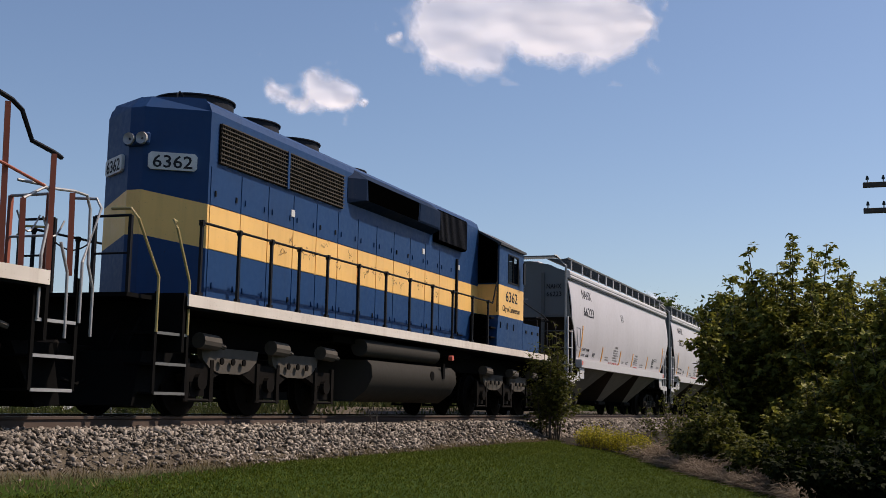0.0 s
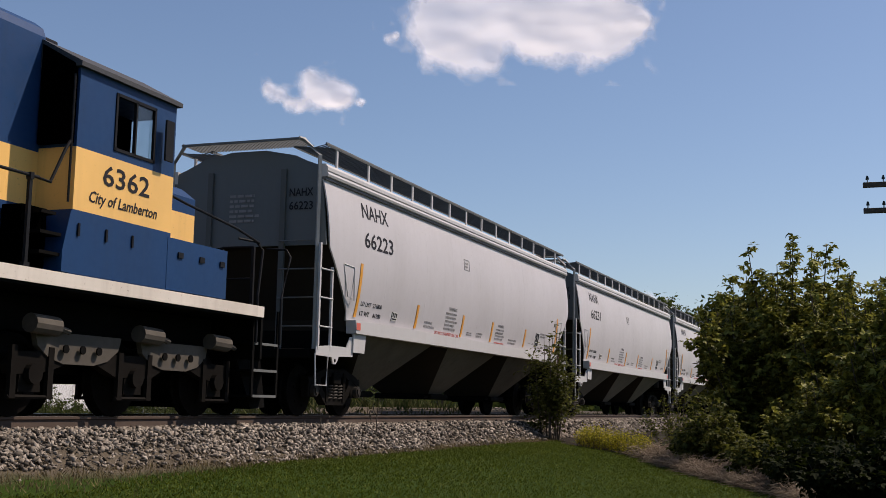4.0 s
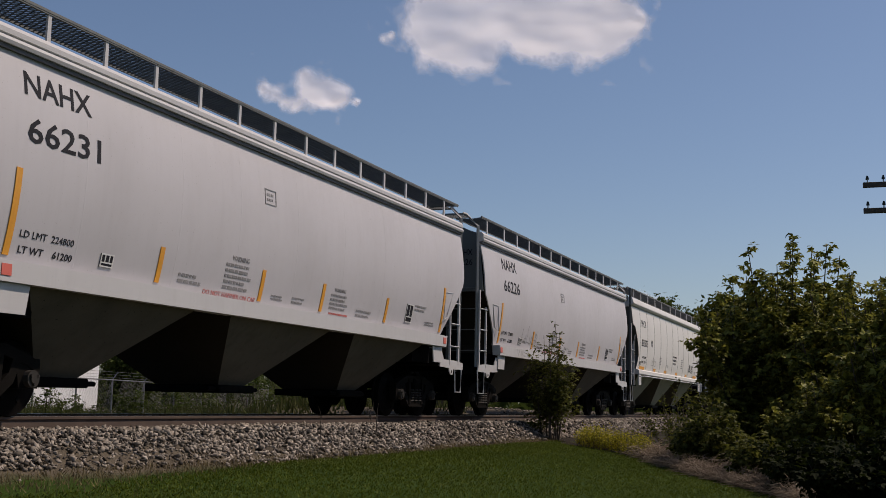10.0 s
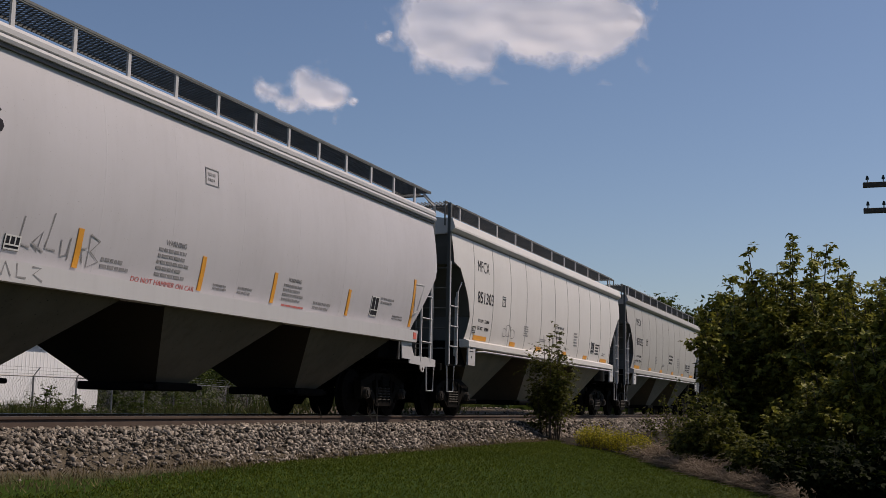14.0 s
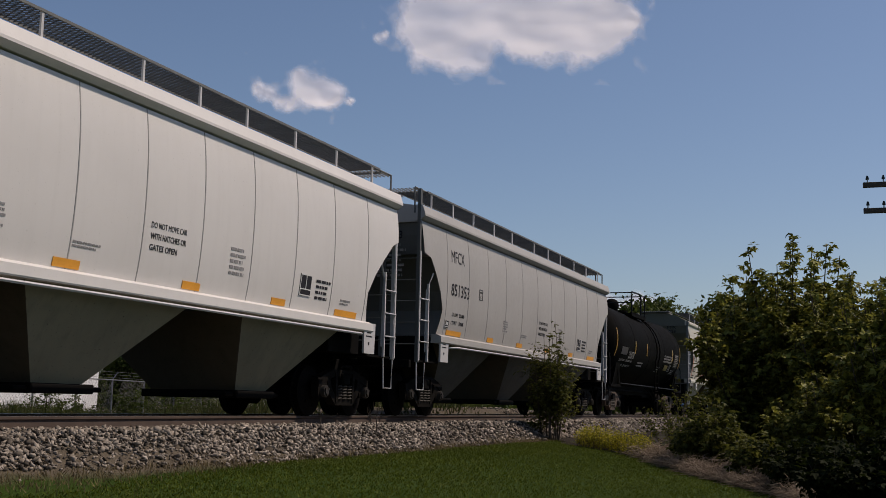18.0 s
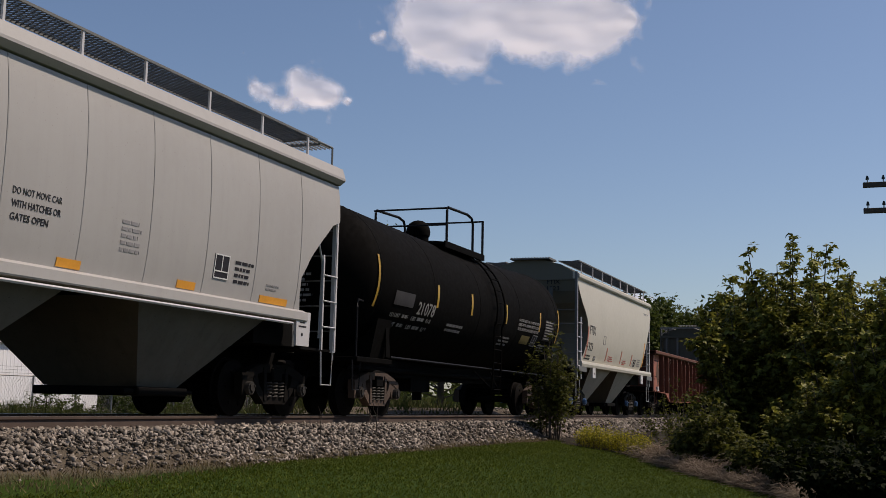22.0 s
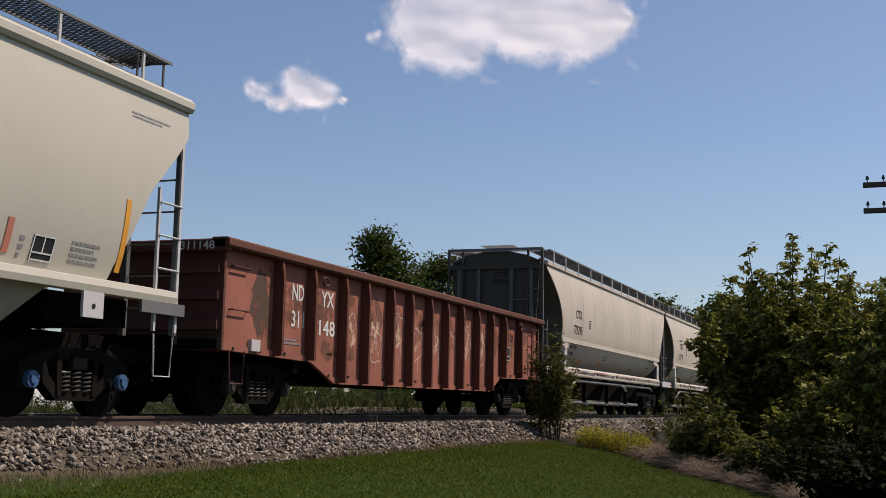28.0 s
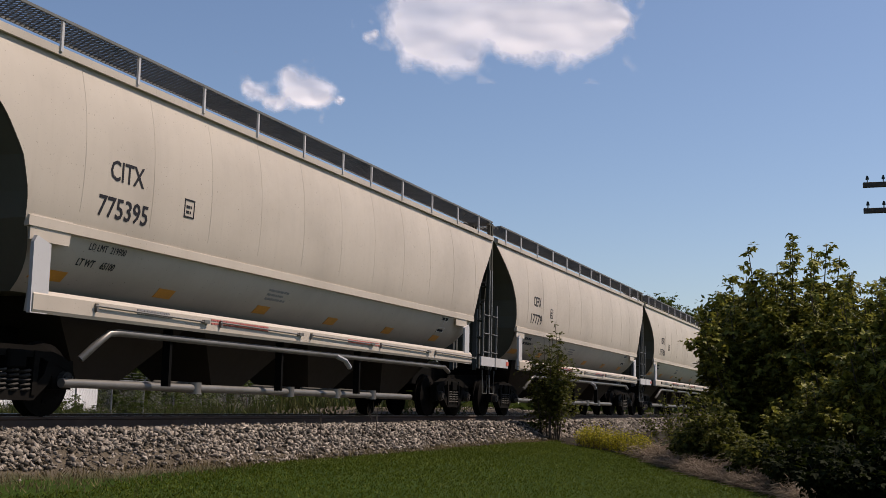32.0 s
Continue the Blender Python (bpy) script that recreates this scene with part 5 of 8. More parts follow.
def citx_body(car):
    L = 18.2
    lv = []
    for z, w in ((1.50, 0.92), (1.62, 1.10), (1.80, 1.28), (2.05, 1.43), (2.30, 1.525), (2.6, 1.58), (3.0, 1.61), (3.4, 1.60), (3.8, 1.57), (4.1, 1.52), (4.36, 1.45)):
        xl = float(np.interp(z, [1.5, 2.3, 2.7, 3.1, 3.5, 3.9, 4.15, 4.35], [1.6, 1.09, 1.02, 0.85, 0.50, 0.02, -0.28, -0.50]))
        lv.append((z, w, xl, L - 0.5 - xl))
    # own darker end paint instead of the tan, to hold the shade there
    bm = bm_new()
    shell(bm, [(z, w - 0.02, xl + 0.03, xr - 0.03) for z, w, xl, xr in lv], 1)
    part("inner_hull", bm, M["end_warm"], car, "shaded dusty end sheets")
    for s in (-1, 1):
        side_skin(car, s, lv, M["tan"])
        bm = bm_new()
        slab_yz(bm, [(s * 1.48, 2.20), (s * 1.555, 2.21), (s * 1.555, 2.33), (s * 1.5, 2.35)], 1.12, L - 1.6)
        part("belt_rail", bm, M["tan"], car, "raised seam along the flank")
        bm = bm_new()
        slab_yz(bm, [(s * 1.49, 1.22), (s * 1.60, 1.20), (s * 1.62, 1.24), (s * 1.62, 1.42), (s * 1.58, 1.47), (s * 1.52, 1.48)], 1.2, L - 1.9)
        part("side_sill", bm, M["tan"], car, "tan channel-shaped side sill")
        bm = bm_new()
        slab_yz(bm, [(s * 1.25, 4.34), (s * 1.52, 4.34), (s * 1.52, 4.44), (s * 1.25, 4.54)], -0.45, L - 0.1)
        part("top_chord", bm, M["tan"], car)
        for k in range(5):
            bm = bm_new()
            x = 2.3 + k * 2.9
            tube(bm, [(x, s * 1.65, 1.37), (x + 2.5, s * 1.65, 1.35)], 0.014, 6)
            box(bm, x + 2.45, x + 2.6, s * 1.64 - 0.03, s * 1.64 + 0.03, 1.33, 1.38)
            box(bm, x + 0.02, x + 0.05, s * 1.63 - 0.03, s * 1.63 + 0.03, 1.30, 1.40)
            part("gate_rod", bm, M["pipe_grey"], car)
    for x in [2.0 + 1.45 * k for k in range(11)]:
        bm = bm_new()
        loft(bm, [[(x - 0.015, 0.01, z), (x + 0.015, 0.01, z), (x + 0.008, 0.001, z), (x - 0.008, 0.001, z)] for z in np.linspace(2.5, 4.3, 12)])
        drape(part("weld_seam", bm, M["tan"], car), SKIN["last"])
    bm = bm_new()
    slab_yz(bm, [(-1.42, 4.42), (-0.9, 4.6), (-0.35, 4.7), (0.35, 4.7), (0.9, 4.6), (1.42, 4.42), (1.3, 4.25), (-1.3, 4.25)], -0.42, L - 0.12)
    part("roof", bm, M["tan"], car)
    roof_hatches(car, 0.6, L - 1.0, 4.69, 6, M["tan"])
    walkway(car, [0.2, 1.52, 3.08, 4.69, 6.26, 7.84, 9.36, 10.61, 12.16, 13.82, 15.43, 16.9], 4.38, 4.79, 1.54, M["white"], -0.3, L - 0.3)
    for q in (0, 1):
        bm = bm_new()
        a, b = (-0.76, -0.1) if q == 0 else (L - 0.3, L + 0.2)
        box(bm, a, a + 0.03, -1.45, 1.45, 4.72, 4.80)
        cw = part("crossover_board", bm, M["mesh_metal"], car)
        slats(cw, 30, a, b, -1.4, 0.0965, 0.008, 4.75, 4.78)
        if q == 0:
            slats(cw, 12, a + 0.25, b + 0.35, -0.45, 0.085, 0.008, 4.90, 4.93)
    edges = [2.2, 5.6, 9.0, 12.4, L - 2.6]
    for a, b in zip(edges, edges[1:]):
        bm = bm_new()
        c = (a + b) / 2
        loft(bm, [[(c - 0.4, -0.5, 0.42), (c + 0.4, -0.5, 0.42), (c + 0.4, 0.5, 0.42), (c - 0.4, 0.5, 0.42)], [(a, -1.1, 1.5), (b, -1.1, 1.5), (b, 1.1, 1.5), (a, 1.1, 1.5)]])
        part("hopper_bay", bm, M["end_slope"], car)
    # unloading pipes along the near side
    bm = bm_new()
    tube(bm, [(2.45, -1.35, 0.72), (2.6, -1.45, 0.9), (2.8, -1.5, 1.06), (3.0, -1.5, 1.08), (9.5, -1.5, 1.08), (14.8, -1.5, 1.08), (15.1, -1.5, 0.98)], 0.048, 10)
    pp = part("vent_pipe", bm, M["pipe_grey"], car, "long grey unloading pipe", True)
    bm = bm_new()
    tube(bm, [(9.35, -1.5, 1.08), (9.6, -1.58, 1.0), (9.75, -1.6, 0.88)], 0.045, 8)
    part("branch", bm, M["silver"], pp)
    bm = bm_new()
    tube(bm, [(2.3, -1.2, 0.42), (13.6, -1.2, 0.40)], 0.06, 10)
    for x in (5.3, 8.2, 10.0, 11.6):
        disc_z(bm, x, -1.2, 0.33, 0.5, 0.10, 12)
        tube(bm, [(x, -1.2, 0.42), (x, -0.5, 0.45)], 0.08, 8)
    part("unloading_pipe", bm, M["pipe_grey"], car, "low grey discharge pipe", True)
    for x in (4.2, 7.4, 10.4):
        bm = bm_new()
        box(bm, x - 0.03, x + 0.03, -1.5, -1.38, 0.42, 1.2)
        part("hanger", bm, M["under"], car)
    for x, s in ((-0.68, -1), (L - 0.2, 1)):
        end_frame(car, x, s, 1.42, 4.78, 3.6, 2.75, 0.42, M["end_tan"], (0.5, 1.1), rail="mesh_metal")
        for y in (-1.0, 1.0):       # end ladders from sill to roof boards
            bm = bm_new()
            box(bm, x - 0.03, x + 0.03, y - 0.03, y + 0.03, 1.3, 4.74)
            el = part("end_ladder", bm, M["end_tan"], car)
            for k in range(8):
                bm = bm_new()
                tube(bm, [(x, y, 1.5 + 0.42 * k), (x, y * 1.4, 1.5 + 0.42 * k)], 0.02, 6)
                part("rung", bm, M["end_tan"], el)
        draft_gear(car, x - s * 3.2, x + s * 0.2, s)
        bm = bm_new()
        slab_yz(bm, [(-1.4, 4.2), (1.4, 4.2), (1.4, 4.32), (-1.4, 4.32)], x - 0.04, x + 0.04)
        part("end_beam", bm, M["end_tan"], car)
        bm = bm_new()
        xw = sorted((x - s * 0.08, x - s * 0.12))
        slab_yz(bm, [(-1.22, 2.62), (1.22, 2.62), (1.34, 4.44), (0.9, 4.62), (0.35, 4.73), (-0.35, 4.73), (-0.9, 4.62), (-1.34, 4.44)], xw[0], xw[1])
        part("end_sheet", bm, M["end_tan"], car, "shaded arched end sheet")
        for y in (-1.58, 1.58):
            bm = bm_new()
            xa = x - s * 1.85
            slab_xz(bm, [(xa, 1.2), (xa - s * 0.3, 1.2), (xa - s * 0.3, 2.02), (xa - s * 0.05, 2.1), (xa + s * 0.0, 2.02)], y - 0.025, y + 0.025)
            part("bolster_plate", bm, M["white"], car, "pale stencilled bolster plate")
            bm = bm_new()
            slab_xz(bm, [(xa - s * 0.3, 2.05), (xa - s * 0.7, 2.05), (xa - s * 0.75, 2.36), (xa - s * 0.0, 2.36), (xa - s * 0.0, 2.05)], y * 0.965 - 0.012, y * 0.965 + 0.012)
            part("gusset", bm, M["tan"], car)
            bm = bm_new()
            box(bm, min(x + s * 0.05, x - s * 0.95), max(x + s * 0.05, x - s * 0.95), y - 0.02, y + 0.02, 1.2, 1.42)
            part("end_plate", bm, M["white"], car)
    plate(car, 0.1, 0.28, 1.26, 1.36, -1.605, M["red"], "marker", "red reflector")
    add_truck(car, 1.57)
    add_truck(car, L - 1.7)
    for x, w_ in ((1.62, 0.6), (4.2, 0.4), (6.95, 0.4), (9.5, 0.4), (12.1, 0.4), (14.7, 0.4)):
        plate(car, x, x + w_, 1.66, 1.78, SKIN["last"], M["orange"], "reflector", "orange reflective strip")
    return L


def citx_print(car, mark, number):
    W = SKIN["ci"]
    lettering(car, mark, 2.5, 3.0, 0.27, W, M["ink"], 0.72)
    lettering(car, number, 2.32, 2.52, 0.27, W, M["ink"], 1.05)
    lettering(car, mark, 0, 0, 0.15, 0, M["black"], 0.40).matrix_basis = pose(-0.606, 0.04, 3.98, 90, 0, -90)
    lettering(car, number, 0, 0, 0.15, 0, M["black"], 0.56).matrix_basis = pose(-0.606, 0.10, 3.76, 90, 0, -90)
    if mark == "CITX":
        lettering(car, "LD LMT  219900", 2.35, 2.08, 0.09, W, M["ink"], 0.75, name="weight_lettering")
        lettering(car, "LT WT    65100", 2.25, 1.88, 0.09, W, M["ink"], 0.75, name="weight_lettering")
    else:
        bars(car, 2.2, 2.15, 0.8, 0.25, 2, W, M["ink"], seed=66)
    bm = bm_new()
    for a, b, c, d in ((4.2, 4.45, 2.78, 2.8), (4.2, 4.45, 3.02, 3.04), (4.2, 4.215, 2.78, 3.04), (4.435, 4.45, 2.78, 3.04)):
        slab_xz(bm, [(a, c), (b, c), (b, d), (a, d)], -0.004, 0.004)
    drape(part("stencil_frame", bm, M["ink"], car), W)
    bars(car, 4.25, 2.97, 0.15, 0.15, 2, W, M["ink"], seed=61)
    bars(car, 7.0, 2.06, 0.7, 0.2, 3, W, M["ink_soft"], seed=62)
    bars(car, 5.0, 1.42, 2.0, 0.10, 2, -1.625, M["red_ink"], seed=63)
    bars(car, 9.6, 1.40, 1.6, 0.08, 2, -1.625, M["red_ink"], seed=64)
    bars(car, 3.2, 1.42, 0.9, 0.10, 2, -1.625, M["ink_soft"], seed=65)
    framed_panel(car, 14.7, 1.85, 0.38, 0.34, W, M["white_ink"], M["ink"])


# the car's tan brought near black: the end's shade is in the colour
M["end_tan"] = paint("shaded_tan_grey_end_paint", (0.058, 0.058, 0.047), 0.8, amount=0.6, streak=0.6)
ci = empty("covered_hopper_car", pose(0, 0, 0), "tan pressure hopper car with rounded flanks and unloading pipes", "hopper car", "freight cars of the train")
citx_body(ci)
SKIN["ci"] = SKIN["last"]
for mark, num, x0 in (("CITX", "775395", 171.24), ("CEFX", "17779", 190.1), ("CEFX", "17781", 209.0)):
    car = copy_thing(ci, pose(x0, TRACK_Y, 0))
    citx_print(car, mark, num)
    enlist(car, x0)
for o in (*ci.children_recursive, ci):
    bpy.data.objects.remove(o)


# ---------- six-axle diesel locomotive ----------
def loco_truck(car, x, s):
    """Three-axle truck: two swept side frames with brake cylinders."""
    bm = bm_new()
    box(bm, x - 1.9, x + 1.9, -0.5, 0.5, 0.55, 0.95)
    tr = part("truck", bm, M["under"], car)
    for y in (-1.0, 1.0):
        o = -1 if y < 0 else 1
        bm = bm_new()
        top = [(-2.45, 0.62), (-2.3, 0.78), (-1.75, 0.80), (-1.5, 1.0), (-0.75, 1.02), (-0.45, 0.82), (0.35, 0.82), (0.6, 1.02), (1.35, 1.0), (1.6, 0.80), (2.35, 0.78), (2.45, 0.62)]
        bot = [(2.4, 0.5), (1.75, 0.55), (1.35, 0.68), (0.75, 0.68), (0.4, 0.52), (-0.4, 0.52), (-0.85, 0.68), (-1.35, 0.68), (-1.75, 0.55), (-2.4, 0.5)]
        slab_xz(bm, [(x + a, z) for a, z in top + bot], y - 0.07 + o * 0.05, y + 0.07 + o * 0.05)
        sf = part("side_frame", bm, M["truck"], tr, "dusty cast side frame")
        for c in (-1.2, 0.95):
            bm = bm_new()
            slab_xz(bm, [(x + c - 0.86, 1.04), (x + c - 0.80, 0.86), (x + c - 0.58, 0.72), (x + c - 0.3, 0.655), (x + c + 0.3, 0.655), (x + c + 0.58, 0.72), (x + c + 0.80, 0.86), (x + c + 0.86, 1.04)], y + o * 0.12 - 0.02, y + o * 0.12 + 0.06)
            part("spring_plank", bm, M["loco_gear"], tr, "pale grey dusty frame plate")
            for k in (-0.33, 0.0, 0.33):
                bm = bm_new()
                disc_y(bm, x + c + k, 0.84, y + o * 0.19 - 0.01, y + o * 0.19 + 0.012, 0.055, 10)
                part("frame_hole", bm, M["under"], tr)
        for c in (-1.98, 2.0, 0.2):
            bm = bm_new()
            tube(bm, [(x + c - 0.28, y + o * 0.22, 1.12), (x + c + 0.2, y + o * 0.22, 1.10)], 0.12, 12)
            tube(bm, [(x + c + 0.2, y + o * 0.22, 1.10), (x + c + 0.45, y + o * 0.22, 1.05)], 0.04, 6)
            part("brake_cylinder", bm, M["loco_gear"], tr)
        for c in (-2.07, 0.0, 2.07):
            bm = bm_new()
            slab_xz(bm, [(x + c - 0.2, 0.3), (x + c + 0.2, 0.3), (x + c + 0.17, 0.72), (x + c - 0.17, 0.72)], y + o * 0.06 - 0.05, y + o * 0.06 + 0.08)
            disc_y(bm, x + c, 0.52, y + o * 0.1, y + o * 0.2, 0.13, 14)
            part("journal_box", bm, M["truck"], tr)
            bm = bm_new()
            for q in (-0.33, 0.33):
                box(bm, x + c + q - 0.05, x + c + q + 0.05, y + o * 0.12 - 0.03, y + o * 0.12 + 0.03, 0.22, 0.85)
            tube(bm, [(x + c - 0.4, y + o * 0.12, 0.24), (x + c + 0.4, y + o * 0.12, 0.24)], 0.03, 6)
            part("brake_rigging", bm, M["truck"], tr)
    for c in (-2.07, 0.0, 2.07):
        share("wheelset", MESH["wheelset_big"], car, pose(x + c, 0, 0.508))


def handrail(car, xs, z0, z1, y, mat, rail_mat, xa, xb):
    bm = bm_new()
    tube(bm, [(xa, y, z1), (xb, y, z1)], 0.02, 8)
    hr = part("handrail", bm, rail_mat, car)
    for x in xs:
        bm = bm_new()
        box(bm, x - 0.025, x + 0.025, y - 0.02, y + 0.02, z0, z1 - 0.005)
        box(bm, x - 0.03, x + 0.03, y - 0.035, y + 0.035, z1 - 0.05, z1 + 0.03)
        box(bm, x - 0.05, x + 0.05, y - 0.03, y + 0.03, z0, z0 + 0.16)
        part("stanchion", bm, mat, hr)
    return hr


def loco(lead):
    """A hood locomotive; the lead one stands mostly out of view and has orange rails."""
    if lead:
        car = empty("locomotive", pose(0, 0, 0), "dark hood locomotive with orange-red railings and silver grab rails", "locomotive", "locomotives")
    else:
        car = empty("locomotive", pose(0, 0, 0), "blue and yellow six-axle diesel locomotive with black railings", "locomotive", "locomotives")
    blue = M["blue"] if not lead else M["loco_dark"]
    hw = 0.96
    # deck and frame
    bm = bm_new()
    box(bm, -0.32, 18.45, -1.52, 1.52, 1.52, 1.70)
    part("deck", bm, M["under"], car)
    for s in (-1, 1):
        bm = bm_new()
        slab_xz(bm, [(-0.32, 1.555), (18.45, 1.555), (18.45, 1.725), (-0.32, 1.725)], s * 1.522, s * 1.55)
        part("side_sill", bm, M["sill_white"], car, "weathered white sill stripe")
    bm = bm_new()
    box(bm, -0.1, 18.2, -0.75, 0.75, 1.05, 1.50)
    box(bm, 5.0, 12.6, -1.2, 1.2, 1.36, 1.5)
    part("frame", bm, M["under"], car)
    # long hood
    z1, z2 = 2.56, 3.25
    prof = lambda za, zb: [(-hw, za), (hw, za), (hw, zb), (-hw, zb)]
    for za, zb, mt, nm in ((1.70, z1, blue, "hood_side"), (z1, z2, M["gold"] if not lead else blue, "stripe"), (z2, 4.60, blue, "hood_side")):
        bm = bm_new()
        slab_yz(bm, prof(za, zb), 0.97, 13.7)
        part(nm, bm, mt, car, "cream-yellow band along the hood" if nm == "stripe" and not lead else "")
    bm = bm_new()
    slab_yz(bm, [(-hw, 4.60), (hw, 4.60), (hw, 4.72), (hw - 0.05, 4.84), (hw - 0.2, 4.94), (hw - 0.5, 4.99), (-hw + 0.5, 4.99), (-hw + 0.2, 4.94), (-hw + 0.05, 4.84), (-hw, 4.72)], 0.97, 13.7)
    part("hood_roof", bm, blue, car)
    # wedge-shaped rear end
    wedge = [(0.971, -hw), (0.40, -0.13), (0.40, 0.13), (0.971, hw)]
    for za, zb, mt, nm in ((1.72, z1, blue, "hood_end"), (z1, z2, M["gold"] if not lead else blue, "end_stripe"), (z2, 4.72, blue, "hood_end")):
        bm = bm_new()
        nose = lambda z: 0.17 if z in (z1, z2) else 0.0       # the band rises to a point at the nose
        loft(bm, [[(x, y, z + (nose(z) if x < 0.5 else 0.0)) for x, y in wedge] for z in (za, zb)])
        re = part(nm, bm, mt, car, "yellow band round the wedge-shaped hood end" if nm == "end_stripe" else "shaded wedge-shaped hood end")
    bm = bm_new()
    loft(bm, [[(0.971, -hw, 4.72), (0.40, -0.13, 4.72), (0.40, 0.13, 4.72), (0.971, hw, 4.72)], [(0.971, -hw + 0.12, 4.93), (0.60, -0.10, 4.93), (0.60, 0.10, 4.93), (0.971, hw - 0.12, 4.93)]])
    part("end_cap", bm, blue, re)
    if not lead:
        ang = math.degrees(math.atan2(-(hw - 0.13), 0.571))
        for ox, oy, rz, w0 in ((0.40, -0.13, ang, 0.08), (0.971, hw, -180 - ang, 0.10)):
            fm = pose(ox, oy, 0, 0, 0, rz)
            bm = bm_new()
            q, x0, x1 = 0.045, w0, w0 + 0.74
            slab_xz(bm, [(x0 + q, 3.74), (x1 - q, 3.74), (x1, 3.78), (x1, 3.97), (x1 - q, 4.01), (x0 + q, 4.01), (x0, 3.97), (x0, 3.78)], -0.05, 0.01)
            nb = part("number_board", bm, M["white_ink"], car, "white number board with black figures")
            nb.matrix_basis = fm
            lettering(nb, "6362", x0 + 0.07, 3.775, 0.20, -0.054, M["ink"], 0.60, name="figures")
        bm = bm_new()
        box(bm, 0.32, 0.40, -0.27, 0.19, 4.10, 4.30, 0.03)
        hl = part("headlight_box", bm, blue, car)
        for y in (-0.16, 0.07):
            bm = bm_new()
            loft(bm, [[(x, y + math.cos(2 * math.pi * k / 16) * r, 4.20 + math.sin(2 * math.pi * k / 16) * r) for k in range(16)] for x, r in ((0.33, 0.095), (0.28, 0.095), (0.295, 0.08), (0.32, 0.02))])
            part("headlight", bm, M["silver"], hl, "silver headlight lens", True)
    # radiator grilles
    for s in (-1, 1):
        bm = bm_new()
        box(bm, 1.22, 5.70, s * (hw + 0.012) - 0.012, s * (hw + 0.012) + 0.012, 3.94, 4.58)
        rg = part("radiator_grille", bm, M["grille_back"], car, "rusty louvred radiator grille")
        for k in range(60):
            bm = bm_new()
            x = 1.26 + k * 0.0740
            box(bm, x - 0.005, x + 0.005, s * (hw + 0.026) - 0.010, s * (hw + 0.026) + 0.010, 3.97, 4.55)
            part("vane", bm, M["grille"], rg)
        for z in [3.96 + 0.068 * k for k in range(10)]:
            bm = bm_new()
            box(bm, 1.22, 5.70, s * (hw + 0.046) - 0.008, s * (hw + 0.046) + 0.008, z - 0.008, z + 0.008)
            part("bar", bm, M["grille"], rg)
        bm = bm_new()
        box(bm, 3.40, 3.47, s * (hw + 0.05) - 0.012, s * (hw + 0.05) + 0.012, 3.93, 4.59)
        part("divider", bm, blue, rg)
    # dynamic brake housing
    for s in (-1, 1):
        bm = bm_new()
        near_, out_ = hw - 0.01, hw + 0.24
        loft(bm, [[(x0, s * y, z) for y, z in ((near_, 4.10), (o, 4.20), (o, t), (near_ - 0.1, 4.87))] for x0, o, t in ((5.92, near_ + 0.02, 4.60), (6.30, out_, 4.62), (10.35, out_, 4.62), (10.40, out_ - 0.02, 4.62))])
        db = part("brake_housing", bm, M["loco_top"], car, "dark flared dynamic brake housing")
        # flat black slab: the opening's unlit depth is only in its colour
        bm = bm_new()
        slab_xz(bm, [(6.40, 4.205), (9.0, 4.205), (9.05, 4.61), (6.34, 4.61)], s * (out_ + 0.002), s * (out_ + 0.008))
        part("opening", bm, M["void"], db)
        bm = bm_new()
        slab_xz(bm, [(9.08, 4.23), (10.3, 4.23), (10.3, 4.60), (9.1, 4.60)], s * (out_ + 0.002), s * (out_ + 0.014))
        part("shutter", bm, M["loco_top"], db)
        bm = bm_new()
        ya, yb = sorted((s * (hw - 0.02), s * (hw + 0.13)))
        box(bm, 10.52, 12.45, ya, yb, 3.97, 4.72, 0.02)
        ib = part("intake_filter", bm, M["void"], car, "black boxed air intake screen")
        for k in range(24):
            bm = bm_new()
            x = 10.58 + k * 0.08
            box(bm, x - 0.012, x + 0.012, s * (hw + 0.135) - 0.01, s * (hw + 0.135) + 0.01, 4.01, 4.68)
            part("slat", bm, M["loco_roof"], ib)
    # roof fans
    for x, r, z in ((1.95, 0.66, 5.15), (3.6, 0.62, 5.15), (5.2, 0.62, 5.15), (7.4, 0.6, 5.03)):
        bm = bm_new()
        disc_z(bm, x, 0, 4.86, z, r, 28, r * 0.97)
        fan = part("roof_fan", bm, M["loco_roof"], car, "round sooty cooling fan hatch")
        bm = bm_new()
        disc_z(bm, x, 0, z, z + 0.02, r * 1.03, 28)
        part("guard", bm, M["loco_roof"], fan)
    bm = bm_new()
    tube(bm, [(0.98, -0.3, 4.78), (0.98, -0.3, 5.05), (1.05, -0.3, 5.1), (1.15, -0.3, 5.05)], 0.02, 6)
    part("lifting_eye", bm, M["loco_roof"], car)
    bm = bm_new()
    tube(bm, [(10.4, -0.5, 4.86), (10.4, -0.5, 5.02), (10.6, -0.5, 5.02), (10.6, -0.5, 4.86)], 0.02, 6)
    part("lifting_eye", bm, M["loco_roof"], car)
    bm = bm_new()
    disc_z(bm, 11.2, 0.0, 4.86, 5.1, 0.3, 16, 0.22)
    part("exhaust_stack", bm, M["loco_roof"], car)
    # hood doors: thin plates with latches
    xs = [1.02, 1.95, 2.85, 3.75, 4.65, 5.55, 6.45, 7.35, 8.25, 9.15, 10.05, 10.95]
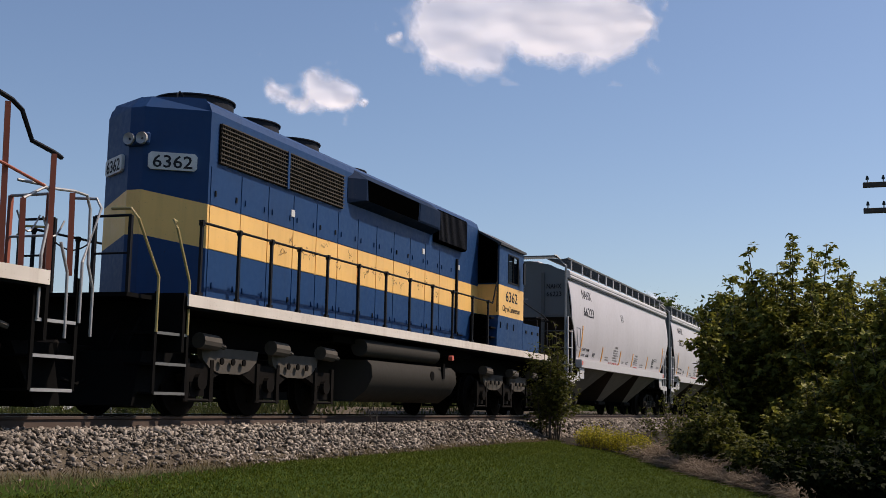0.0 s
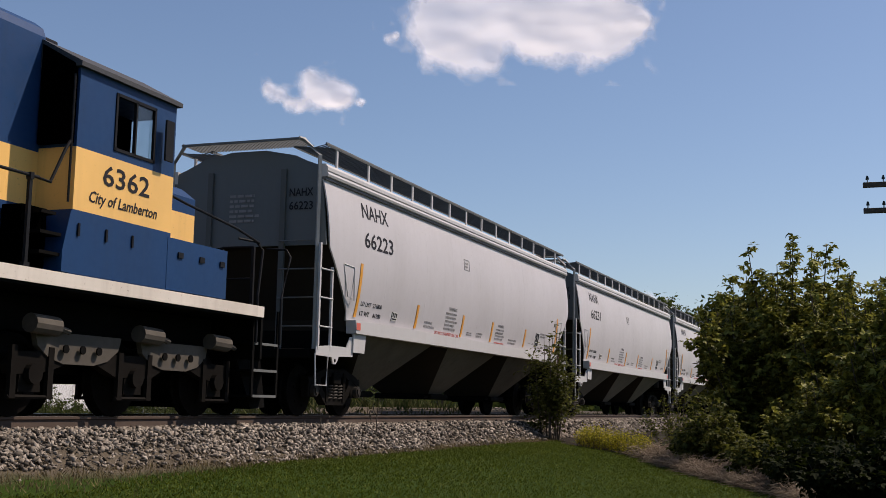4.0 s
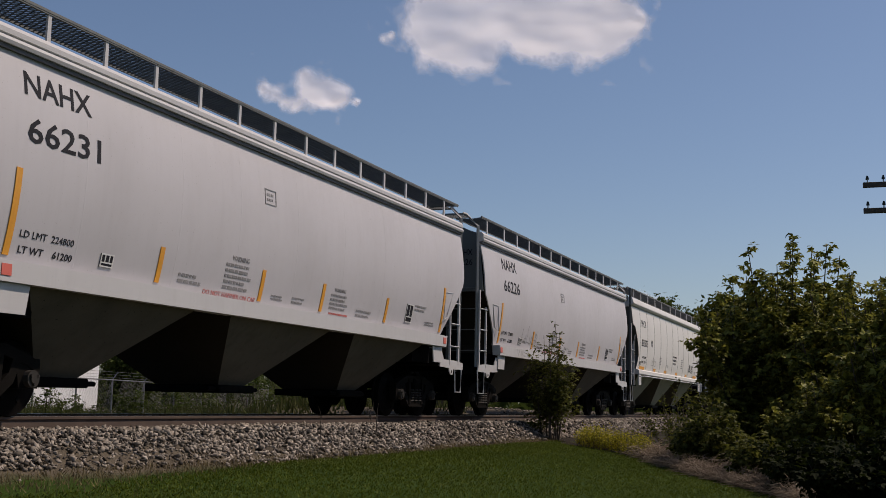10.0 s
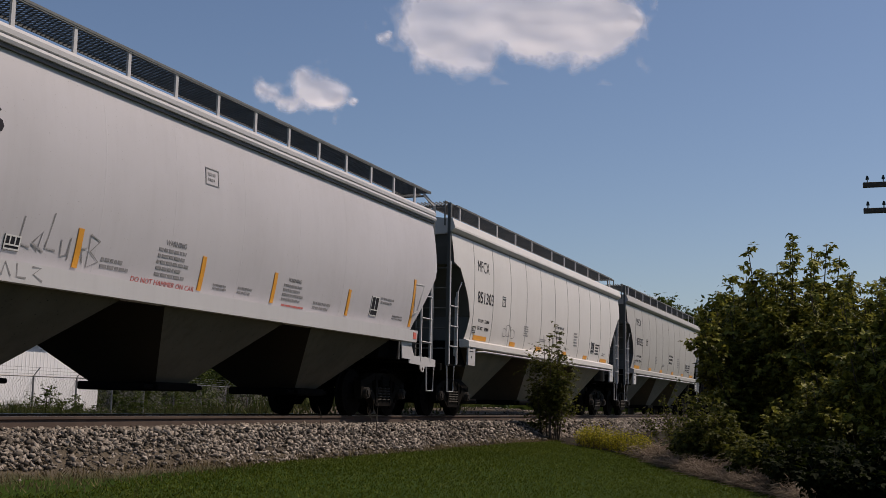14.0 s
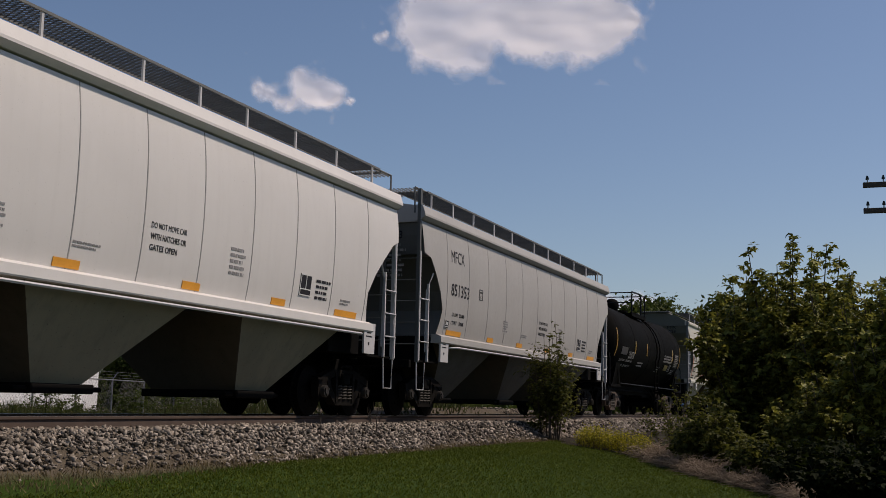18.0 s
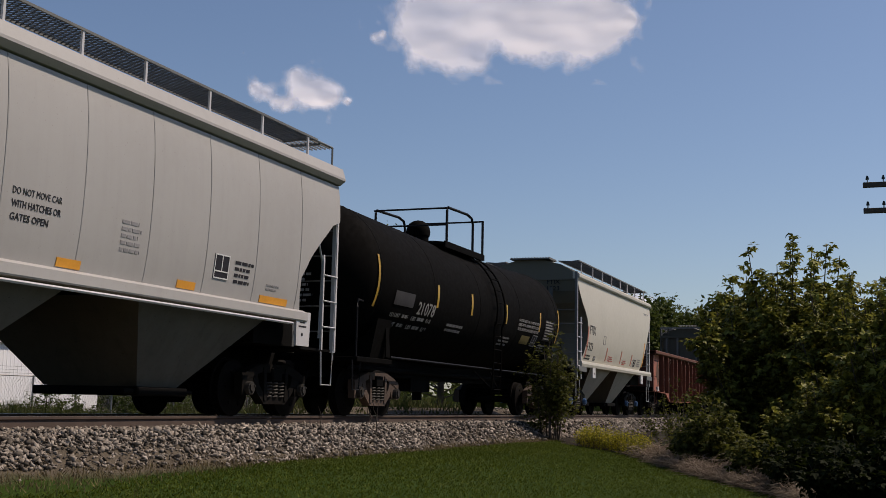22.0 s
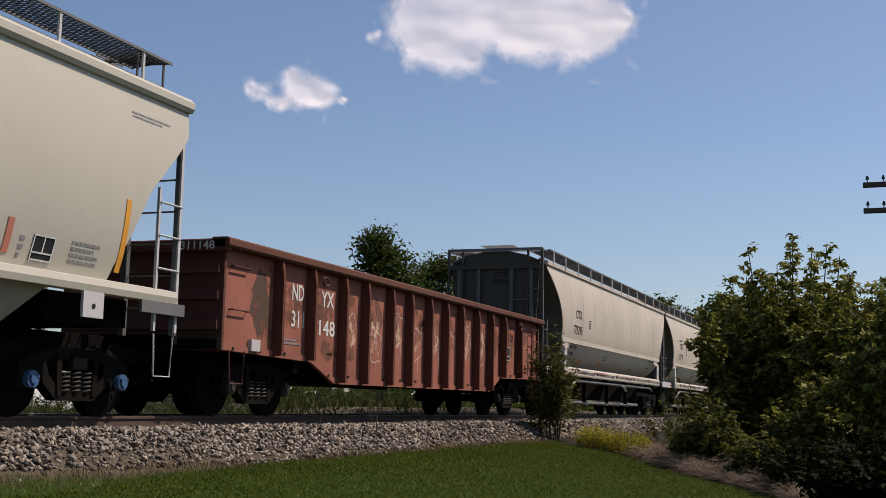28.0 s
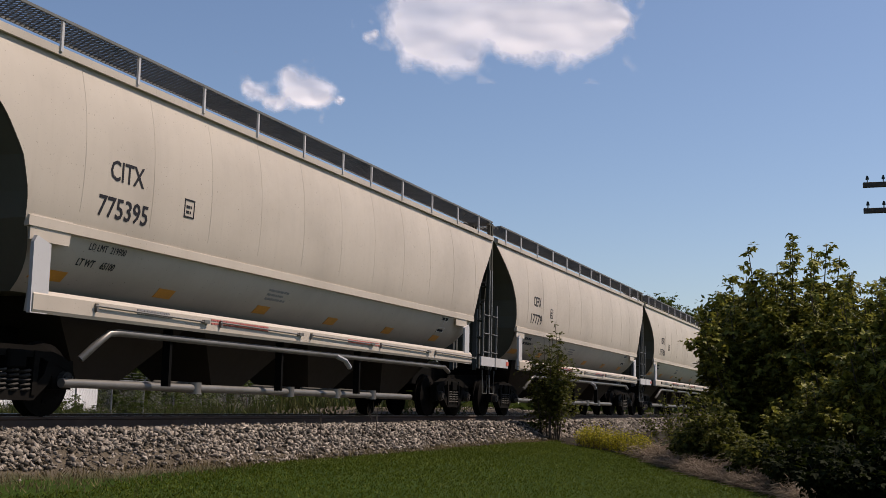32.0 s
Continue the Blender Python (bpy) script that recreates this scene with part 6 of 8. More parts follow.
    for s in (-1, 1):
        for i, x in enumerate(xs):
            for za, zb, mt in ((1.82, z1 - 0.01, blue), (z1 + 0.01, z2 - 0.01, M["gold"] if not lead else blue), (z2 + 0.01, 3.86, blue)):
                bm = bm_new()
                box(bm, x + 0.012, x + 0.878, s * (hw + 0.004) - 0.007, s * (hw + 0.004) + 0.007, za, zb)
                dr = part("hood_door", bm, mt, car)
                if za < 2 or za > 3:
                    for q in (0.12, 0.75):
                        bm = bm_new()
                        box(bm, x + q, x + q + 0.035, s * (hw + 0.018) - 0.012, s * (hw + 0.018) + 0.012, za + 0.14, za + 0.23)
                        part("latch", bm, mt if (i * 7 + int(za * 10)) % 4 else M["black"], dr)
    # cab
    ch, ca, cb = 1.53, 13.7, 15.8
    for za, zb, mt, nm in ((1.70, 2.52, blue, "cab_wall"), (2.52, 3.30, M["gold"] if not lead else blue, "stripe"), (3.30, 3.42, blue, "cab_wall"), (4.14, 4.32, blue, "cab_wall")):
        bm = bm_new()
        slab_yz(bm, [(-ch, za), (ch, za), (ch, zb), (-ch, zb)], ca, cb)
        part(nm, bm, mt, car)
    for y in (-ch, ch):
        o = 0.04 if y < 0 else -0.04
        for a, b in ((ca, 14.45), (15.3, cb)):
            bm = bm_new()
            box(bm, a, b, min(y, y + o), max(y, y + o), 3.42, 4.14)
            part("cab_pillar", bm, blue, car)
    for x in (ca, cb):
        q = 0.04 if x == ca else -0.04
        for a, b in ((-ch + 0.05, -1.25), (-0.55, 0.55), (1.25, ch - 0.05)):
            bm = bm_new()
            box(bm, min(x, x + q), max(x, x + q), a, b, 3.42, 4.14)
            part("cab_pillar", bm, blue, car)
    for s in (-1, 1):
        bm = bm_new()
        for a, b, c, d in ((14.45, 15.3, 3.40, 3.44), (14.45, 15.3, 4.12, 4.16), (14.43, 14.47, 3.40, 4.16), (15.28, 15.32, 3.40, 4.16), (14.86, 14.89, 3.42, 4.14)):
            slab_xz(bm, [(a, c), (b, c), (b, d), (a, d)], s * (ch - 0.03), s * (ch + 0.015))
        wf = part("window_frame", bm, M["black"], car)
        bm = bm_new()
        slab_xz(bm, [(14.89, 3.44), (15.28, 3.44), (15.28, 4.12), (14.89, 4.12)], s * (ch - 0.02), s * (ch - 0.012))
        pane = part("pane", bm, M["glass"], wf)
        bm = bm_new()
        slab_xz(bm, [(15.40, 3.46), (15.58, 3.46), (15.58, 4.02), (15.40, 4.02)], s * (ch + 0.1), s * (ch + 0.13))
        part("mirror", bm, M["black"], wf, "small dark wind deflector")
    for x in (ca + 0.02, cb - 0.02):
        for y in (-0.9, 0.9):
            bm = bm_new()
            box(bm, x - 0.006, x + 0.006, y - 0.36, y + 0.36, 3.42, 4.14)
            part("pane", bm, M["glass"], car)
    bm = bm_new()
    slab_yz(bm, [(-ch - 0.06, 4.30), (ch + 0.06, 4.30), (ch + 0.06, 4.36), (0.9, 4.72), (0.5, 4.80), (-0.5, 4.80), (-0.9, 4.72), (-ch - 0.06, 4.36)], ca - 0.06, cb + 0.06)
    part("cab_roof", bm, M["cab_roof"], car, "dull grey sloped cab roof")
    bm = bm_new()
    box(bm, 14.0, 14.5, -0.5, 0.1, 4.80, 4.95, 0.02)
    disc_z(bm, 15.0, 0.3, 4.80, 5.02, 0.05, 8)
    part("roof_fitting", bm, M["loco_roof"], car)
    # block added behind the panes, painted black for the dim interior
    bm = bm_new()
    box(bm, ca + 0.25, cb - 0.15, -0.9, 1.1, 3.30, 4.12)
    part("cab_interior", bm, M["void"], car, "black block for the unlit cab interior")
    for s in (-1, 1):
        # one black panel up to the gable for the rear wall's shade and window
        bm = bm_new()
        ya, yb = sorted((s * 0.99, s * 1.49))
        slab_yz(bm, [(s * 0.99, 3.34), (s * 1.49, 3.34), (s * 1.49, 4.34), (s * 0.99, 4.62)], ca - 0.075, ca - 0.004)
        part("rear_window", bm, M["void"], car, "black panel for the shaded cab rear and open window")
        for k in range(3):
            bm = bm_new()
            ya, yb = sorted((s * 1.5, s * 0.98))
            box(bm, 13.18, 13.68 - 0.12 * k, ya, yb, 1.92 + 0.24 * k, 1.96 + 0.24 * k)
            part("cab_step", bm, M["under"], car)
        # solid black block in place of the shaded step well
        bm = bm_new()
        ya, yb = sorted((s * 1.28, s * 0.985))
        box(bm, 13.1, 13.54, ya, yb, 1.74, 2.5)
        part("step_recess", bm, M["void"], car, "black block for the shade behind the cab steps")
    # side cabinets beside cab and nose
    for s in (-1, 1):
        for a, b in ((13.55, 15.72), (15.74, 17.3)):
            bm = bm_new()
            top = 2.50 if a < 15 else 2.46
            slab_xz(bm, [(a, 1.74), (b, 1.74), (b, top), (a + 0.12, top), (a, top - 0.5)] if a < 15 else [(a, 1.74), (b, 1.74), (b, top), (a, top)], s * 1.535, s * 0.8)
            cbn = part("side_cabinet", bm, blue, car)
            for q in range(3):
                bm = bm_new()
                x = a + 0.25 + q * 0.55
                box(bm, x, x + 0.12 if a > 15 else x + 0.035, s * 1.548 - 0.008, s * 1.548 + 0.008, 2.2, 2.28 if a > 15 else 2.36)
                part("latch", bm, M["black"], cbn)
    bm = bm_new()
    slab_yz(bm, [(-0.8, 1.7), (0.8, 1.7), (0.8, 2.52), (-0.8, 2.52)], cb, 17.5)
    part("short_hood", bm, blue, car)
    bm = bm_new()
    slab_yz(bm, [(-0.8, 2.52), (0.8, 2.52), (0.8, 3.05), (-0.8, 3.05)], cb, 17.5)
    part("stripe", bm, M["gold"] if not lead else blue, car)
    bm = bm_new()
    slab_yz(bm, [(-0.8, 3.05), (0.8, 3.05), (0.8, 3.3), (0.55, 3.48), (-0.55, 3.48), (-0.8, 3.3)], cb, 17.5)
    part("short_hood", bm, blue, car)
    if not lead:
        lettering(car, "6362", 14.25, 2.92, 0.27, -ch - 0.004, M["ink"], 1.0)
        lettering(car, "City of Lamberton", 14.0, 2.66, 0.15, -ch - 0.004, M["ink"], 1.45, name="name_lettering", slant=0.25)
        for x, z in ((9.85, 3.6), (12.15, 3.5), (3.65, 3.48)):
            plate(car, x, x + 0.13, z, z + 0.12, -hw - 0.016, M["white_ink"], "notice", "small white and red notice")
        rw = random.Random(22)
        for k in range(16):
            bm = bm_new()
            x, z = 3.2 + k * 0.5 + rw.uniform(-0.15, 0.15), rw.uniform(2.75, 3.15)
            for _ in range(5):
                a_, l_ = rw.uniform(0, 6.28), rw.uniform(0.02, 0.09)
                px_, pz_ = x + rw.uniform(-0.13, 0.13), z + rw.uniform(-0.08, 0.08)
                ribbon(bm, [(px_, -hw - 0.0145, pz_), (px_ + l_ * math.cos(a_), -hw - 0.0145, pz_ + l_ * math.sin(a_)), (px_ + l_ * 1.4 * math.cos(a_ + 0.7), -hw - 0.0145, pz_ + l_ * 1.4 * math.sin(a_ + 0.7))], rw.uniform(0.004, 0.011))
            part("ghost_lettering", bm, M["worn"], car, "worn traces of painted-out lettering")
    bm = bm_new()       # electrical cabinet behind the cab
    box(bm, 12.05, 12.12, -hw - 0.05, -hw + 0.02, 1.95, 3.75)
    tube(bm, [(12.2, -hw - 0.02, 2.0), (12.2, -hw - 0.04, 1.93), (12.5, -hw - 0.04, 1.93)], 0.015, 6)
    part("conduit", bm, M["black"], car)
    # stairwells, railings
    posts = [0.0, 1.06, 2.07, 3.03, 4.1, 5.4, 6.68, 7.91, 9.19, 10.45, 11.8, 12.95]
    rm = M["black"] if not lead else M["rail_orange"]
    for y in (-1.5, 1.5):
        handrail(car, posts, 1.62, 2.80, y, rm, rm, -0.05, 13.1)
        bm = bm_new()
        tube(bm, [(15.82, y, 3.05), (16.2, y, 3.0), (17.6, y, 2.85), (18.3, y, 2.72)], 0.02, 8)
        tube(bm, [(13.0, y, 2.80), (13.3, y, 2.78), (13.55, y, 3.25), (13.62, y, 3.35)], 0.02, 8)
        tube(bm, [(13.64, y, 2.6), (13.64, y, 4.2)], 0.016, 6)
        part("cab_grab_rail", bm, rm, car)
    for x0, s in ((-0.32, -1), (18.45, 1)):
        ye = M["silver"] if lead else M["rail_yellow"] if s < 0 else M["black"]
        bm = bm_new()
        box(bm, min(x0, x0 + s * 0.06), max(x0, x0 + s * 0.06), -1.5, 1.5, 0.9, 1.74)
        part("end_sheet", bm, M["under"], car)
        bm = bm_new()
        box(bm, min(x0, x0 + s * 0.7), max(x0, x0 + s * 0.7), -1.0, 1.0, 1.64, 1.7)
        part("end_platform", bm, M["under"], car)
        bm = bm_new()
        slab_xz(bm, [(x0 - s * 0.2, 0.9), (x0 + s * 0.55, 0.9), (x0 + s * 0.75, 0.15), (x0 + s * 0.3, 0.12)], -1.2, 1.2)
        part("pilot", bm, M["under"], car)
        coupler(car, x0 + s * 0.2, s)
        for y in (-1.45, 1.45):
            i = 1 if y < 0 else -1
            for z in (0.34, 0.74, 1.16):
                bm = bm_new()
                box(bm, min(x0 - s * 0.12, x0 + s * 0.62), max(x0 - s * 0.12, x0 + s * 0.62), min(y, y + i * 0.5), max(y, y + i * 0.5), z - 0.03, z)
                st = part("step", bm, M["under"], car)
                bm = bm_new()
                box(bm, min(x0 - s * 0.12, x0 + s * 0.62), max(x0 - s * 0.12, x0 + s * 0.62), min(y, y - i * 0.02), max(y, y - i * 0.02), z - 0.035, z + 0.005)
                part("tread_edge", bm, ye if lead else M["mesh_metal"], st, "worn tread edge")
            for q in (-0.14, 0.64):
                bm = bm_new()
                box(bm, x0 + s * q - 0.03, x0 + s * q + 0.03, y - 0.015, y + 0.015, 0.32, 1.7)
                part("side_plate", bm, M["under"], st)
            for q, up in ((-0.1, 0.0), (0.66, 0.0)):
                bm = bm_new()
                xq = x0 + s * q
                tube(bm, [(xq, y - i * 0.03, 1.15), (xq + s * 0.0, y - i * 0.03, 1.9), (xq + s * (0.25 if q < 0 else 0.42), y + i * 0.05, 2.65), (xq + s * (0.2 if q < 0 else 0.45), y + i * 0.15, 2.78), (xq - s * (0.1 if q < 0 else -0.4), y + i * (0.3 if q < 0 else 0.5), 2.8)], 0.02, 8)
                part("grab_rail", bm, ye, car)
        for y in (-0.95, -0.35, 0.35, 0.95):
            bm = bm_new()
            box(bm, x0 + s * 0.62 - 0.025, x0 + s * 0.62 + 0.025, y - 0.025, y + 0.025, 1.68, 2.78)
            er = part("end_stanchion", bm, rm, car)
        bm = bm_new()
        for a, b in ((-0.95, -0.35), (0.35, 0.95)):
            tube(bm, [(x0 + s * 0.62, a, 2.78), (x0 + s * 0.62, b, 2.78)], 0.02, 8)
            tube(bm, [(x0 + s * 0.62, a, 2.25), (x0 + s * 0.62, b, 2.25)], 0.016, 8)
        tube(bm, [(x0 + s * 0.62, -0.35 + 0.07 * k, 2.45 - 0.14 * math.sin(math.pi * k / 10)) for k in range(11)], 0.012, 5)
        part("end_rail", bm, rm if not lead else M["silver"], er)
        bm = bm_new()
        for k, y in enumerate((-0.8, -0.5, 0.5, 0.8)):
            tube(bm, [(x0 + s * 0.06, y, 1.4), (x0 + s * 0.3, y, 1.05), (x0 + s * 0.5, y * 0.9, 0.55), (x0 + s * 0.55, y * 0.9, 0.4)], 0.025, 6)
        part("air_hose", bm, M["under"] if not lead else M["silver"], car)
    if lead:
        for pts, mt in (([(17.72, -1.45, 1.72), (17.66, -1.45, 3.58)], "post"), ([(18.52, -1.45, 1.72), (18.5, -1.45, 3.14)], "post"), ([(18.08, -1.42, 1.72), (18.05, -1.42, 2.53)], "post"), ([(18.95, -1.42, 1.72), (18.92, -1.42, 2.74)], "post")):
            bm = bm_new()
            tube(bm, pts, 0.045, 4)
            part("railing_post", bm, M["rail_orange"], car, "orange-red angle-iron railing post")
        bm = bm_new()
        tube(bm, [(17.5, -1.45, 3.66), (17.72, -1.45, 3.62), (17.9, -1.45, 3.54), (18.1, -1.45, 3.22), (18.5, -1.45, 3.16), (18.7, -1.40, 3.14)], 0.03, 6)
        part("top_rail", bm, M["black"], car)
        bm = bm_new()
        tube(bm, [(18.05, -1.42, 2.53), (18.4, -1.42, 2.72), (18.95, -1.42, 2.77), (19.2, -1.42, 2.76), (19.28, -1.42, 2.6), (19.3, -1.42, 1.9), (19.42, -1.42, 1.6), (19.42, -1.42, 1.0)], 0.019, 8)
        part("grab_rail", bm, M["silver"], car)
        bm = bm_new()
        tube(bm, [(18.7, -1.47, 2.1), (18.85, -1.47, 1.75), (18.87, -1.47, 0.95)], 0.019, 8)
        part("grab_rail", bm, M["silver"], car)
        for k in range(2):
            bm = bm_new()
            tube(bm, [(18.1 + k * 0.45, -1.3, 2.4 - 0.15 * math.sin(math.pi * i / 8)) if i == 0 else (18.1 + k * 0.45 + i * 0.05, -1.3, 2.4 - 0.22 * math.sin(math.pi * i / 8)) for i in range(9)], 0.012, 5)
            part("safety_chain", bm, M["silver"], car)
    # tanks and running gear
    bm = bm_new()
    pr = [(-1.35, 1.08), (-1.45, 0.98), (-1.48, 0.75), (-1.35, 0.5), (-1.05, 0.28), (1.05, 0.28), (1.35, 0.5), (1.48, 0.75), (1.45, 0.98), (1.35, 1.08)]
    slab_yz(bm, pr, 6.2, 10.85)
    ft = part("fuel_tank", bm, M["tank_grey"], car, "dusty grey fuel tank", True)
    bm = bm_new()
    disc_y(bm, 9.35, 0.86, -1.485, -1.45, 0.1, 16)
    box(bm, 9.95, 10.05, -1.5, -1.44, 0.82, 1.15)
    part("filler_cap", bm, M["under"], ft)
    for y in (-1.3, 1.3):
        bm = bm_new()
        tube(bm, [(5.95, y, 1.3), (9.8, y, 1.3)], 0.17, 16)
        part("air_reservoir", bm, M["tank_grey"], car, "long grey air reservoir", True)
    bm = bm_new()
    disc_y(bm, 10.55, 1.3, -1.5, -1.4, 0.06, 10)
    part("cut_off_button", bm, M["red"], car)
    loco_truck(car, 2.75, -1)
    loco_truck(car, 15.7, 1)
    return car


# black that stands for unlit depth in the locomotive's openings and recesses
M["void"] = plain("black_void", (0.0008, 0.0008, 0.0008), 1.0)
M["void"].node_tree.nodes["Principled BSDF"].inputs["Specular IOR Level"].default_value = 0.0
M["loco_dark"] = paint("sooty_dark_loco_paint", (0.03, 0.03, 0.033), 0.6)
M["loco_top"] = paint("sooty_blue_roof_paint", (0.010, 0.022, 0.050), 0.65)
M["cab_roof"] = paint("dull_grey_cab_roof_paint", (0.055, 0.058, 0.065), 0.7)
M["loco_gear"] = plain("dusty_grey_running_gear", (0.082, 0.070, 0.056), 0.8, 0, 0.45, 7)
M["grille"] = plain("rusty_tan_grille", (0.075, 0.060, 0.043), 0.75, 0.1, 0.4, 10)
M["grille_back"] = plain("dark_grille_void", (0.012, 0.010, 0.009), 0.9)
M["sill_white"] = paint("weathered_white_sill_paint", (0.72, 0.66, 0.58), 0.6, (0.16, 0.09, 0.05), 1.0, 0.9)
M["worn"] = plain("worn_paint_trace", (0.30, 0.17, 0.06), 0.7, 0, 0.5, 30, 0)
glass, gn, gl, gb = nodes_of("cab_glass")
gb.inputs["Base Color"].default_value, gb.inputs["Roughness"].default_value = (0.75, 0.8, 0.8, 1), 0.03
gb.inputs["Transmission Weight"].default_value, gb.inputs["IOR"].default_value = 1.0, 1.45
M["glass"] = glass
enlist(loco(False), 14.63)
enlist(loco(True), -7.1)


# ---------- ground, track and ballast ----------
def smooth(a, b, x):
    u = min(max((x - a) / (b - a), 0.0), 1.0)
    return u * u * (3 - 2 * u)


TOE = -0.60


def toe_y(x):
    return 8.45 + 0.12 * math.sin(x * 0.55) + 0.08 * math.sin(x * 1.7 + 1) - 0.45 * smooth(17, 11, x)


def ground_z(x, y):
    """Height of the land: lawn falling to the camera, the railway bank, the field behind."""
    shoulder = TRACK_Y - 1.72
    lawn = TOE - 0.75 * smooth(8.3, 0.0, y) - 0.25 * smooth(0, -12, y)
    lawn -= 0.06 * math.sin(x * 0.21 + 0.6) * smooth(8.4, 6.5, y)
    far = TOE - 0.25 * smooth(15, 24, y) + 0.75 * smooth(26, 34, x) * smooth(70, 46, x) * smooth(13.4, 15.6, y) * smooth(21, 17, y)
    if y < TRACK_Y:
        t = smooth(toe_y(x) - 0.15, shoulder, y)
        z = lawn * (1 - t) + (-0.20) * t
    else:
        t = smooth(TRACK_Y + 1.75, TRACK_Y + 2.9, y)
        z = -0.20 * (1 - t) + far * t
    return z


def axis(stops):
    out = []
    for a, b, d in stops:
        n = max(1, round((b - a) / d))
        out += [a + (b - a) * k / n for k in range(n)]
    return out + [stops[-1][1]]


xs = axis([(-2500, -400, 300), (-400, -60, 60), (-60, 5, 5), (5, 50, 0.5), (50, 120, 3), (120, 400, 40), (400, 2500, 300)])
ys = axis([(-2500, -300, 300), (-300, -20, 35), (-20, 0, 1.5), (0, 7.6, 0.6), (7.6, 13.8, 0.2), (13.8, 24, 0.8), (24, 60, 6), (60, 400, 60), (400, 2500, 300)])
verts = [(x, y, ground_z(x, y)) for y in ys for x in xs]
nx_ = len(xs)
faces = [(j * nx_ + i, j * nx_ + i + 1, (j + 1) * nx_ + i + 1, (j + 1) * nx_ + i) for j in range(len(ys) - 1) for i in range(nx_ - 1)]
me = bpy.data.meshes.new("ground")
me.from_pydata(verts, [], faces)
me.polygons.foreach_set("use_smooth", [True] * len(faces))


def ground_mat():
    mat, n, l, b = nodes_of("lawn_and_ballast_bed")
    tc = n.new("ShaderNodeTexCoord")
    sep = n.new("ShaderNodeSeparateXYZ")
    l.new(tc.outputs["Object"], sep.inputs[0])
    co = tc.outputs["Object"]
    wob = noise_tex(n, l, co, 1.3, 4)
    ad = n.new("ShaderNodeMath"); ad.operation = "MULTIPLY_ADD"; ad.inputs[1].default_value = 0.7
    l.new(wob, ad.inputs[0]); l.new(sep.outputs[1], ad.inputs[2])
    stone_in = ramp(n, l, map_range(n, l, ad.outputs[0], 8.95, 9.3), 0.0, 1.0)
    stone_out = ramp(n, l, map_range(n, l, ad.outputs[0], 14.2, 13.4), 0.0, 1.0)
    m = n.new("ShaderNodeMath"); m.operation = "MULTIPLY"
    l.new(stone_in, m.inputs[0]); l.new(stone_out, m.inputs[1])
    grass = mix(n, l, noise_tex(n, l, co, 26, 5), (0.014, 0.030, 0.003), (0.034, 0.066, 0.006))
    grass = mix(n, l, ramp(n, l, noise_tex(n, l, co, 0.45, 4), 0.4, 0.72), grass, (0.030, 0.050, 0.006))
    # bed colour near black, imitating the shade in the gaps between stones
    stone = mix(n, l, noise_tex(n, l, co, 18, 5), (0.008, 0.0065, 0.0055), (0.042, 0.034, 0.028))
    soil_in = ramp(n, l, map_range(n, l, ad.outputs[0], 8.25, 8.5), 0.0, 1.0)
    soil = mix(n, l, noise_tex(n, l, co, 14, 6), (0.045, 0.036, 0.026), (0.150, 0.122, 0.090))
    grass = mix(n, l, soil_in, grass, soil)
    l.new(mix(n, l, m.outputs[0], grass, stone), b.inputs["Base Color"])
    b.inputs["Roughness"].default_value = 0.95
    b.inputs["Specular IOR Level"].default_value = 0.1
    bump_to(n, l, b, noise_tex(n, l, co, 30, 4), 0.7, 0.05)
    return mat


def map_range(n, l, v, a, b):
    mr = n.new("ShaderNodeMapRange")
    mr.inputs[1].default_value, mr.inputs[2].default_value = a, b
    l.new(v, mr.inputs[0])
    return mr.outputs[0]


me.materials.append(ground_mat())
tagged(new("ground", me), "mown green lawn rising to a railway bank", "ground", kind="structure")

# rails
RAIL = [(-0.075, -0.172), (0.075, -0.172), (0.075, -0.155), (0.018, -0.135), (0.012, -0.05), (0.037, -0.035), (0.037, -0.005), (0.030, 0.0), (-0.030, 0.0), (-0.037, -0.005), (-0.037, -0.035), (-0.012, -0.05), (-0.018, -0.135), (-0.075, -0.155)]
for s in (-1, 1):
    bm = bm_new()
    slab_yz(bm, [(y, z) for y, z in RAIL], -400, 900)
    rl = part("rail", bm, M["rail"], None)
    rl.matrix_basis = pose(0, TRACK_Y + s * 0.755, 0)
    tagged(rl, "rusty steel running rail with a polished head", "rail", "rails", "structure")
    bm = bm_new()
    box(bm, -400, 900, -0.027, 0.027, 0.0015, 0.004)
    part("rail_head", bm, M["rail_top"], rl, "shiny worn rail top")
tie_me = None
for k in range(110):
    x = 6 + k * 0.53
    if tie_me is None:
        bm = bm_new()
        box(bm, -0.115, 0.115, -1.3, 1.3, -0.30, -0.176, 0.012)
        tie_me = mesh_of("sleeper", bm, plain("weathered_timber_sleeper", (0.10, 0.082, 0.068), 0.9, 0, 0.4, 9, 0.5, 0.02))
        bm = bm_new()
        box(bm, -0.09, 0.09, -0.87, -0.64, -0.1745, -0.166)
        box(bm, -0.03, 0.03, -0.86, -0.835, -0.166, -0.15)
        fast_me = mesh_of("tie_plate", bm, M["rail"])
    tie = share("sleeper", tie_me, None, pose(x, TRACK_Y, 0))
    tagged(tie, "weathered timber sleeper bedded in ballast", "sleeper", "sleepers under the rails")
    share("tie_plate", fast_me, tie)


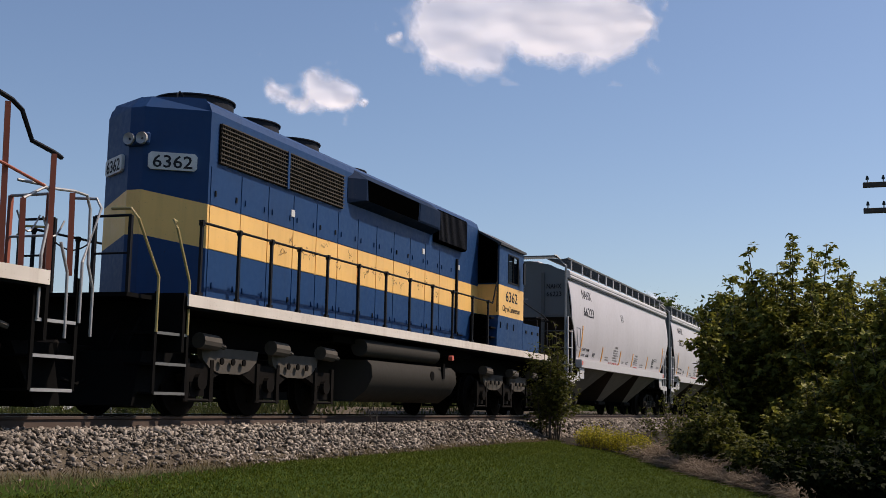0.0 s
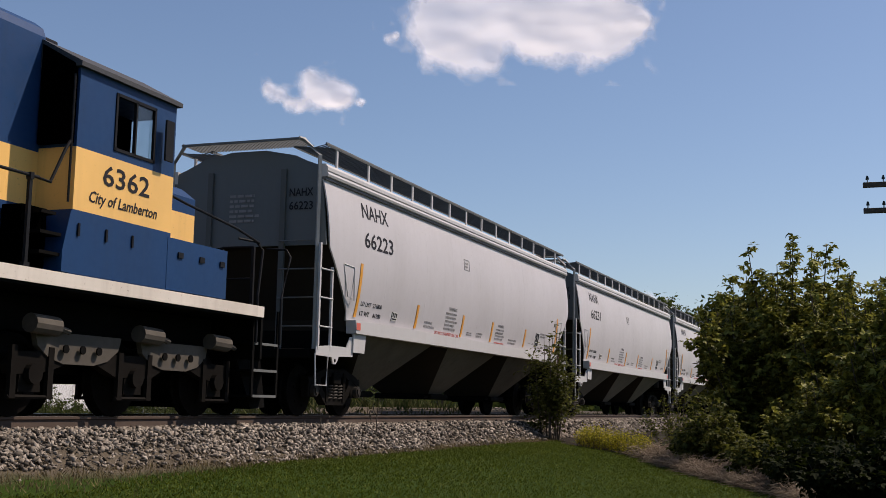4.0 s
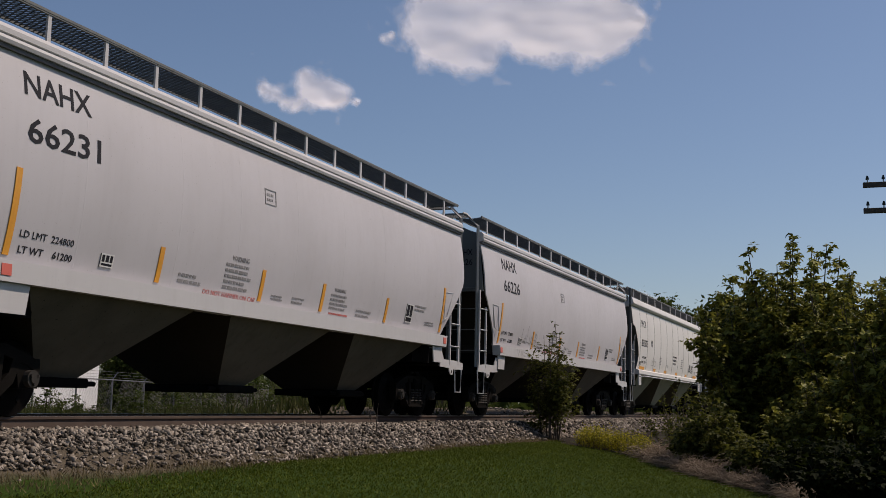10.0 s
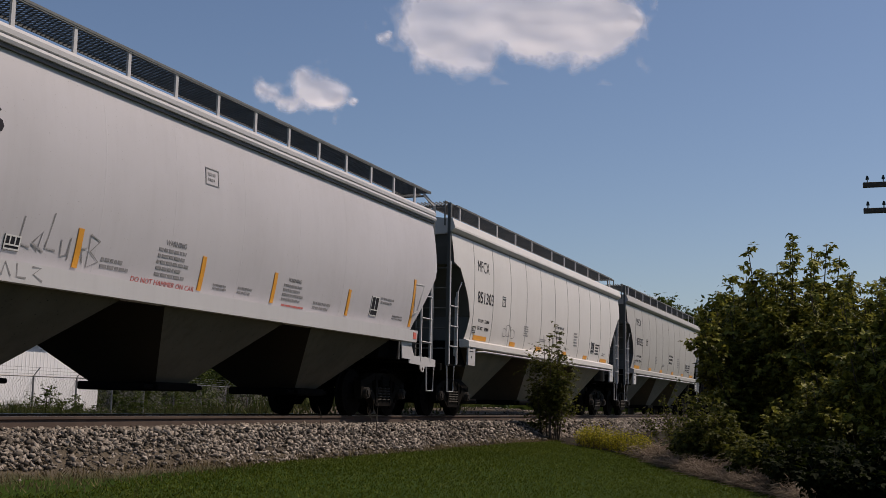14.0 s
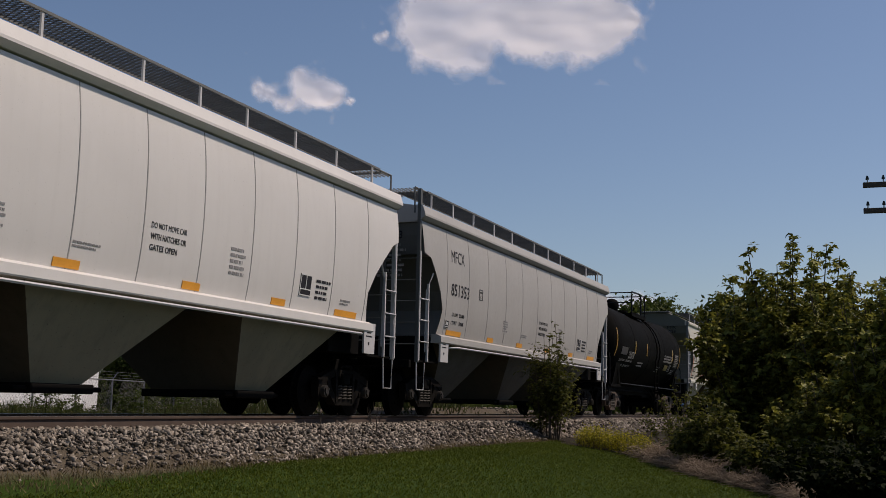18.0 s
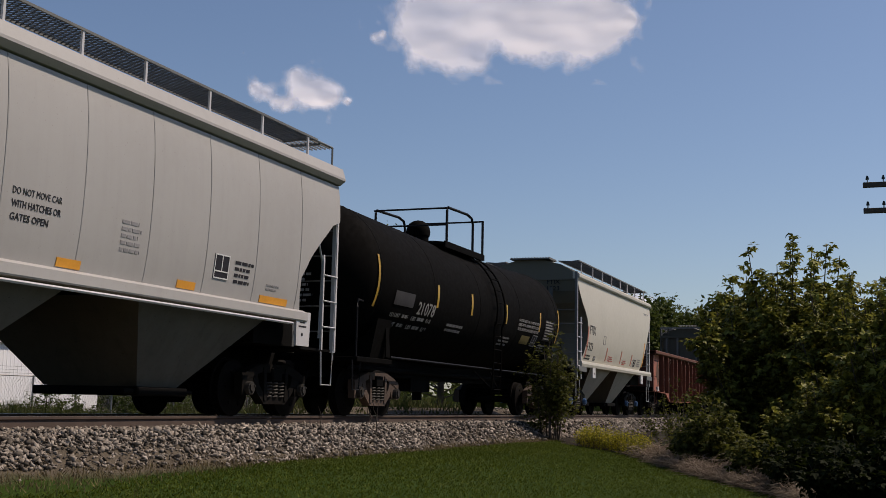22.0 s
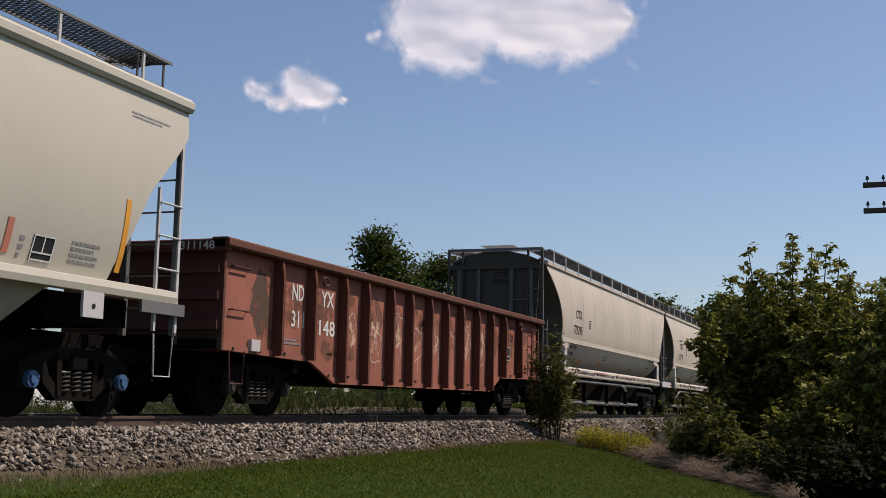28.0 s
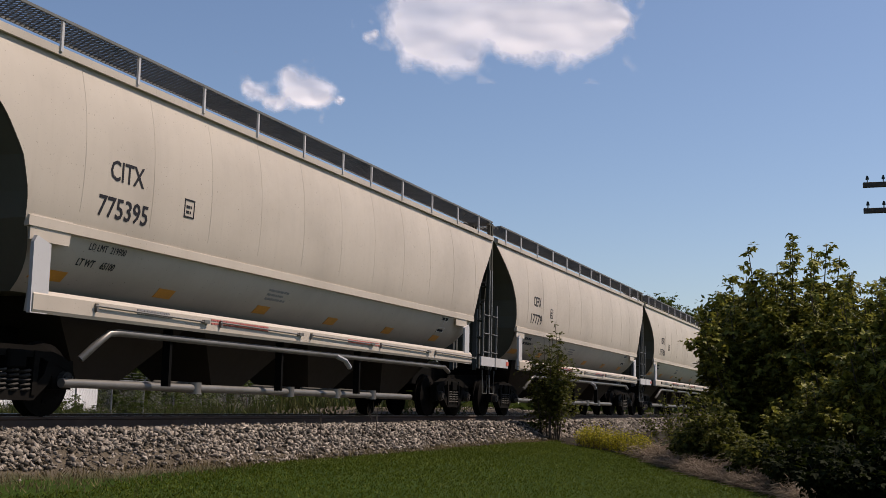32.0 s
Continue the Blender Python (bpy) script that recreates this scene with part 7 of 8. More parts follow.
# ---------- ballast stones, grass, plants ----------
def poly_mesh(name, verts, faces, mat, smooth=False):
    me = bpy.data.meshes.new(name)
    verts = np.asarray(verts, dtype=np.float32)
    faces = np.asarray(faces, dtype=np.int32)
    k = faces.shape[1]
    me.vertices.add(len(verts))
    me.vertices.foreach_set("co", verts.ravel())
    me.loops.add(faces.size)
    me.loops.foreach_set("vertex_index", faces.ravel())
    me.polygons.add(len(faces))
    me.polygons.foreach_set("loop_start", np.arange(0, faces.size, k, dtype=np.int32))
    me.polygons.foreach_set("loop_total", np.full(len(faces), k, dtype=np.int32))
    me.update(calc_edges=True)
    me.validate()
    me.materials.append(mat)
    if smooth:
        me.polygons.foreach_set("use_smooth", [True] * len(me.polygons))
    return me


rng = np.random.default_rng(7)
gz = np.vectorize(ground_z)
# a crushed stone: eight sharp corners, twelve flat facets
chip_v = np.array([(-1, -1, -1), (1, -1, -1), (1, 1, -1), (-1, 1, -1), (-1, -1, 1), (1, -1, 1), (1, 1, 1), (-1, 1, 1)], float) * 0.62
chip_f = np.array([(3, 2, 1), (3, 1, 0), (4, 5, 6), (4, 6, 7), (0, 1, 5), (0, 5, 4), (1, 2, 6), (1, 6, 5), (2, 3, 7), (2, 7, 6), (3, 0, 4), (3, 4, 7)])


def stones(name, x, y, z, size, mat):
    n = len(x)
    v = chip_v[None] * rng.uniform(0.25, 1.35, (n, 8, 3))
    v = v * rng.uniform(0.5, 1.6, (n, 1, 3))
    v[:, :, 2] *= 0.55
    a = rng.uniform(0, 2 * np.pi, (n, 3))
    a[:, 1:] = rng.normal(0, 0.55, (n, 2))
    for i, j, k in ((0, 1, 0), (1, 2, 1), (0, 2, 2)):       # spun about the upright, then tipped a little
        c, s = np.cos(a[:, k])[:, None], np.sin(a[:, k])[:, None]
        p, q = v[:, :, i].copy(), v[:, :, j].copy()
        v[:, :, i], v[:, :, j] = c * p - s * q, s * p + c * q
    v = v * size[:, None, None] + np.stack([x, y, z], 1)[:, None]
    f = chip_f[None] + (np.arange(n) * 8)[:, None, None]
    return poly_mesh(name, v.reshape(-1, 3), f.reshape(-1, 3), mat)


bal = island("crushed_granite_ballast", (0.010, 0.0085, 0.007), (0.238, 0.197, 0.158), 0.9, (0.58, 0.50, 0.42))
px, py, ps = [], [], []
for xa, xb, dens, lo, hi in ((8, 15, 880, 0.014, 0.050), (15, 24, 620, 0.018, 0.054), (24, 45, 280, 0.028, 0.062), (45, 90, 90, 0.040, 0.07)):
    n = int((xb - xa) * 1.95 * dens)
    px.append(rng.uniform(xa, xb, n)); py.append(rng.uniform(8.15, 10.1, n)); ps.append(rng.uniform(lo, hi, n))
n = 3600
px.append(rng.uniform(8, 45, n)); py.append(rng.uniform(10.2, 12.6, n)); ps.append(rng.uniform(0.025, 0.05, n))
n = 1500       # thin scatter where the bank spills onto the soil
px.append(rng.uniform(8, 19, n)); py.append(8.75 - np.abs(rng.normal(0, 0.32, n))); ps.append(rng.uniform(0.012, 0.034, n))
px, py, ps = np.concatenate(px), np.concatenate(py), np.concatenate(ps)
toe = np.vectorize(toe_y)(px) + 0.55 * np.interp(px, [11.5, 16.5], [1, 0])
keep = (py > toe + 0.14 * np.sin(px * 2.1) * np.sin(px * 0.9 + 2) + rng.normal(0, 0.10, len(px))) | ((px < 19) & (py < toe) & (rng.random(len(px)) < 0.22))
px, py, ps = px[keep], py[keep], ps[keep]
tagged(new("ballast", stones("ballast", px, py, gz(px, py) + ps * rng.uniform(-0.2, 1.1, len(px)), ps, bal)), "crushed pinkish grey stone ballast beside the rails", "ballast", kind="stuff")

# gravel bank behind the track
n = 5000
gx, gy = rng.uniform(46, 85, n), rng.uniform(13.0, 18.5, n)
gs = rng.uniform(0.03, 0.07, n)
tagged(new("gravel_bank", stones("gravel_bank", gx, gy, gz(gx, gy) + gs * 0.3, gs, bal)), "low grey gravel bank beyond the track", "gravel", kind="stuff")


def lawn_edge(y):
    return np.interp(y, [-6, 0.0, 0.8, 1.5, 1.9, 2.8, 3.3, 4.0, 4.8, 5.7, 6.4, 7.4, 8.0, 9.5], [10.0, 15.8, 18.0, 20.3, 21.3, 22.25, 22.7, 23.5, 25.1, 26.3, 26.9, 27.8, 29.5, 33.0])


def blades(name, x, y, h, w, lean, mat):
    n = len(x)
    z = gz(x, y)
    a = rng.uniform(0, 2 * np.pi, n)
    dx, dy = np.cos(a) * w, np.sin(a) * w
    la = rng.uniform(0, 2 * np.pi, n)
    ll = np.abs(rng.normal(0, lean, n)) * h
    v = np.empty((n, 3, 3))
    v[:, 0] = np.stack([x - dx, y - dy, z - 0.01], 1)
    v[:, 1] = np.stack([x + dx, y + dy, z - 0.01], 1)
    v[:, 2] = np.stack([x + np.cos(la) * ll, y + np.sin(la) * ll, z + h], 1)
    return poly_mesh(name, v.reshape(-1, 3), np.arange(3 * n).reshape(-1, 3), mat)


grass_mat = island("mown_grass_blades", (0.017, 0.031, 0.002), (0.064, 0.108, 0.006), 0.65, (0.20, 0.24, 0.03), 0.35)
n = 300000
x = rng.uniform(7, 34, n)
y = rng.uniform(-0.5, 8.75, n)
inside = (x < lawn_edge(y) + rng.normal(0, 0.15, n)) & (y < np.vectorize(toe_y)(x) - 0.12 + rng.normal(0, 0.07, n) - 0.35 * np.interp(x, [8, 16], [1, 0])) & (np.arctan2(x, y) > radians(46))
x, y = x[inside], y[inside]
tagged(new("lawn_grass", blades("lawn_grass", x, y, rng.uniform(0.010, 0.034, len(x)), rng.uniform(0.006, 0.013, len(x)), 1.5, grass_mat)), "short mown green lawn grass", "grass", kind="stuff")
n = 6000       # dry tufts at the toe of the bank
x = rng.uniform(7, 30, n)
y = np.vectorize(toe_y)(x) - np.abs(rng.normal(0, 0.28, n)) * np.interp(x, [8, 20], [1.4, 0.5]) + np.interp(x, [8, 15], [0.35, 0.0])
dry = island("dry_grass", (0.12, 0.095, 0.045), (0.26, 0.20, 0.11), 0.85, None, 0.2)
tagged(new("dry_grass", blades("dry_grass", x, y, rng.uniform(0.03, 0.10, n), rng.uniform(0.004, 0.008, n), 0.8, dry)), "sparse dry grass along the foot of the ballast", "grass", kind="stuff")

# litter and soil where the brush grows
gridx, gridy = np.arange(9, 46, 0.4), np.arange(-7, 8.4, 0.35)
lv, lf, idx = [], [], {}
for j, yy in enumerate(gridy):
    for i, xx in enumerate(gridx):
        idx[i, j] = len(lv)
        lv.append((xx, yy, ground_z(xx, yy) + 0.012 + 0.02 * math.sin(xx * 3.1) * math.sin(yy * 2.7)))
for j in range(len(gridy) - 1):
    for i in range(len(gridx) - 1):
        if gridx[i] > lawn_edge(gridy[j]) + 0.15 * math.sin(gridy[j] * 5):
            lf.append((idx[i, j], idx[i + 1, j], idx[i + 1, j + 1], idx[i, j + 1]))
tagged(new("leaf_litter", poly_mesh("leaf_litter", lv, lf, plain("brown_leaf_litter", (0.034, 0.027, 0.020), 0.95, 0, 0.5, 14, 0.8, 0.05), True)), "brown soil and leaf litter under the shrubs", "soil", kind="structure")


def twig_lines(name, lines, r0, mat, n=4):
    """Thin tapering stems along lists of points."""
    vs, fs = [], []
    for pts in lines:
        base = len(vs)
        m = len(pts)
        for i, p in enumerate(pts):
            rr = r0 * pts_scale(pts, i)
            d = np.array(pts[min(i + 1, m - 1)]) - np.array(pts[max(i - 1, 0)])
            d = d / (np.linalg.norm(d) + 1e-9)
            up = np.array((0, 0, 1.0)) if abs(d[2]) < 0.9 else np.array((1.0, 0, 0))
            a = np.cross(d, up); a /= np.linalg.norm(a)
            b = np.cross(a, d)
            for k in range(n):
                t = 2 * math.pi * k / n
                vs.append(np.array(p) + (a * math.cos(t) + b * math.sin(t)) * rr)
        for i in range(m - 1):
            for k in range(n):
                fs.append((base + i * n + k, base + i * n + (k + 1) % n, base + (i + 1) * n + (k + 1) % n, base + (i + 1) * n + k))
    return poly_mesh(name, vs, fs, mat)


def pts_scale(pts, i):
    return 1.0 - 0.8 * i / max(1, len(pts) - 1)


def leaves(name, pos, size, mat, droop=0.4, narrow=0.55):
    """Folded leaf blades round the given points."""
    n = len(pos)
    d = rng.normal(0, 1, (n, 3)); d[:, 2] = d[:, 2] * 0.6 - droop * 0.6
    d /= np.linalg.norm(d, axis=1)[:, None]
    s = rng.normal(0, 1, (n, 3)); s[:, 2] *= 0.55
    s -= d * (s * d).sum(1)[:, None]
    s /= np.linalg.norm(s, axis=1)[:, None]
    nn = np.cross(d, s)
    L = size * rng.uniform(0.6, 1.3, n)[:, None]
    v = np.empty((n, 4, 3))
    v[:, 0] = pos
    v[:, 1] = pos + d * L * 0.45 + s * L * narrow * 0.5 + nn * L * 0.10
    v[:, 2] = pos + d * L
    v[:, 3] = pos + d * L * 0.45 - s * L * narrow * 0.5 + nn * L * 0.10
    f = np.arange(n * 4).reshape(-1, 4)
    f = np.concatenate([f[:, [0, 1, 2]], f[:, [0, 2, 3]]])
    return poly_mesh(name, v.reshape(-1, 3), f, mat)


bark = plain("grey_brown_bark", (0.085, 0.068, 0.052), 0.9, 0, 0.4, 14, 0.6, 0.02)


def plant(name, x, y, height, radius, stems, shoots, per, leaf, mat, label, category, seed, low=0.12, shape=0.75, upright=0.6, sprig=0.35, group=""):
    """A bush or small tree: stems from the base, shoots on them, leaves along the shoots."""
    global rng
    keep_rng, rng = rng, np.random.default_rng(seed)
    z0 = ground_z(x, y)
    ob = empty(name, pose(x, y, z0 - 0.04), label, category, group)
    lines, tips = [], []
    for k in range(stems):
        a = 2 * math.pi * (k + rng.uniform(-0.3, 0.3)) / stems
        reach = radius * math.sqrt(rng.uniform(0.02, 0.85))
        top = height * (1.0 - 0.55 * (reach / radius) ** 2) * rng.uniform(0.62, 0.86)
        p0 = np.array([math.cos(a) * 0.05 * stems ** 0.5, math.sin(a) * 0.05 * stems ** 0.5, 0])
        p3 = np.array([math.cos(a) * reach, math.sin(a) * reach, top])
        mid = p0 * 0.5 + p3 * 0.5 + np.array([-math.cos(a) * reach * 0.15, -math.sin(a) * reach * 0.15, top * 0.06]) + rng.normal(0, 0.05, 3)
        line = [(1 - t) ** 2 * p0 + 2 * t * (1 - t) * mid + t * t * p3 for t in np.linspace(0, 1, 7)]
        lines.append(line)
        for t in np.linspace(low, 1.0, 16):
            tips.append(((1 - t) ** 2 * p0 + 2 * t * (1 - t) * mid + t * t * p3, t, a))
    st = part_mesh("stem", twig_lines("stem", lines, 0.012 * height, bark, 6), ob)
    pos, tw = [], []
    for _ in range(shoots):
        b, t, a = tips[int(rng.integers(len(tips)))]
        aa = a + rng.normal(0, 1.0)
        out = rng.uniform(0.15, 0.55) * radius * shape
        e = b + np.array([math.cos(aa) * out, math.sin(aa) * out, rng.uniform(-0.12, upright) * height * 0.22])
        if t > 0.8:
            e[2] += rng.uniform(0, sprig)
        e[2] = max(e[2], 0.08)
        line = [b + (e - b) * q + np.array([0, 0, 0.06 * math.sin(math.pi * q)]) for q in (0, 0.35, 0.7, 1.0)]
        tw.append(line)
        q = rng.uniform(0.15, 1.05, per)[:, None]
        pos.append(b + (e - b) * q + np.array([0, 0, 0.06]) * np.sin(np.pi * q) + rng.normal(0, leaf * 0.55, (per, 3)))
    part_mesh("twig", twig_lines("twig", tw, 0.006, bark, 3), ob, "stuff")
    part_mesh("crown", leaves("crown", np.concatenate(pos), leaf, mat), ob, "stuff")
    rng = keep_rng
    return ob


def part_mesh(name, me, parent, kind=""):
    ob = new(name, me)
    ob.parent = parent
    if kind:
        ob["kind"] = kind
    return ob


leaf_mid = island("green_leaves", (0.020, 0.032, 0.005), (0.100, 0.122, 0.018), 0.6, (0.22, 0.225, 0.045), 0.5)
# strong clump tone imitates lit tufts and the dark gaps between them
leaf_tree = island("box_elder_leaves", (0.026, 0.035, 0.004), (0.42, 0.42, 0.060), 0.5, (0.55, 0.53, 0.11), 0.28, 1.9, 0.85)
leaf_shrub = island("shrub_leaves", (0.018, 0.027, 0.004), (0.15, 0.165, 0.028), 0.6, (0.26, 0.26, 0.06), 0.4, 2.5, 0.8)
# leaf colour near black: the undergrowth's shade is painted into it
leaf_dark = island("shaded_dark_leaves", (0.006, 0.011, 0.002), (0.030, 0.040, 0.007), 0.75, None, 0.35, 2.5, 0.6)
leaf_far = island("far_green_leaves", (0.030, 0.048, 0.010), (0.120, 0.150, 0.032), 0.6, None, 0.4)


def spot(px_, r):
    """Ground point at a bearing (as a share of the picture's width from its middle) and range."""
    a = math.atan2(0.92581487, 0.35478729) + math.atan(px_ * 2 * math.tan(radians(40.945 / 2)))
    return r * math.sin(a), r * math.cos(a)


X = lambda p: (p - 784) / 1568
def leafy_tree(x, y, height, radius, leaders, leaf, mat, label, seed, low=0.16, name="tree", dense=1.0):
    """A young many-stemmed tree: leaders fan out from the base, short boughs leave them, and three-part leaves sit on both in tufts."""
    global rng
    keep_rng, rng = rng, np.random.default_rng(seed)
    ob = empty(name, pose(x, y, ground_z(x, y) - 0.05), label, name, "lineside bushes")
    stems, boughs, tufts = [], [], []
    for k in range(leaders):
        a = 2 * math.pi * (k * 0.618 + rng.uniform(-0.05, 0.05))
        u = math.sqrt((k + 0.5) / leaders)
        reach = radius * u * rng.uniform(0.75, 1.05)
        top = height * (1.0 - 0.48 * u ** 2.2) * rng.uniform(0.84, 1.04)
        p0 = np.array([math.cos(a) * 0.25 * u, math.sin(a) * 0.25 * u, 0.0])
        p3 = np.array([math.cos(a) * reach, math.sin(a) * reach, top])
        mid = np.array([math.cos(a) * reach * 0.78, math.sin(a) * reach * 0.78, top * 0.42]) + rng.normal(0, 0.12, 3)
        at = lambda t, p0=p0, mid=mid, p3=p3: (1 - t) ** 2 * p0 + 2 * t * (1 - t) * mid + t * t * p3
        stems.append([at(t) for t in np.linspace(0, 1, 8)])
        n_up = max(6, int(top / 0.24))
        for t in np.linspace(low, 1.0, n_up):
            tufts.append((at(t) + rng.normal(0, 0.07, 3), (0.27 - 0.17 * max(0.0, t - 0.45) / 0.55) * min(1.0, 0.5 + height / 9)))
        for _ in range(7):
            t = rng.uniform(low, 0.86)
            b0, aa = at(t), a + rng.normal(0, 1.1)
            L = rng.uniform(0.35, 0.95) * (1.15 - 0.6 * t) * min(1.0, 0.15 + height / 6)
            e = b0 + np.array([math.cos(aa) * L, math.sin(aa) * L, L * rng.uniform(0.05, 0.95)])
            e[2] = max(e[2], 0.15)
            m_ = (b0 + e) / 2 + np.array([0, 0, -0.05 * L])
            boughs.append([b0, m_, e])
            for q in (0.45, 0.75, 1.0):
                c = b0 * (1 - q) ** 2 + 2 * q * (1 - q) * m_ + q * q * e
                tufts.append((c + rng.normal(0, 0.05, 3), 0.22 - 0.09 * q))
    part_mesh("stem", twig_lines("stem", stems, 0.008 * height, bark, 6), ob)
    part_mesh("bough", twig_lines("bough", boughs, 0.009, bark, 3), ob, "stuff")
    part_mesh("crown", lobed_leaves("crown", tufts, leaf, mat, dense), ob, "stuff")
    rng = keep_rng
    return ob


def lobed_leaves(name, tufts, leaf, mat, dense):
    """Leaves of three pointed leaflets, gathered in tufts; blades lie flat to drooping, turned out from the tuft's heart."""
    heart, off = [], []
    for c, r in tufts:
        m_ = max(5, int(29 * dense * (r / 0.2) ** 1.6))
        heart.append(np.repeat(np.asarray(c)[None], m_, 0))
        off.append(rng.normal(0, 1, (m_, 3)) * np.array([1, 1, 0.85]) * r * 0.54)
    heart, off = np.concatenate(heart), np.concatenate(off)
    pos = heart + off
    pos[:, 2] = np.maximum(pos[:, 2], 0.06)
    n = len(pos)
    out = off / (np.linalg.norm(off, axis=1)[:, None] + 1e-6)
    d = out * np.array([1, 1, 0.4]) + rng.normal(0, 0.45, (n, 3)) - np.array([0, 0, 0.35])
    d /= np.linalg.norm(d, axis=1)[:, None]
    up = np.array([0, 0, 1.0]) + out * 0.45 + rng.normal(0, 0.35, (n, 3))
    s = np.cross(d, up)
    s /= np.linalg.norm(s, axis=1)[:, None] + 1e-6
    nn = np.cross(s, d)
    L = (leaf * rng.uniform(0.6, 1.25, n))[:, None]
    vs = []
    for ang, k in ((0.0, 1.0), (0.95, 0.78), (-0.95, 0.78)):
        dd = d * math.cos(ang) + s * math.sin(ang)
        ss = s * math.cos(ang) - d * math.sin(ang)
        l_ = L * k
        vs.append(np.stack([pos, pos + dd * l_ * 0.5 + ss * l_ * 0.27 + nn * l_ * 0.07, pos + dd * l_ - nn * l_ * 0.12, pos + dd * l_ * 0.5 - ss * l_ * 0.27 + nn * l_ * 0.07], 1))
    v = np.concatenate(vs, 1)
    base = (np.arange(n) * 12)[:, None, None]
    f = np.array([(0, 1, 2), (0, 2, 3), (4, 5, 6), (4, 6, 7), (8, 9, 10), (8, 10, 11)])[None] + base
    return poly_mesh(name, v.reshape(-1, 3), f.reshape(-1, 3), mat)


bx, by = spot(X(1398), 33.0)
leafy_tree(bx, by, 6.2, 3.05, 46, 0.165, leaf_tree, "broad leafy young box elder beside the lawn", 11)
bx, by = spot(X(1560), 30.5)
leafy_tree(bx, by, 5.75, 2.75, 42, 0.16, leaf_tree, "leafy young tree at the edge of the brush", 12)
bx, by = spot(X(1700), 25.5)
leafy_tree(bx, by, 5.2, 2.3, 30, 0.15, leaf_tree, "leafy young tree deeper in the brush", 21)
for p, r, hgt, rad, lead, tone, label, sd in (
        (1255, 25.0, 1.7, 0.85, 13, leaf_shrub, "low bright green shrub among dead stalks", 13),
        (1345, 23.2, 1.05, 0.55, 9, leaf_shrub, "low leafy sapling in the brush", 14),
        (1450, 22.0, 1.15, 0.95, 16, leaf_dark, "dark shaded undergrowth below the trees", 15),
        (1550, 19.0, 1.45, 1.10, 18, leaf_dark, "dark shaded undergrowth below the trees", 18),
        (1490, 27.5, 2.9, 1.65, 24, leaf_tree, "leafy undergrowth in front of the young trees", 19)):
    bx, by = spot(X(p), r)
    leafy_tree(bx, by, hgt, rad, lead, 0.11, tone, label, sd, 0.1, "shrub", 0.6 if tone is leaf_shrub else 1.0)
bx, by = spot(X(980), 31.0)
leafy_tree(bx, by, 3.15, 0.50, 11, 0.085, leaf_shrub, "upright dark green shrub at the foot of the ballast", 16, 0.30, "shrub", 0.5)
bx, by = spot(X(1200), 29.0)
plant("shrub", bx, by, 1.9, 0.8, 9, 150, 12, 0.07, leaf_mid, "thin wispy shrub with reddish stalks", "shrub", 17, 0.1, 0.7, 1.0, 0.5, "lineside bushes")

# goldenrod at the corner of the lawn
gold = island("yellow_goldenrod", (0.16, 0.17, 0.02), (0.46, 0.40, 0.03), 0.7, (0.60, 0.50, 0.05), 0.3)
gy = rng.uniform(5.15, 7.1, 470)
gx = lawn_edge(gy) + 0.1 + np.abs(rng.normal(0, 0.75, 470))
hh = rng.uniform(0.18, 0.5, len(gx))
pos = np.concatenate([np.stack([gx, gy, gz(gx, gy) + hh * q], 1) + rng.normal(0, 0.05, (len(gx), 3)) for q in np.linspace(0.2, 1.0, 14)])
pt_ = empty("flower_patch", pose(0, 0, 0), "patch of yellow goldenrod at the lawn's corner", "flowers")
part_mesh("stalk", twig_lines("stalk", [[(a, b, ground_z(a, b) - 0.03), (a + 0.02, b, ground_z(a, b) + c)] for a, b, c in zip(gx, gy, hh)], 0.006, bark, 3), pt_, "stuff")
part_mesh("flower_head", leaves("flower_head", pos, 0.06, gold, -0.3), pt_, "stuff")

# dead brush
straw = island("bleached_dead_stalks", (0.12, 0.085, 0.06), (0.56, 0.45, 0.34), 0.9)
lines = []
for k in range(4200):
    yy = rng.uniform(0.9, 5.3)
    c = np.array([float(lawn_edge(yy)) + 0.05 + abs(rng.normal(0, 0.75)), yy, 0])
    c[2] = ground_z(c[0], c[1]) + 0.02
    a = rng.uniform(0, 2 * np.pi)
    L, hgt = rng.uniform(0.15, 0.75), rng.uniform(0.02, 0.45) * rng.uniform(0.2, 1.0)
    e = c + np.array([math.cos(a) * L, math.sin(a) * L, hgt])
    m_ = (c + e) / 2 + np.array([0, 0, rng.uniform(0, 0.18)])
    lines.append([c, c * 0.5 + m_ * 0.5 + rng.normal(0, 0.015, 3), m_, m_ * 0.5 + e * 0.5 + rng.normal(0, 0.02, 3), e])
tagged(new("dead_brush", twig_lines("dead_brush", lines, 0.0085, straw, 3)), "tangle of bleached dead stalks along the lawn", "brush", kind="stuff")

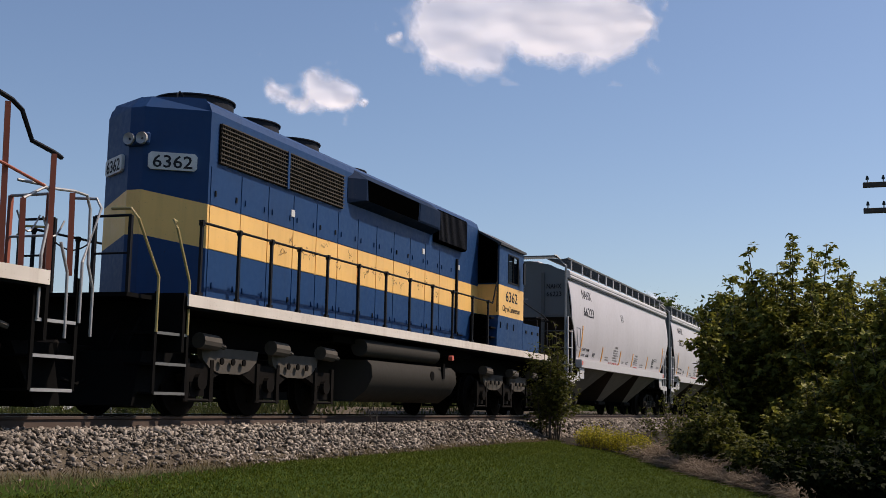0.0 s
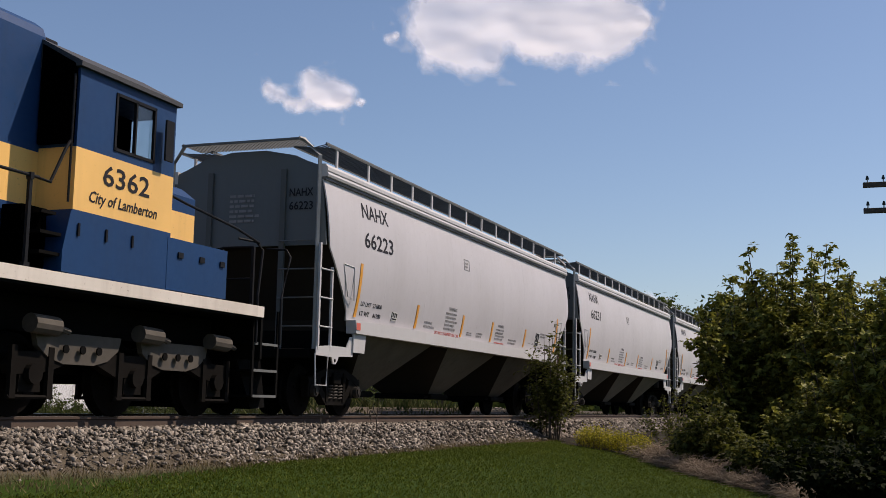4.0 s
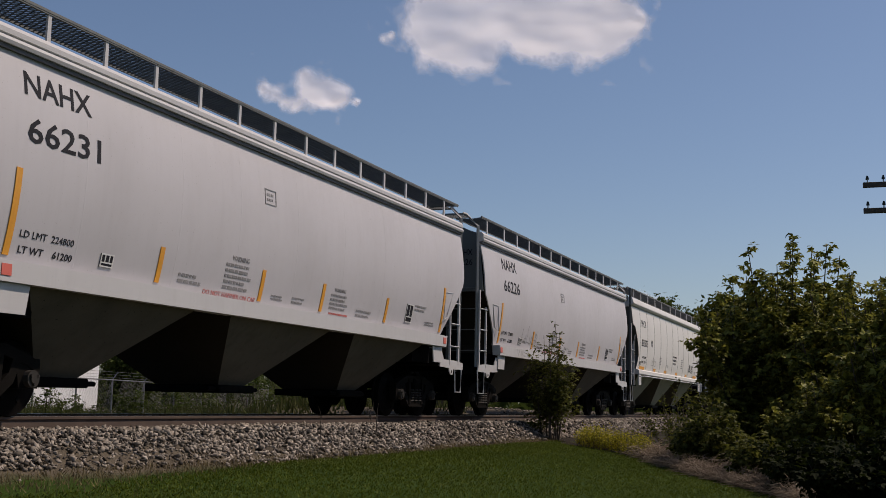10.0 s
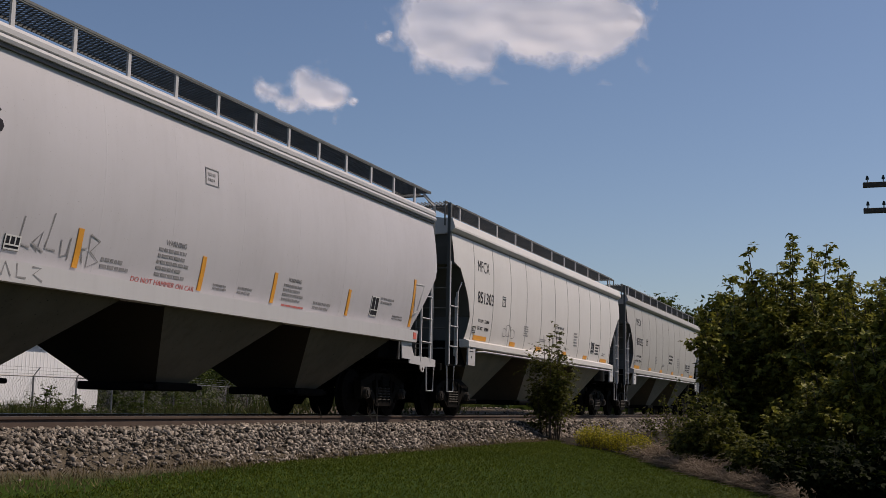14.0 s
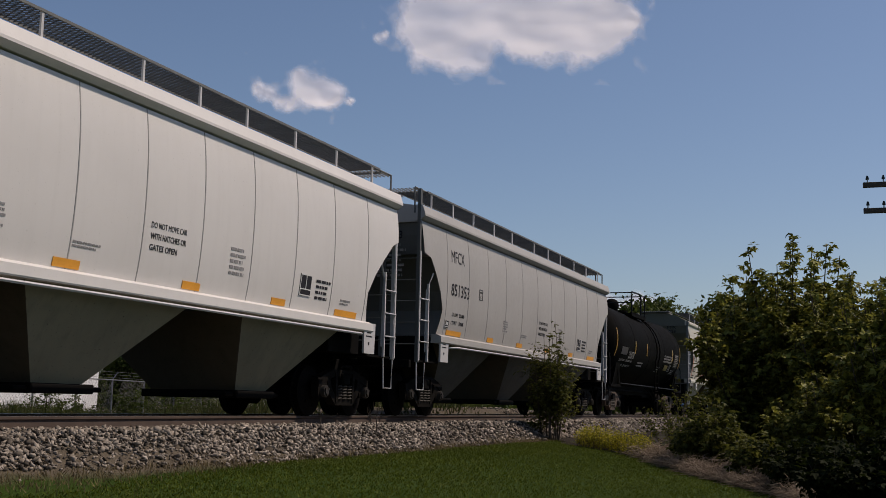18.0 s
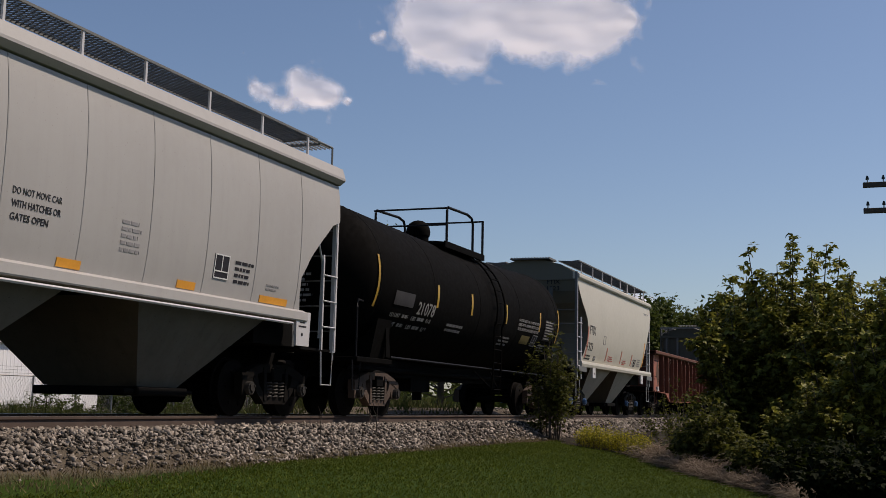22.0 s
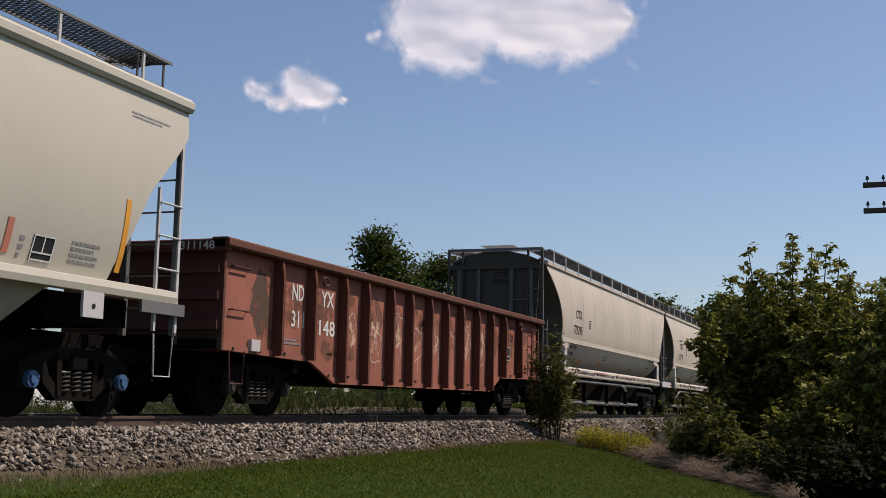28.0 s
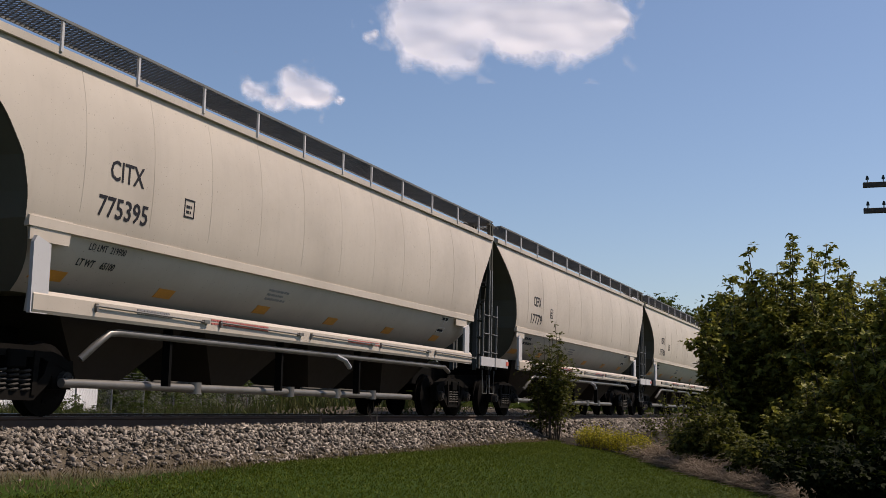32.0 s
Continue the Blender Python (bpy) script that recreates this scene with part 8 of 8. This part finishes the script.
# bare stems standing in the ballast
for p, r, hgt, sd in ((576, 19.4, 0.50, 1), (674, 21.6, 0.52, 2), (664, 21.9, 0.36, 3)):
    r2 = random.Random(sd)
    q = spot(X(p), r)
    z0 = ground_z(*q)
    ls = [[(q[0], q[1], z0 - 0.03), (q[0] + 0.01, q[1], z0 + hgt * 0.5), (q[0] + r2.uniform(-0.04, 0.04), q[1], z0 + hgt)]]
    for k in range(3 if sd != 1 else 1):
        zb = z0 + hgt * r2.uniform(0.2, 0.7)
        ls.append([(q[0], q[1], zb), (q[0] + r2.uniform(-0.12, 0.12), q[1] + 0.02, zb + 0.12), (q[0] + r2.uniform(-0.2, 0.2), q[1], zb + 0.26)])
    tagged(new("dead_stem", twig_lines("dead_stem", ls, 0.011, bark, 4)), "bare dark dead stem standing in the ballast", "plant", "dead stems in the ballast")

# ---------- beyond the track ----------
n = 60000
x = rng.uniform(12, 110, n); y = rng.uniform(14.6, 46, n)
y = np.where((x > 44) & (y < 18), y + 18, y)
weed = island("tall_field_weeds", (0.016, 0.030, 0.006), (0.066, 0.096, 0.020), 0.85, (0.14, 0.13, 0.05), 0.25)
tagged(new("field_weeds", blades("field_weeds", x, y, rng.uniform(0.2, 0.85, n) * np.interp(y, [14.6, 16.5, 19, 26], [0.35, 0.9, 1.15, 1.2]) * (0.75 + 0.35 * np.sin(x * 0.9) * np.sin(y * 0.7 + x * 0.31)), rng.uniform(0.015, 0.05, n), 0.7, weed)), "tall rank grass and weeds in the field", "grass", kind="stuff")
for k, (p, r, hgt, rad, sd) in enumerate(((95, 47, 1.5, 0.8, 31), (130, 50, 1.2, 0.7, 32), (22, 46, 1.1, 0.7, 33), (165, 52, 1.3, 0.8, 34), (240, 55, 1.7, 0.9, 35), (305, 58, 1.8, 1.0, 36), (455, 60, 3.4, 1.9, 37), (560, 56, 3.2, 1.9, 38), (505, 58, 3.3, 1.8, 54), (610, 60, 3.6, 2.0, 55), (655, 62, 3.6, 2.0, 56), (395, 62, 2.8, 1.8, 57), (350, 64, 2.6, 1.6, 58))):
    bx, by = spot(X(p), r)
    plant("shrub", bx, by, hgt, rad, 7, 110, 12, 0.11, leaf_far, "scrubby bush along the chain-link fence", "shrub", sd, 0.15, 0.8, 0.8, 0.3, "scrub behind the track")


def far_tree(p, r, hgt, rad, sd, clumps=44):
    """A grown tree: tapered trunk, limbs, a crown of leaf clumps with gaps."""
    global rng
    keep_rng, rng = rng, np.random.default_rng(sd)
    x, y = spot(X(p), r)
    ob = empty("tree", pose(x, y, ground_z(x, y) - 0.05), "dark green broadleaf tree beyond the field", "tree", "trees beyond the track")
    trunk = [(0, 0, 0), (0.03, 0.02, hgt * 0.25), (-0.05, 0.04, hgt * 0.5), (0, 0, hgt * 0.85)]
    part_mesh("trunk", twig_lines("trunk", [trunk], 0.028 * hgt, bark, 8), ob)
    limbs, pos = [], []
    for k in range(clumps):
        a, u = rng.uniform(0, 2 * np.pi), rng.uniform(0.22, 1.0)
        w = rad * math.sqrt(rng.uniform(0.05, 1)) * math.sin(math.pi * min(1, 0.18 + 0.8 * u)) ** 0.6
        c = np.array([math.cos(a) * w, math.sin(a) * w, hgt * u])
        s = np.array([0, 0, hgt * u * 0.6])
        limbs.append([s, s * 0.5 + c * 0.5 + np.array([0, 0, -0.1]), c])
        m_ = int(rng.integers(220, 420))
        sz = rad * rng.uniform(0.12, 0.24)
        pos.append(c + rng.normal(0, 1, (m_, 3)) * sz * np.array([1, 1, 0.75]))
    part_mesh("limb", twig_lines("limb", limbs, 0.006 * hgt, bark, 4), ob, "stuff")
    part_mesh("crown", leaves("crown", np.concatenate(pos), 0.28 if r < 90 else 0.38, leaf_far), ob, "stuff")
    rng = keep_rng


for p, r, hgt, rad, sd in ((678, 72, 11.2, 2.7, 41), (785, 80, 11.0, 3.1, 42), (1120, 95, 9.0, 3.4, 43), (1165, 100, 9.3, 3.6, 44), (1215, 105, 8.6, 4.0, 45), (1085, 110, 7.6, 3.0, 46), (1300, 100, 9.0, 4.0, 47), (1420, 110, 9.5, 4.2, 48),
                            (18, 92, 6.0, 3.2, 49), (235, 82, 4.2, 2.6, 50), (310, 85, 4.6, 2.8, 51), (400, 95, 4.8, 3.0, 52), (-40, 85, 6.5, 3.5, 53)):
    far_tree(p, r, hgt, rad, sd)

# far woods closing the plain, all round
n = 30000
a = rng.uniform(0, 2 * np.pi, n)
r = rng.uniform(420, 560, n)
fx, fy = np.cos(a) * r, np.sin(a) * r
pos = np.stack([fx, fy, -1.2 + np.abs(rng.normal(0, 6.0, n)) * (0.7 + 0.4 * np.sin(a * 9) * np.sin(a * 23))], 1)
tagged(new("far_woods", leaves("far_woods", pos, 5.0, leaf_far, 0.0, 0.9)), "distant dark woods on the horizon", "woods", kind="stuff")


# white metal shed
def shed():
    ax, ay = spot(X(183), 78.0)
    cx, cy = spot(X(4), 71.5)
    d = Vector((cx - ax, cy - ay, 0))
    L = d.length
    z0 = ground_z((ax + cx) / 2, (ay + cy) / 2)
    ob = empty("shed", Matrix.Translation((ax, ay, z0)) @ Matrix.Rotation(math.atan2(d.y, d.x), 4, "Z"), "white corrugated metal shed behind the fence", "shed")
    hgt, deep = 4.1, -9.0
    for a, b, c, e in ((0, L, 0, -0.12), (0, L, deep, deep + 0.12), (0, 0.12, deep + 0.12, -0.12), (L - 0.12, L, deep + 0.12, -0.12)):
        bm = bm_new()
        box(bm, a, b, min(c, e), max(c, e), -0.1, hgt)
        part("wall", bm, M["shed_white"], ob)
    for k in range(int(L / 0.3)):
        bm = bm_new()
        x = 0.15 + k * 0.3
        loft(bm, [[(x - 0.05, 0.0, z), (x - 0.025, 0.012, z), (x + 0.025, 0.012, z), (x + 0.05, 0.0, z)] for z in (0.05, hgt - 0.05)])
        part("rib", bm, M["shed_white"], ob)
    bm = bm_new()
    slab_yz(bm, [(0.25, hgt), (deep / 2, hgt + 0.2), (deep - 0.25, hgt), (deep - 0.25, hgt + 0.1), (deep / 2, hgt + 0.32), (0.25, hgt + 0.1)], -0.2, L + 0.2)
    part("roof", bm, M["shed_white"], ob)
    bm = bm_new()
    for a in (0.0, L - 0.12):
        slab_yz(bm, [(0, hgt), (deep, hgt), (deep / 2, hgt + 0.18)], a, a + 0.12)
    part("gable", bm, M["shed_white"], ob)


M["shed_white"] = paint("white_metal_cladding", (0.78, 0.78, 0.78), 0.5, (0.3, 0.28, 0.25), 0.3, 0.4)
shed()


def fence():
    """Chain-link fence: posts, top rail, barbed wire arms, wire mesh."""
    ob = empty("chain_link_fence", pose(0, 0, 0), "grey chain-link fence topped with barbed wire", "fence")
    pts = [spot(X(p), r) for p, r in ((-160, 47.5), (-85, 49), (-8, 50.5), (69, 52), (145, 54), (208, 57), (264, 61), (317, 65), (365, 70), (408, 75), (447, 80), (482, 86))]
    steel = plain("galvanised_fence_steel", (0.20, 0.20, 0.195), 0.5, 0.5, 0.3, 20)
    tops = []
    for k, (x, y) in enumerate(pts):
        z = ground_z(x, y)
        bm = bm_new()
        tube(bm, [(x, y, z - 0.05), (x, y, z + 1.95)], 0.04, 8)
        tube(bm, [(x, y, z + 1.95), (x + 0.2, y - 0.15, z + 2.3)], 0.025, 6)
        part("post", bm, steel, ob)
        tops.append(Vector((x, y, z + 1.93)))
    wires = bm_new()
    for a, b in zip(tops, tops[1:]):
        bm = bm_new()
        tube(bm, [a, b], 0.03, 6)
        part("top_rail", bm, steel, ob)
        for k in range(3):
            o = Vector((0.07 * k + 0.05, -0.05 * k - 0.04, 0.13 * k + 0.1))
            tube(wires, [a + o, b + o], 0.006, 3)
        n_ = int((b - a).length / 0.16)
        for k in range(n_):
            for s in (0, 1):
                p = a + (b - a) * k / n_
                q = a + (b - a) * min(1, (k + 8) / n_)
                lo = Vector((0, 0, -1.85))
                tube(wires, [p + (lo if s else Vector()), q + (Vector() if s else lo)], 0.003, 3)
    w = part("wire_mesh", wires, steel, ob, "thin diamond wire mesh")
    w["kind"] = "stuff"


fence()


# ---------- telegraph pole ----------
def pole():
    x, y = spot(X(1662), 29.0)
    z0 = ground_z(x, y)
    ob = empty("telegraph_pole", pose(x, y, z0 - 0.05), "weathered wooden telegraph pole with two crossarms", "pole")
    wood = plain("weathered_pole_timber", (0.075, 0.06, 0.048), 0.9, 0, 0.4, 10, 0.6, 0.02)
    bm = bm_new()
    disc_z(bm, 0, 0, 0, 7.4, 0.16, 12, 0.11)
    part("shaft", bm, wood, ob)
    glassy = plain("dark_glass_insulator", (0.03, 0.04, 0.04), 0.15, 0, 0.2, 20, 0)
    for z in (6.97, 6.36):
        bm = bm_new()
        box(bm, -0.05, 0.05, -1.5, 1.5, z - 0.06, z + 0.06, 0.01)
        arm = part("crossarm", bm, wood, ob)
        for yy in (-1.4, -1.05, -0.7, -0.35, 0.35, 0.7, 1.05, 1.4):
            bm = bm_new()
            disc_z(bm, 0, yy, z + 0.06, z + 0.13, 0.014, 6)
            disc_z(bm, 0, yy, z + 0.13, z + 0.17, 0.042, 10, 0.036)
            disc_z(bm, 0, yy, z + 0.17, z + 0.22, 0.034, 10, 0.02)
            part("insulator", bm, glassy, arm)
        bm = bm_new()
        for s in (-1, 1):
            tube(bm, [(0.06, s * 0.6, z - 0.05), (0.1, 0, z - 0.5)], 0.012, 4)
        part("brace", bm, M["under"], arm)


pole()

# ---------- clouds ----------
CLOUDS = []
DIST = 2200.0
UP = VIEW.to_3x3() @ Vector((0, 1, 0))
RIGHT = VIEW.to_3x3() @ Vector((1, 0, 0))
UNIT = DIST * 2 * math.tan(radians(40.945 / 2)) / 1568
cm, cn, cl, cb_ = nodes_of("sunlit_glowing_cloud")
at = cn.new("ShaderNodeAttribute"); at.attribute_name = "puff"
tcc = cn.new("ShaderNodeTexCoord")
f1 = noise_tex(cn, cl, tcc.outputs["Object"], 0.022, 5, 0.5)
mpc = cn.new("ShaderNodeMapping"); mpc.inputs["Scale"].default_value = (0.6, 1.3, 1.0)
cl.new(tcc.outputs["Object"], mpc.inputs["Vector"])
thick = ramp(cn, cl, noise_tex(cn, cl, mpc.outputs[0], 0.008, 2, 0.45), 0.34, 0.60, (0.74, 0.74, 0.74, 1))
ma = cn.new("ShaderNodeMath"); ma.operation = "MULTIPLY_ADD"; ma.inputs[1].default_value = 0.8
sb = cn.new("ShaderNodeMath"); sb.operation = "SUBTRACT"; sb.inputs[1].default_value = 0.47
cl.new(f1, ma.inputs[0]); cl.new(at.outputs["Fac"], ma.inputs[2]); cl.new(ma.outputs[0], sb.inputs[0])
solid = ramp(cn, cl, sb.outputs[0], 0.02, 0.85)
al_ = cn.new("ShaderNodeMath"); al_.operation = "MULTIPLY"
cl.new(solid, al_.inputs[0]); cl.new(thick, al_.inputs[1])
alpha = al_.outputs[0]
df = cn.new("ShaderNodeBsdfDiffuse"); df.inputs[0].default_value = (0.78, 0.78, 0.80, 1)
tl = cn.new("ShaderNodeBsdfTranslucent"); tl.inputs[0].default_value = (0.78, 0.78, 0.80, 1)
# pale glow added to the sheet itself, for light scattered inside the cloud
em = cn.new("ShaderNodeEmission"); em.inputs[0].default_value = (0.86, 0.84, 0.95, 1); em.inputs[1].default_value = 0.44
m1 = cn.new("ShaderNodeMixShader"); m1.inputs[0].default_value = 0.4
ad_ = cn.new("ShaderNodeAddShader")
tp_ = cn.new("ShaderNodeBsdfTransparent")
m2 = cn.new("ShaderNodeMixShader")
cl.new(df.outputs[0], m1.inputs[1]); cl.new(tl.outputs[0], m1.inputs[2])
cl.new(m1.outputs[0], ad_.inputs[0]); cl.new(em.outputs[0], ad_.inputs[1])
cl.new(alpha, m2.inputs[0]); cl.new(tp_.outputs[0], m2.inputs[1]); cl.new(ad_.outputs[0], m2.inputs[2])
cl.new(m2.outputs[0], cn["Material Output"].inputs[0])


def cloud(u0, v0, u1, v1, step, puffs, label, seed):
    """A heap of puffs as a bulging sheet far off; u to the right and v down from the picture's corner."""
    us, vs_ = np.arange(u0, u1, step), np.arange(v0, v1, step)
    U, V = np.meshgrid(us, vs_)
    dens = np.zeros_like(U)
    for a, b, r in puffs:
        dens = np.maximum(dens, 0) + np.exp(-1.15 * ((U - a) ** 2 + (V - b) ** 2) / (r * r)) * 0.95
    soft = 1.6 * (1 - np.exp(-np.clip(dens, 0, 9) / 1.5))
    nz = np.array([[noise.fractal(Vector((u / 34, v / 34, seed)), 0.8, 2.1, 6) for u in us] for v in vs_])
    nz2 = np.array([[noise.fractal(Vector((u / 13, v / 13, seed + 9)), 0.8, 2.0, 5) for u in us] for v in vs_])
    dens = np.clip(dens, 0, 1.4) + 0.30 * nz + 0.07 * nz2 - 0.10
    edge = np.minimum(np.minimum(U - u0, u1 - step - U), np.minimum(V - v0, v1 - step - V)) / 12
    dens = np.minimum(dens, np.clip(edge, 0, 2) - 0.3)
    lump = np.array([[noise.fractal(Vector((u / 95, v / 46, seed + 4)), 1.4, 2.0, 2) for u in us] for v in vs_])
    bulge = soft * 16 + lump * 11 * np.clip(soft, 0, 1)
    cu, cv = (u0 + u1) / 2, (v0 + v1) / 2
    P = np.stack([(U - cu) * UNIT, (cv - V) * UNIT, bulge * UNIT], -1).reshape(-1, 3)
    w = len(us)
    i, j = np.meshgrid(np.arange(w - 1), np.arange(len(vs_) - 1))
    q = (j * w + i).ravel()
    F = np.stack([q, q + w, q + w + 1, q + 1], 1)
    ok = np.maximum.reduce([dens.ravel()[F[:, k]] for k in range(4)]) > -0.05
    me = poly_mesh("cloud", P, F[ok], cm, True)
    layer = me.attributes.new("puff", "FLOAT", "POINT")
    layer.data.foreach_set("value", dens.ravel().astype(np.float32))
    ob = tagged(new("cloud", me), label, "cloud", "clouds in the sky")
    where = EYE + (WAY * 784 / math.tan(radians(40.945 / 2)) + RIGHT * (cu - 784) + UP * (441 - cv)) * UNIT
    m = VIEW.copy()
    m.translation = where
    ob.matrix_basis = m
    CLOUDS.append((ob, m, RIGHT * (-42 * UNIT) + UP * (4 * UNIT)))


cloud(690, -150, 1190, 160, 2.5, [(765, 45, 42), (775, 80, 32), (805, 90, 32), (840, 100, 34), (872, 112, 22), (850, 50, 55), (920, 45, 55), (955, 70, 36), (1000, 62, 48), (1050, 58, 50), (1085, 72, 38), (1115, 45, 38), (1138, 40, 20), (1000, 5, 70), (900, -10, 75), (800, -5, 66), (1075, 5, 60), (850, -70, 70), (960, -75, 80), (1050, -60, 60)], "large white fair-weather cloud with a grey base", 3.1)
cloud(440, 90, 680, 230, 1.6, [(482, 160, 14), (500, 170, 16), (520, 184, 15), (552, 138, 19), (560, 160, 24), (596, 160, 24), (622, 172, 19), (540, 190, 15), (580, 178, 24), (645, 184, 8), (603, 180, 16)], "small white puffy cloud with ragged edges", 5.7)
cloud(1010, 480, 1230, 590, 1.8, [(1060, 548, 24), (1090, 534, 18), (1085, 556, 26), (1120, 552, 20), (1150, 536, 18), (1145, 556, 28), (1178, 550, 20), (1040, 562, 22)], "low white cloud just over the horizon", 11.9)
cloud(660, 35, 740, 100, 1.6, [(694, 70, 12), (708, 64, 8)], "thin wisp of white cloud", 8.3)


def motions():
    steps = [i * 0.4 for i in range(81)]
    for thing, x0 in TRAIN:
        walk(thing, [(t, pose(x0 - travel(t), TRACK_Y, 0)) for t in steps])
    fine = [i * 0.1 for i in range(321)]
    roll_at = [travel(t) for t in fine]
    for ws, x, z, r in WHEELS:
        walk(ws, [(t, pose(x, 0, z, 0, -math.degrees(d / r), 0)) for t, d in zip(fine, roll_at)])
    for cloud, m, drift in CLOUDS:
        walk(cloud, [(0.0, m), (32.0, Matrix.Translation(drift) @ m)])


motions()
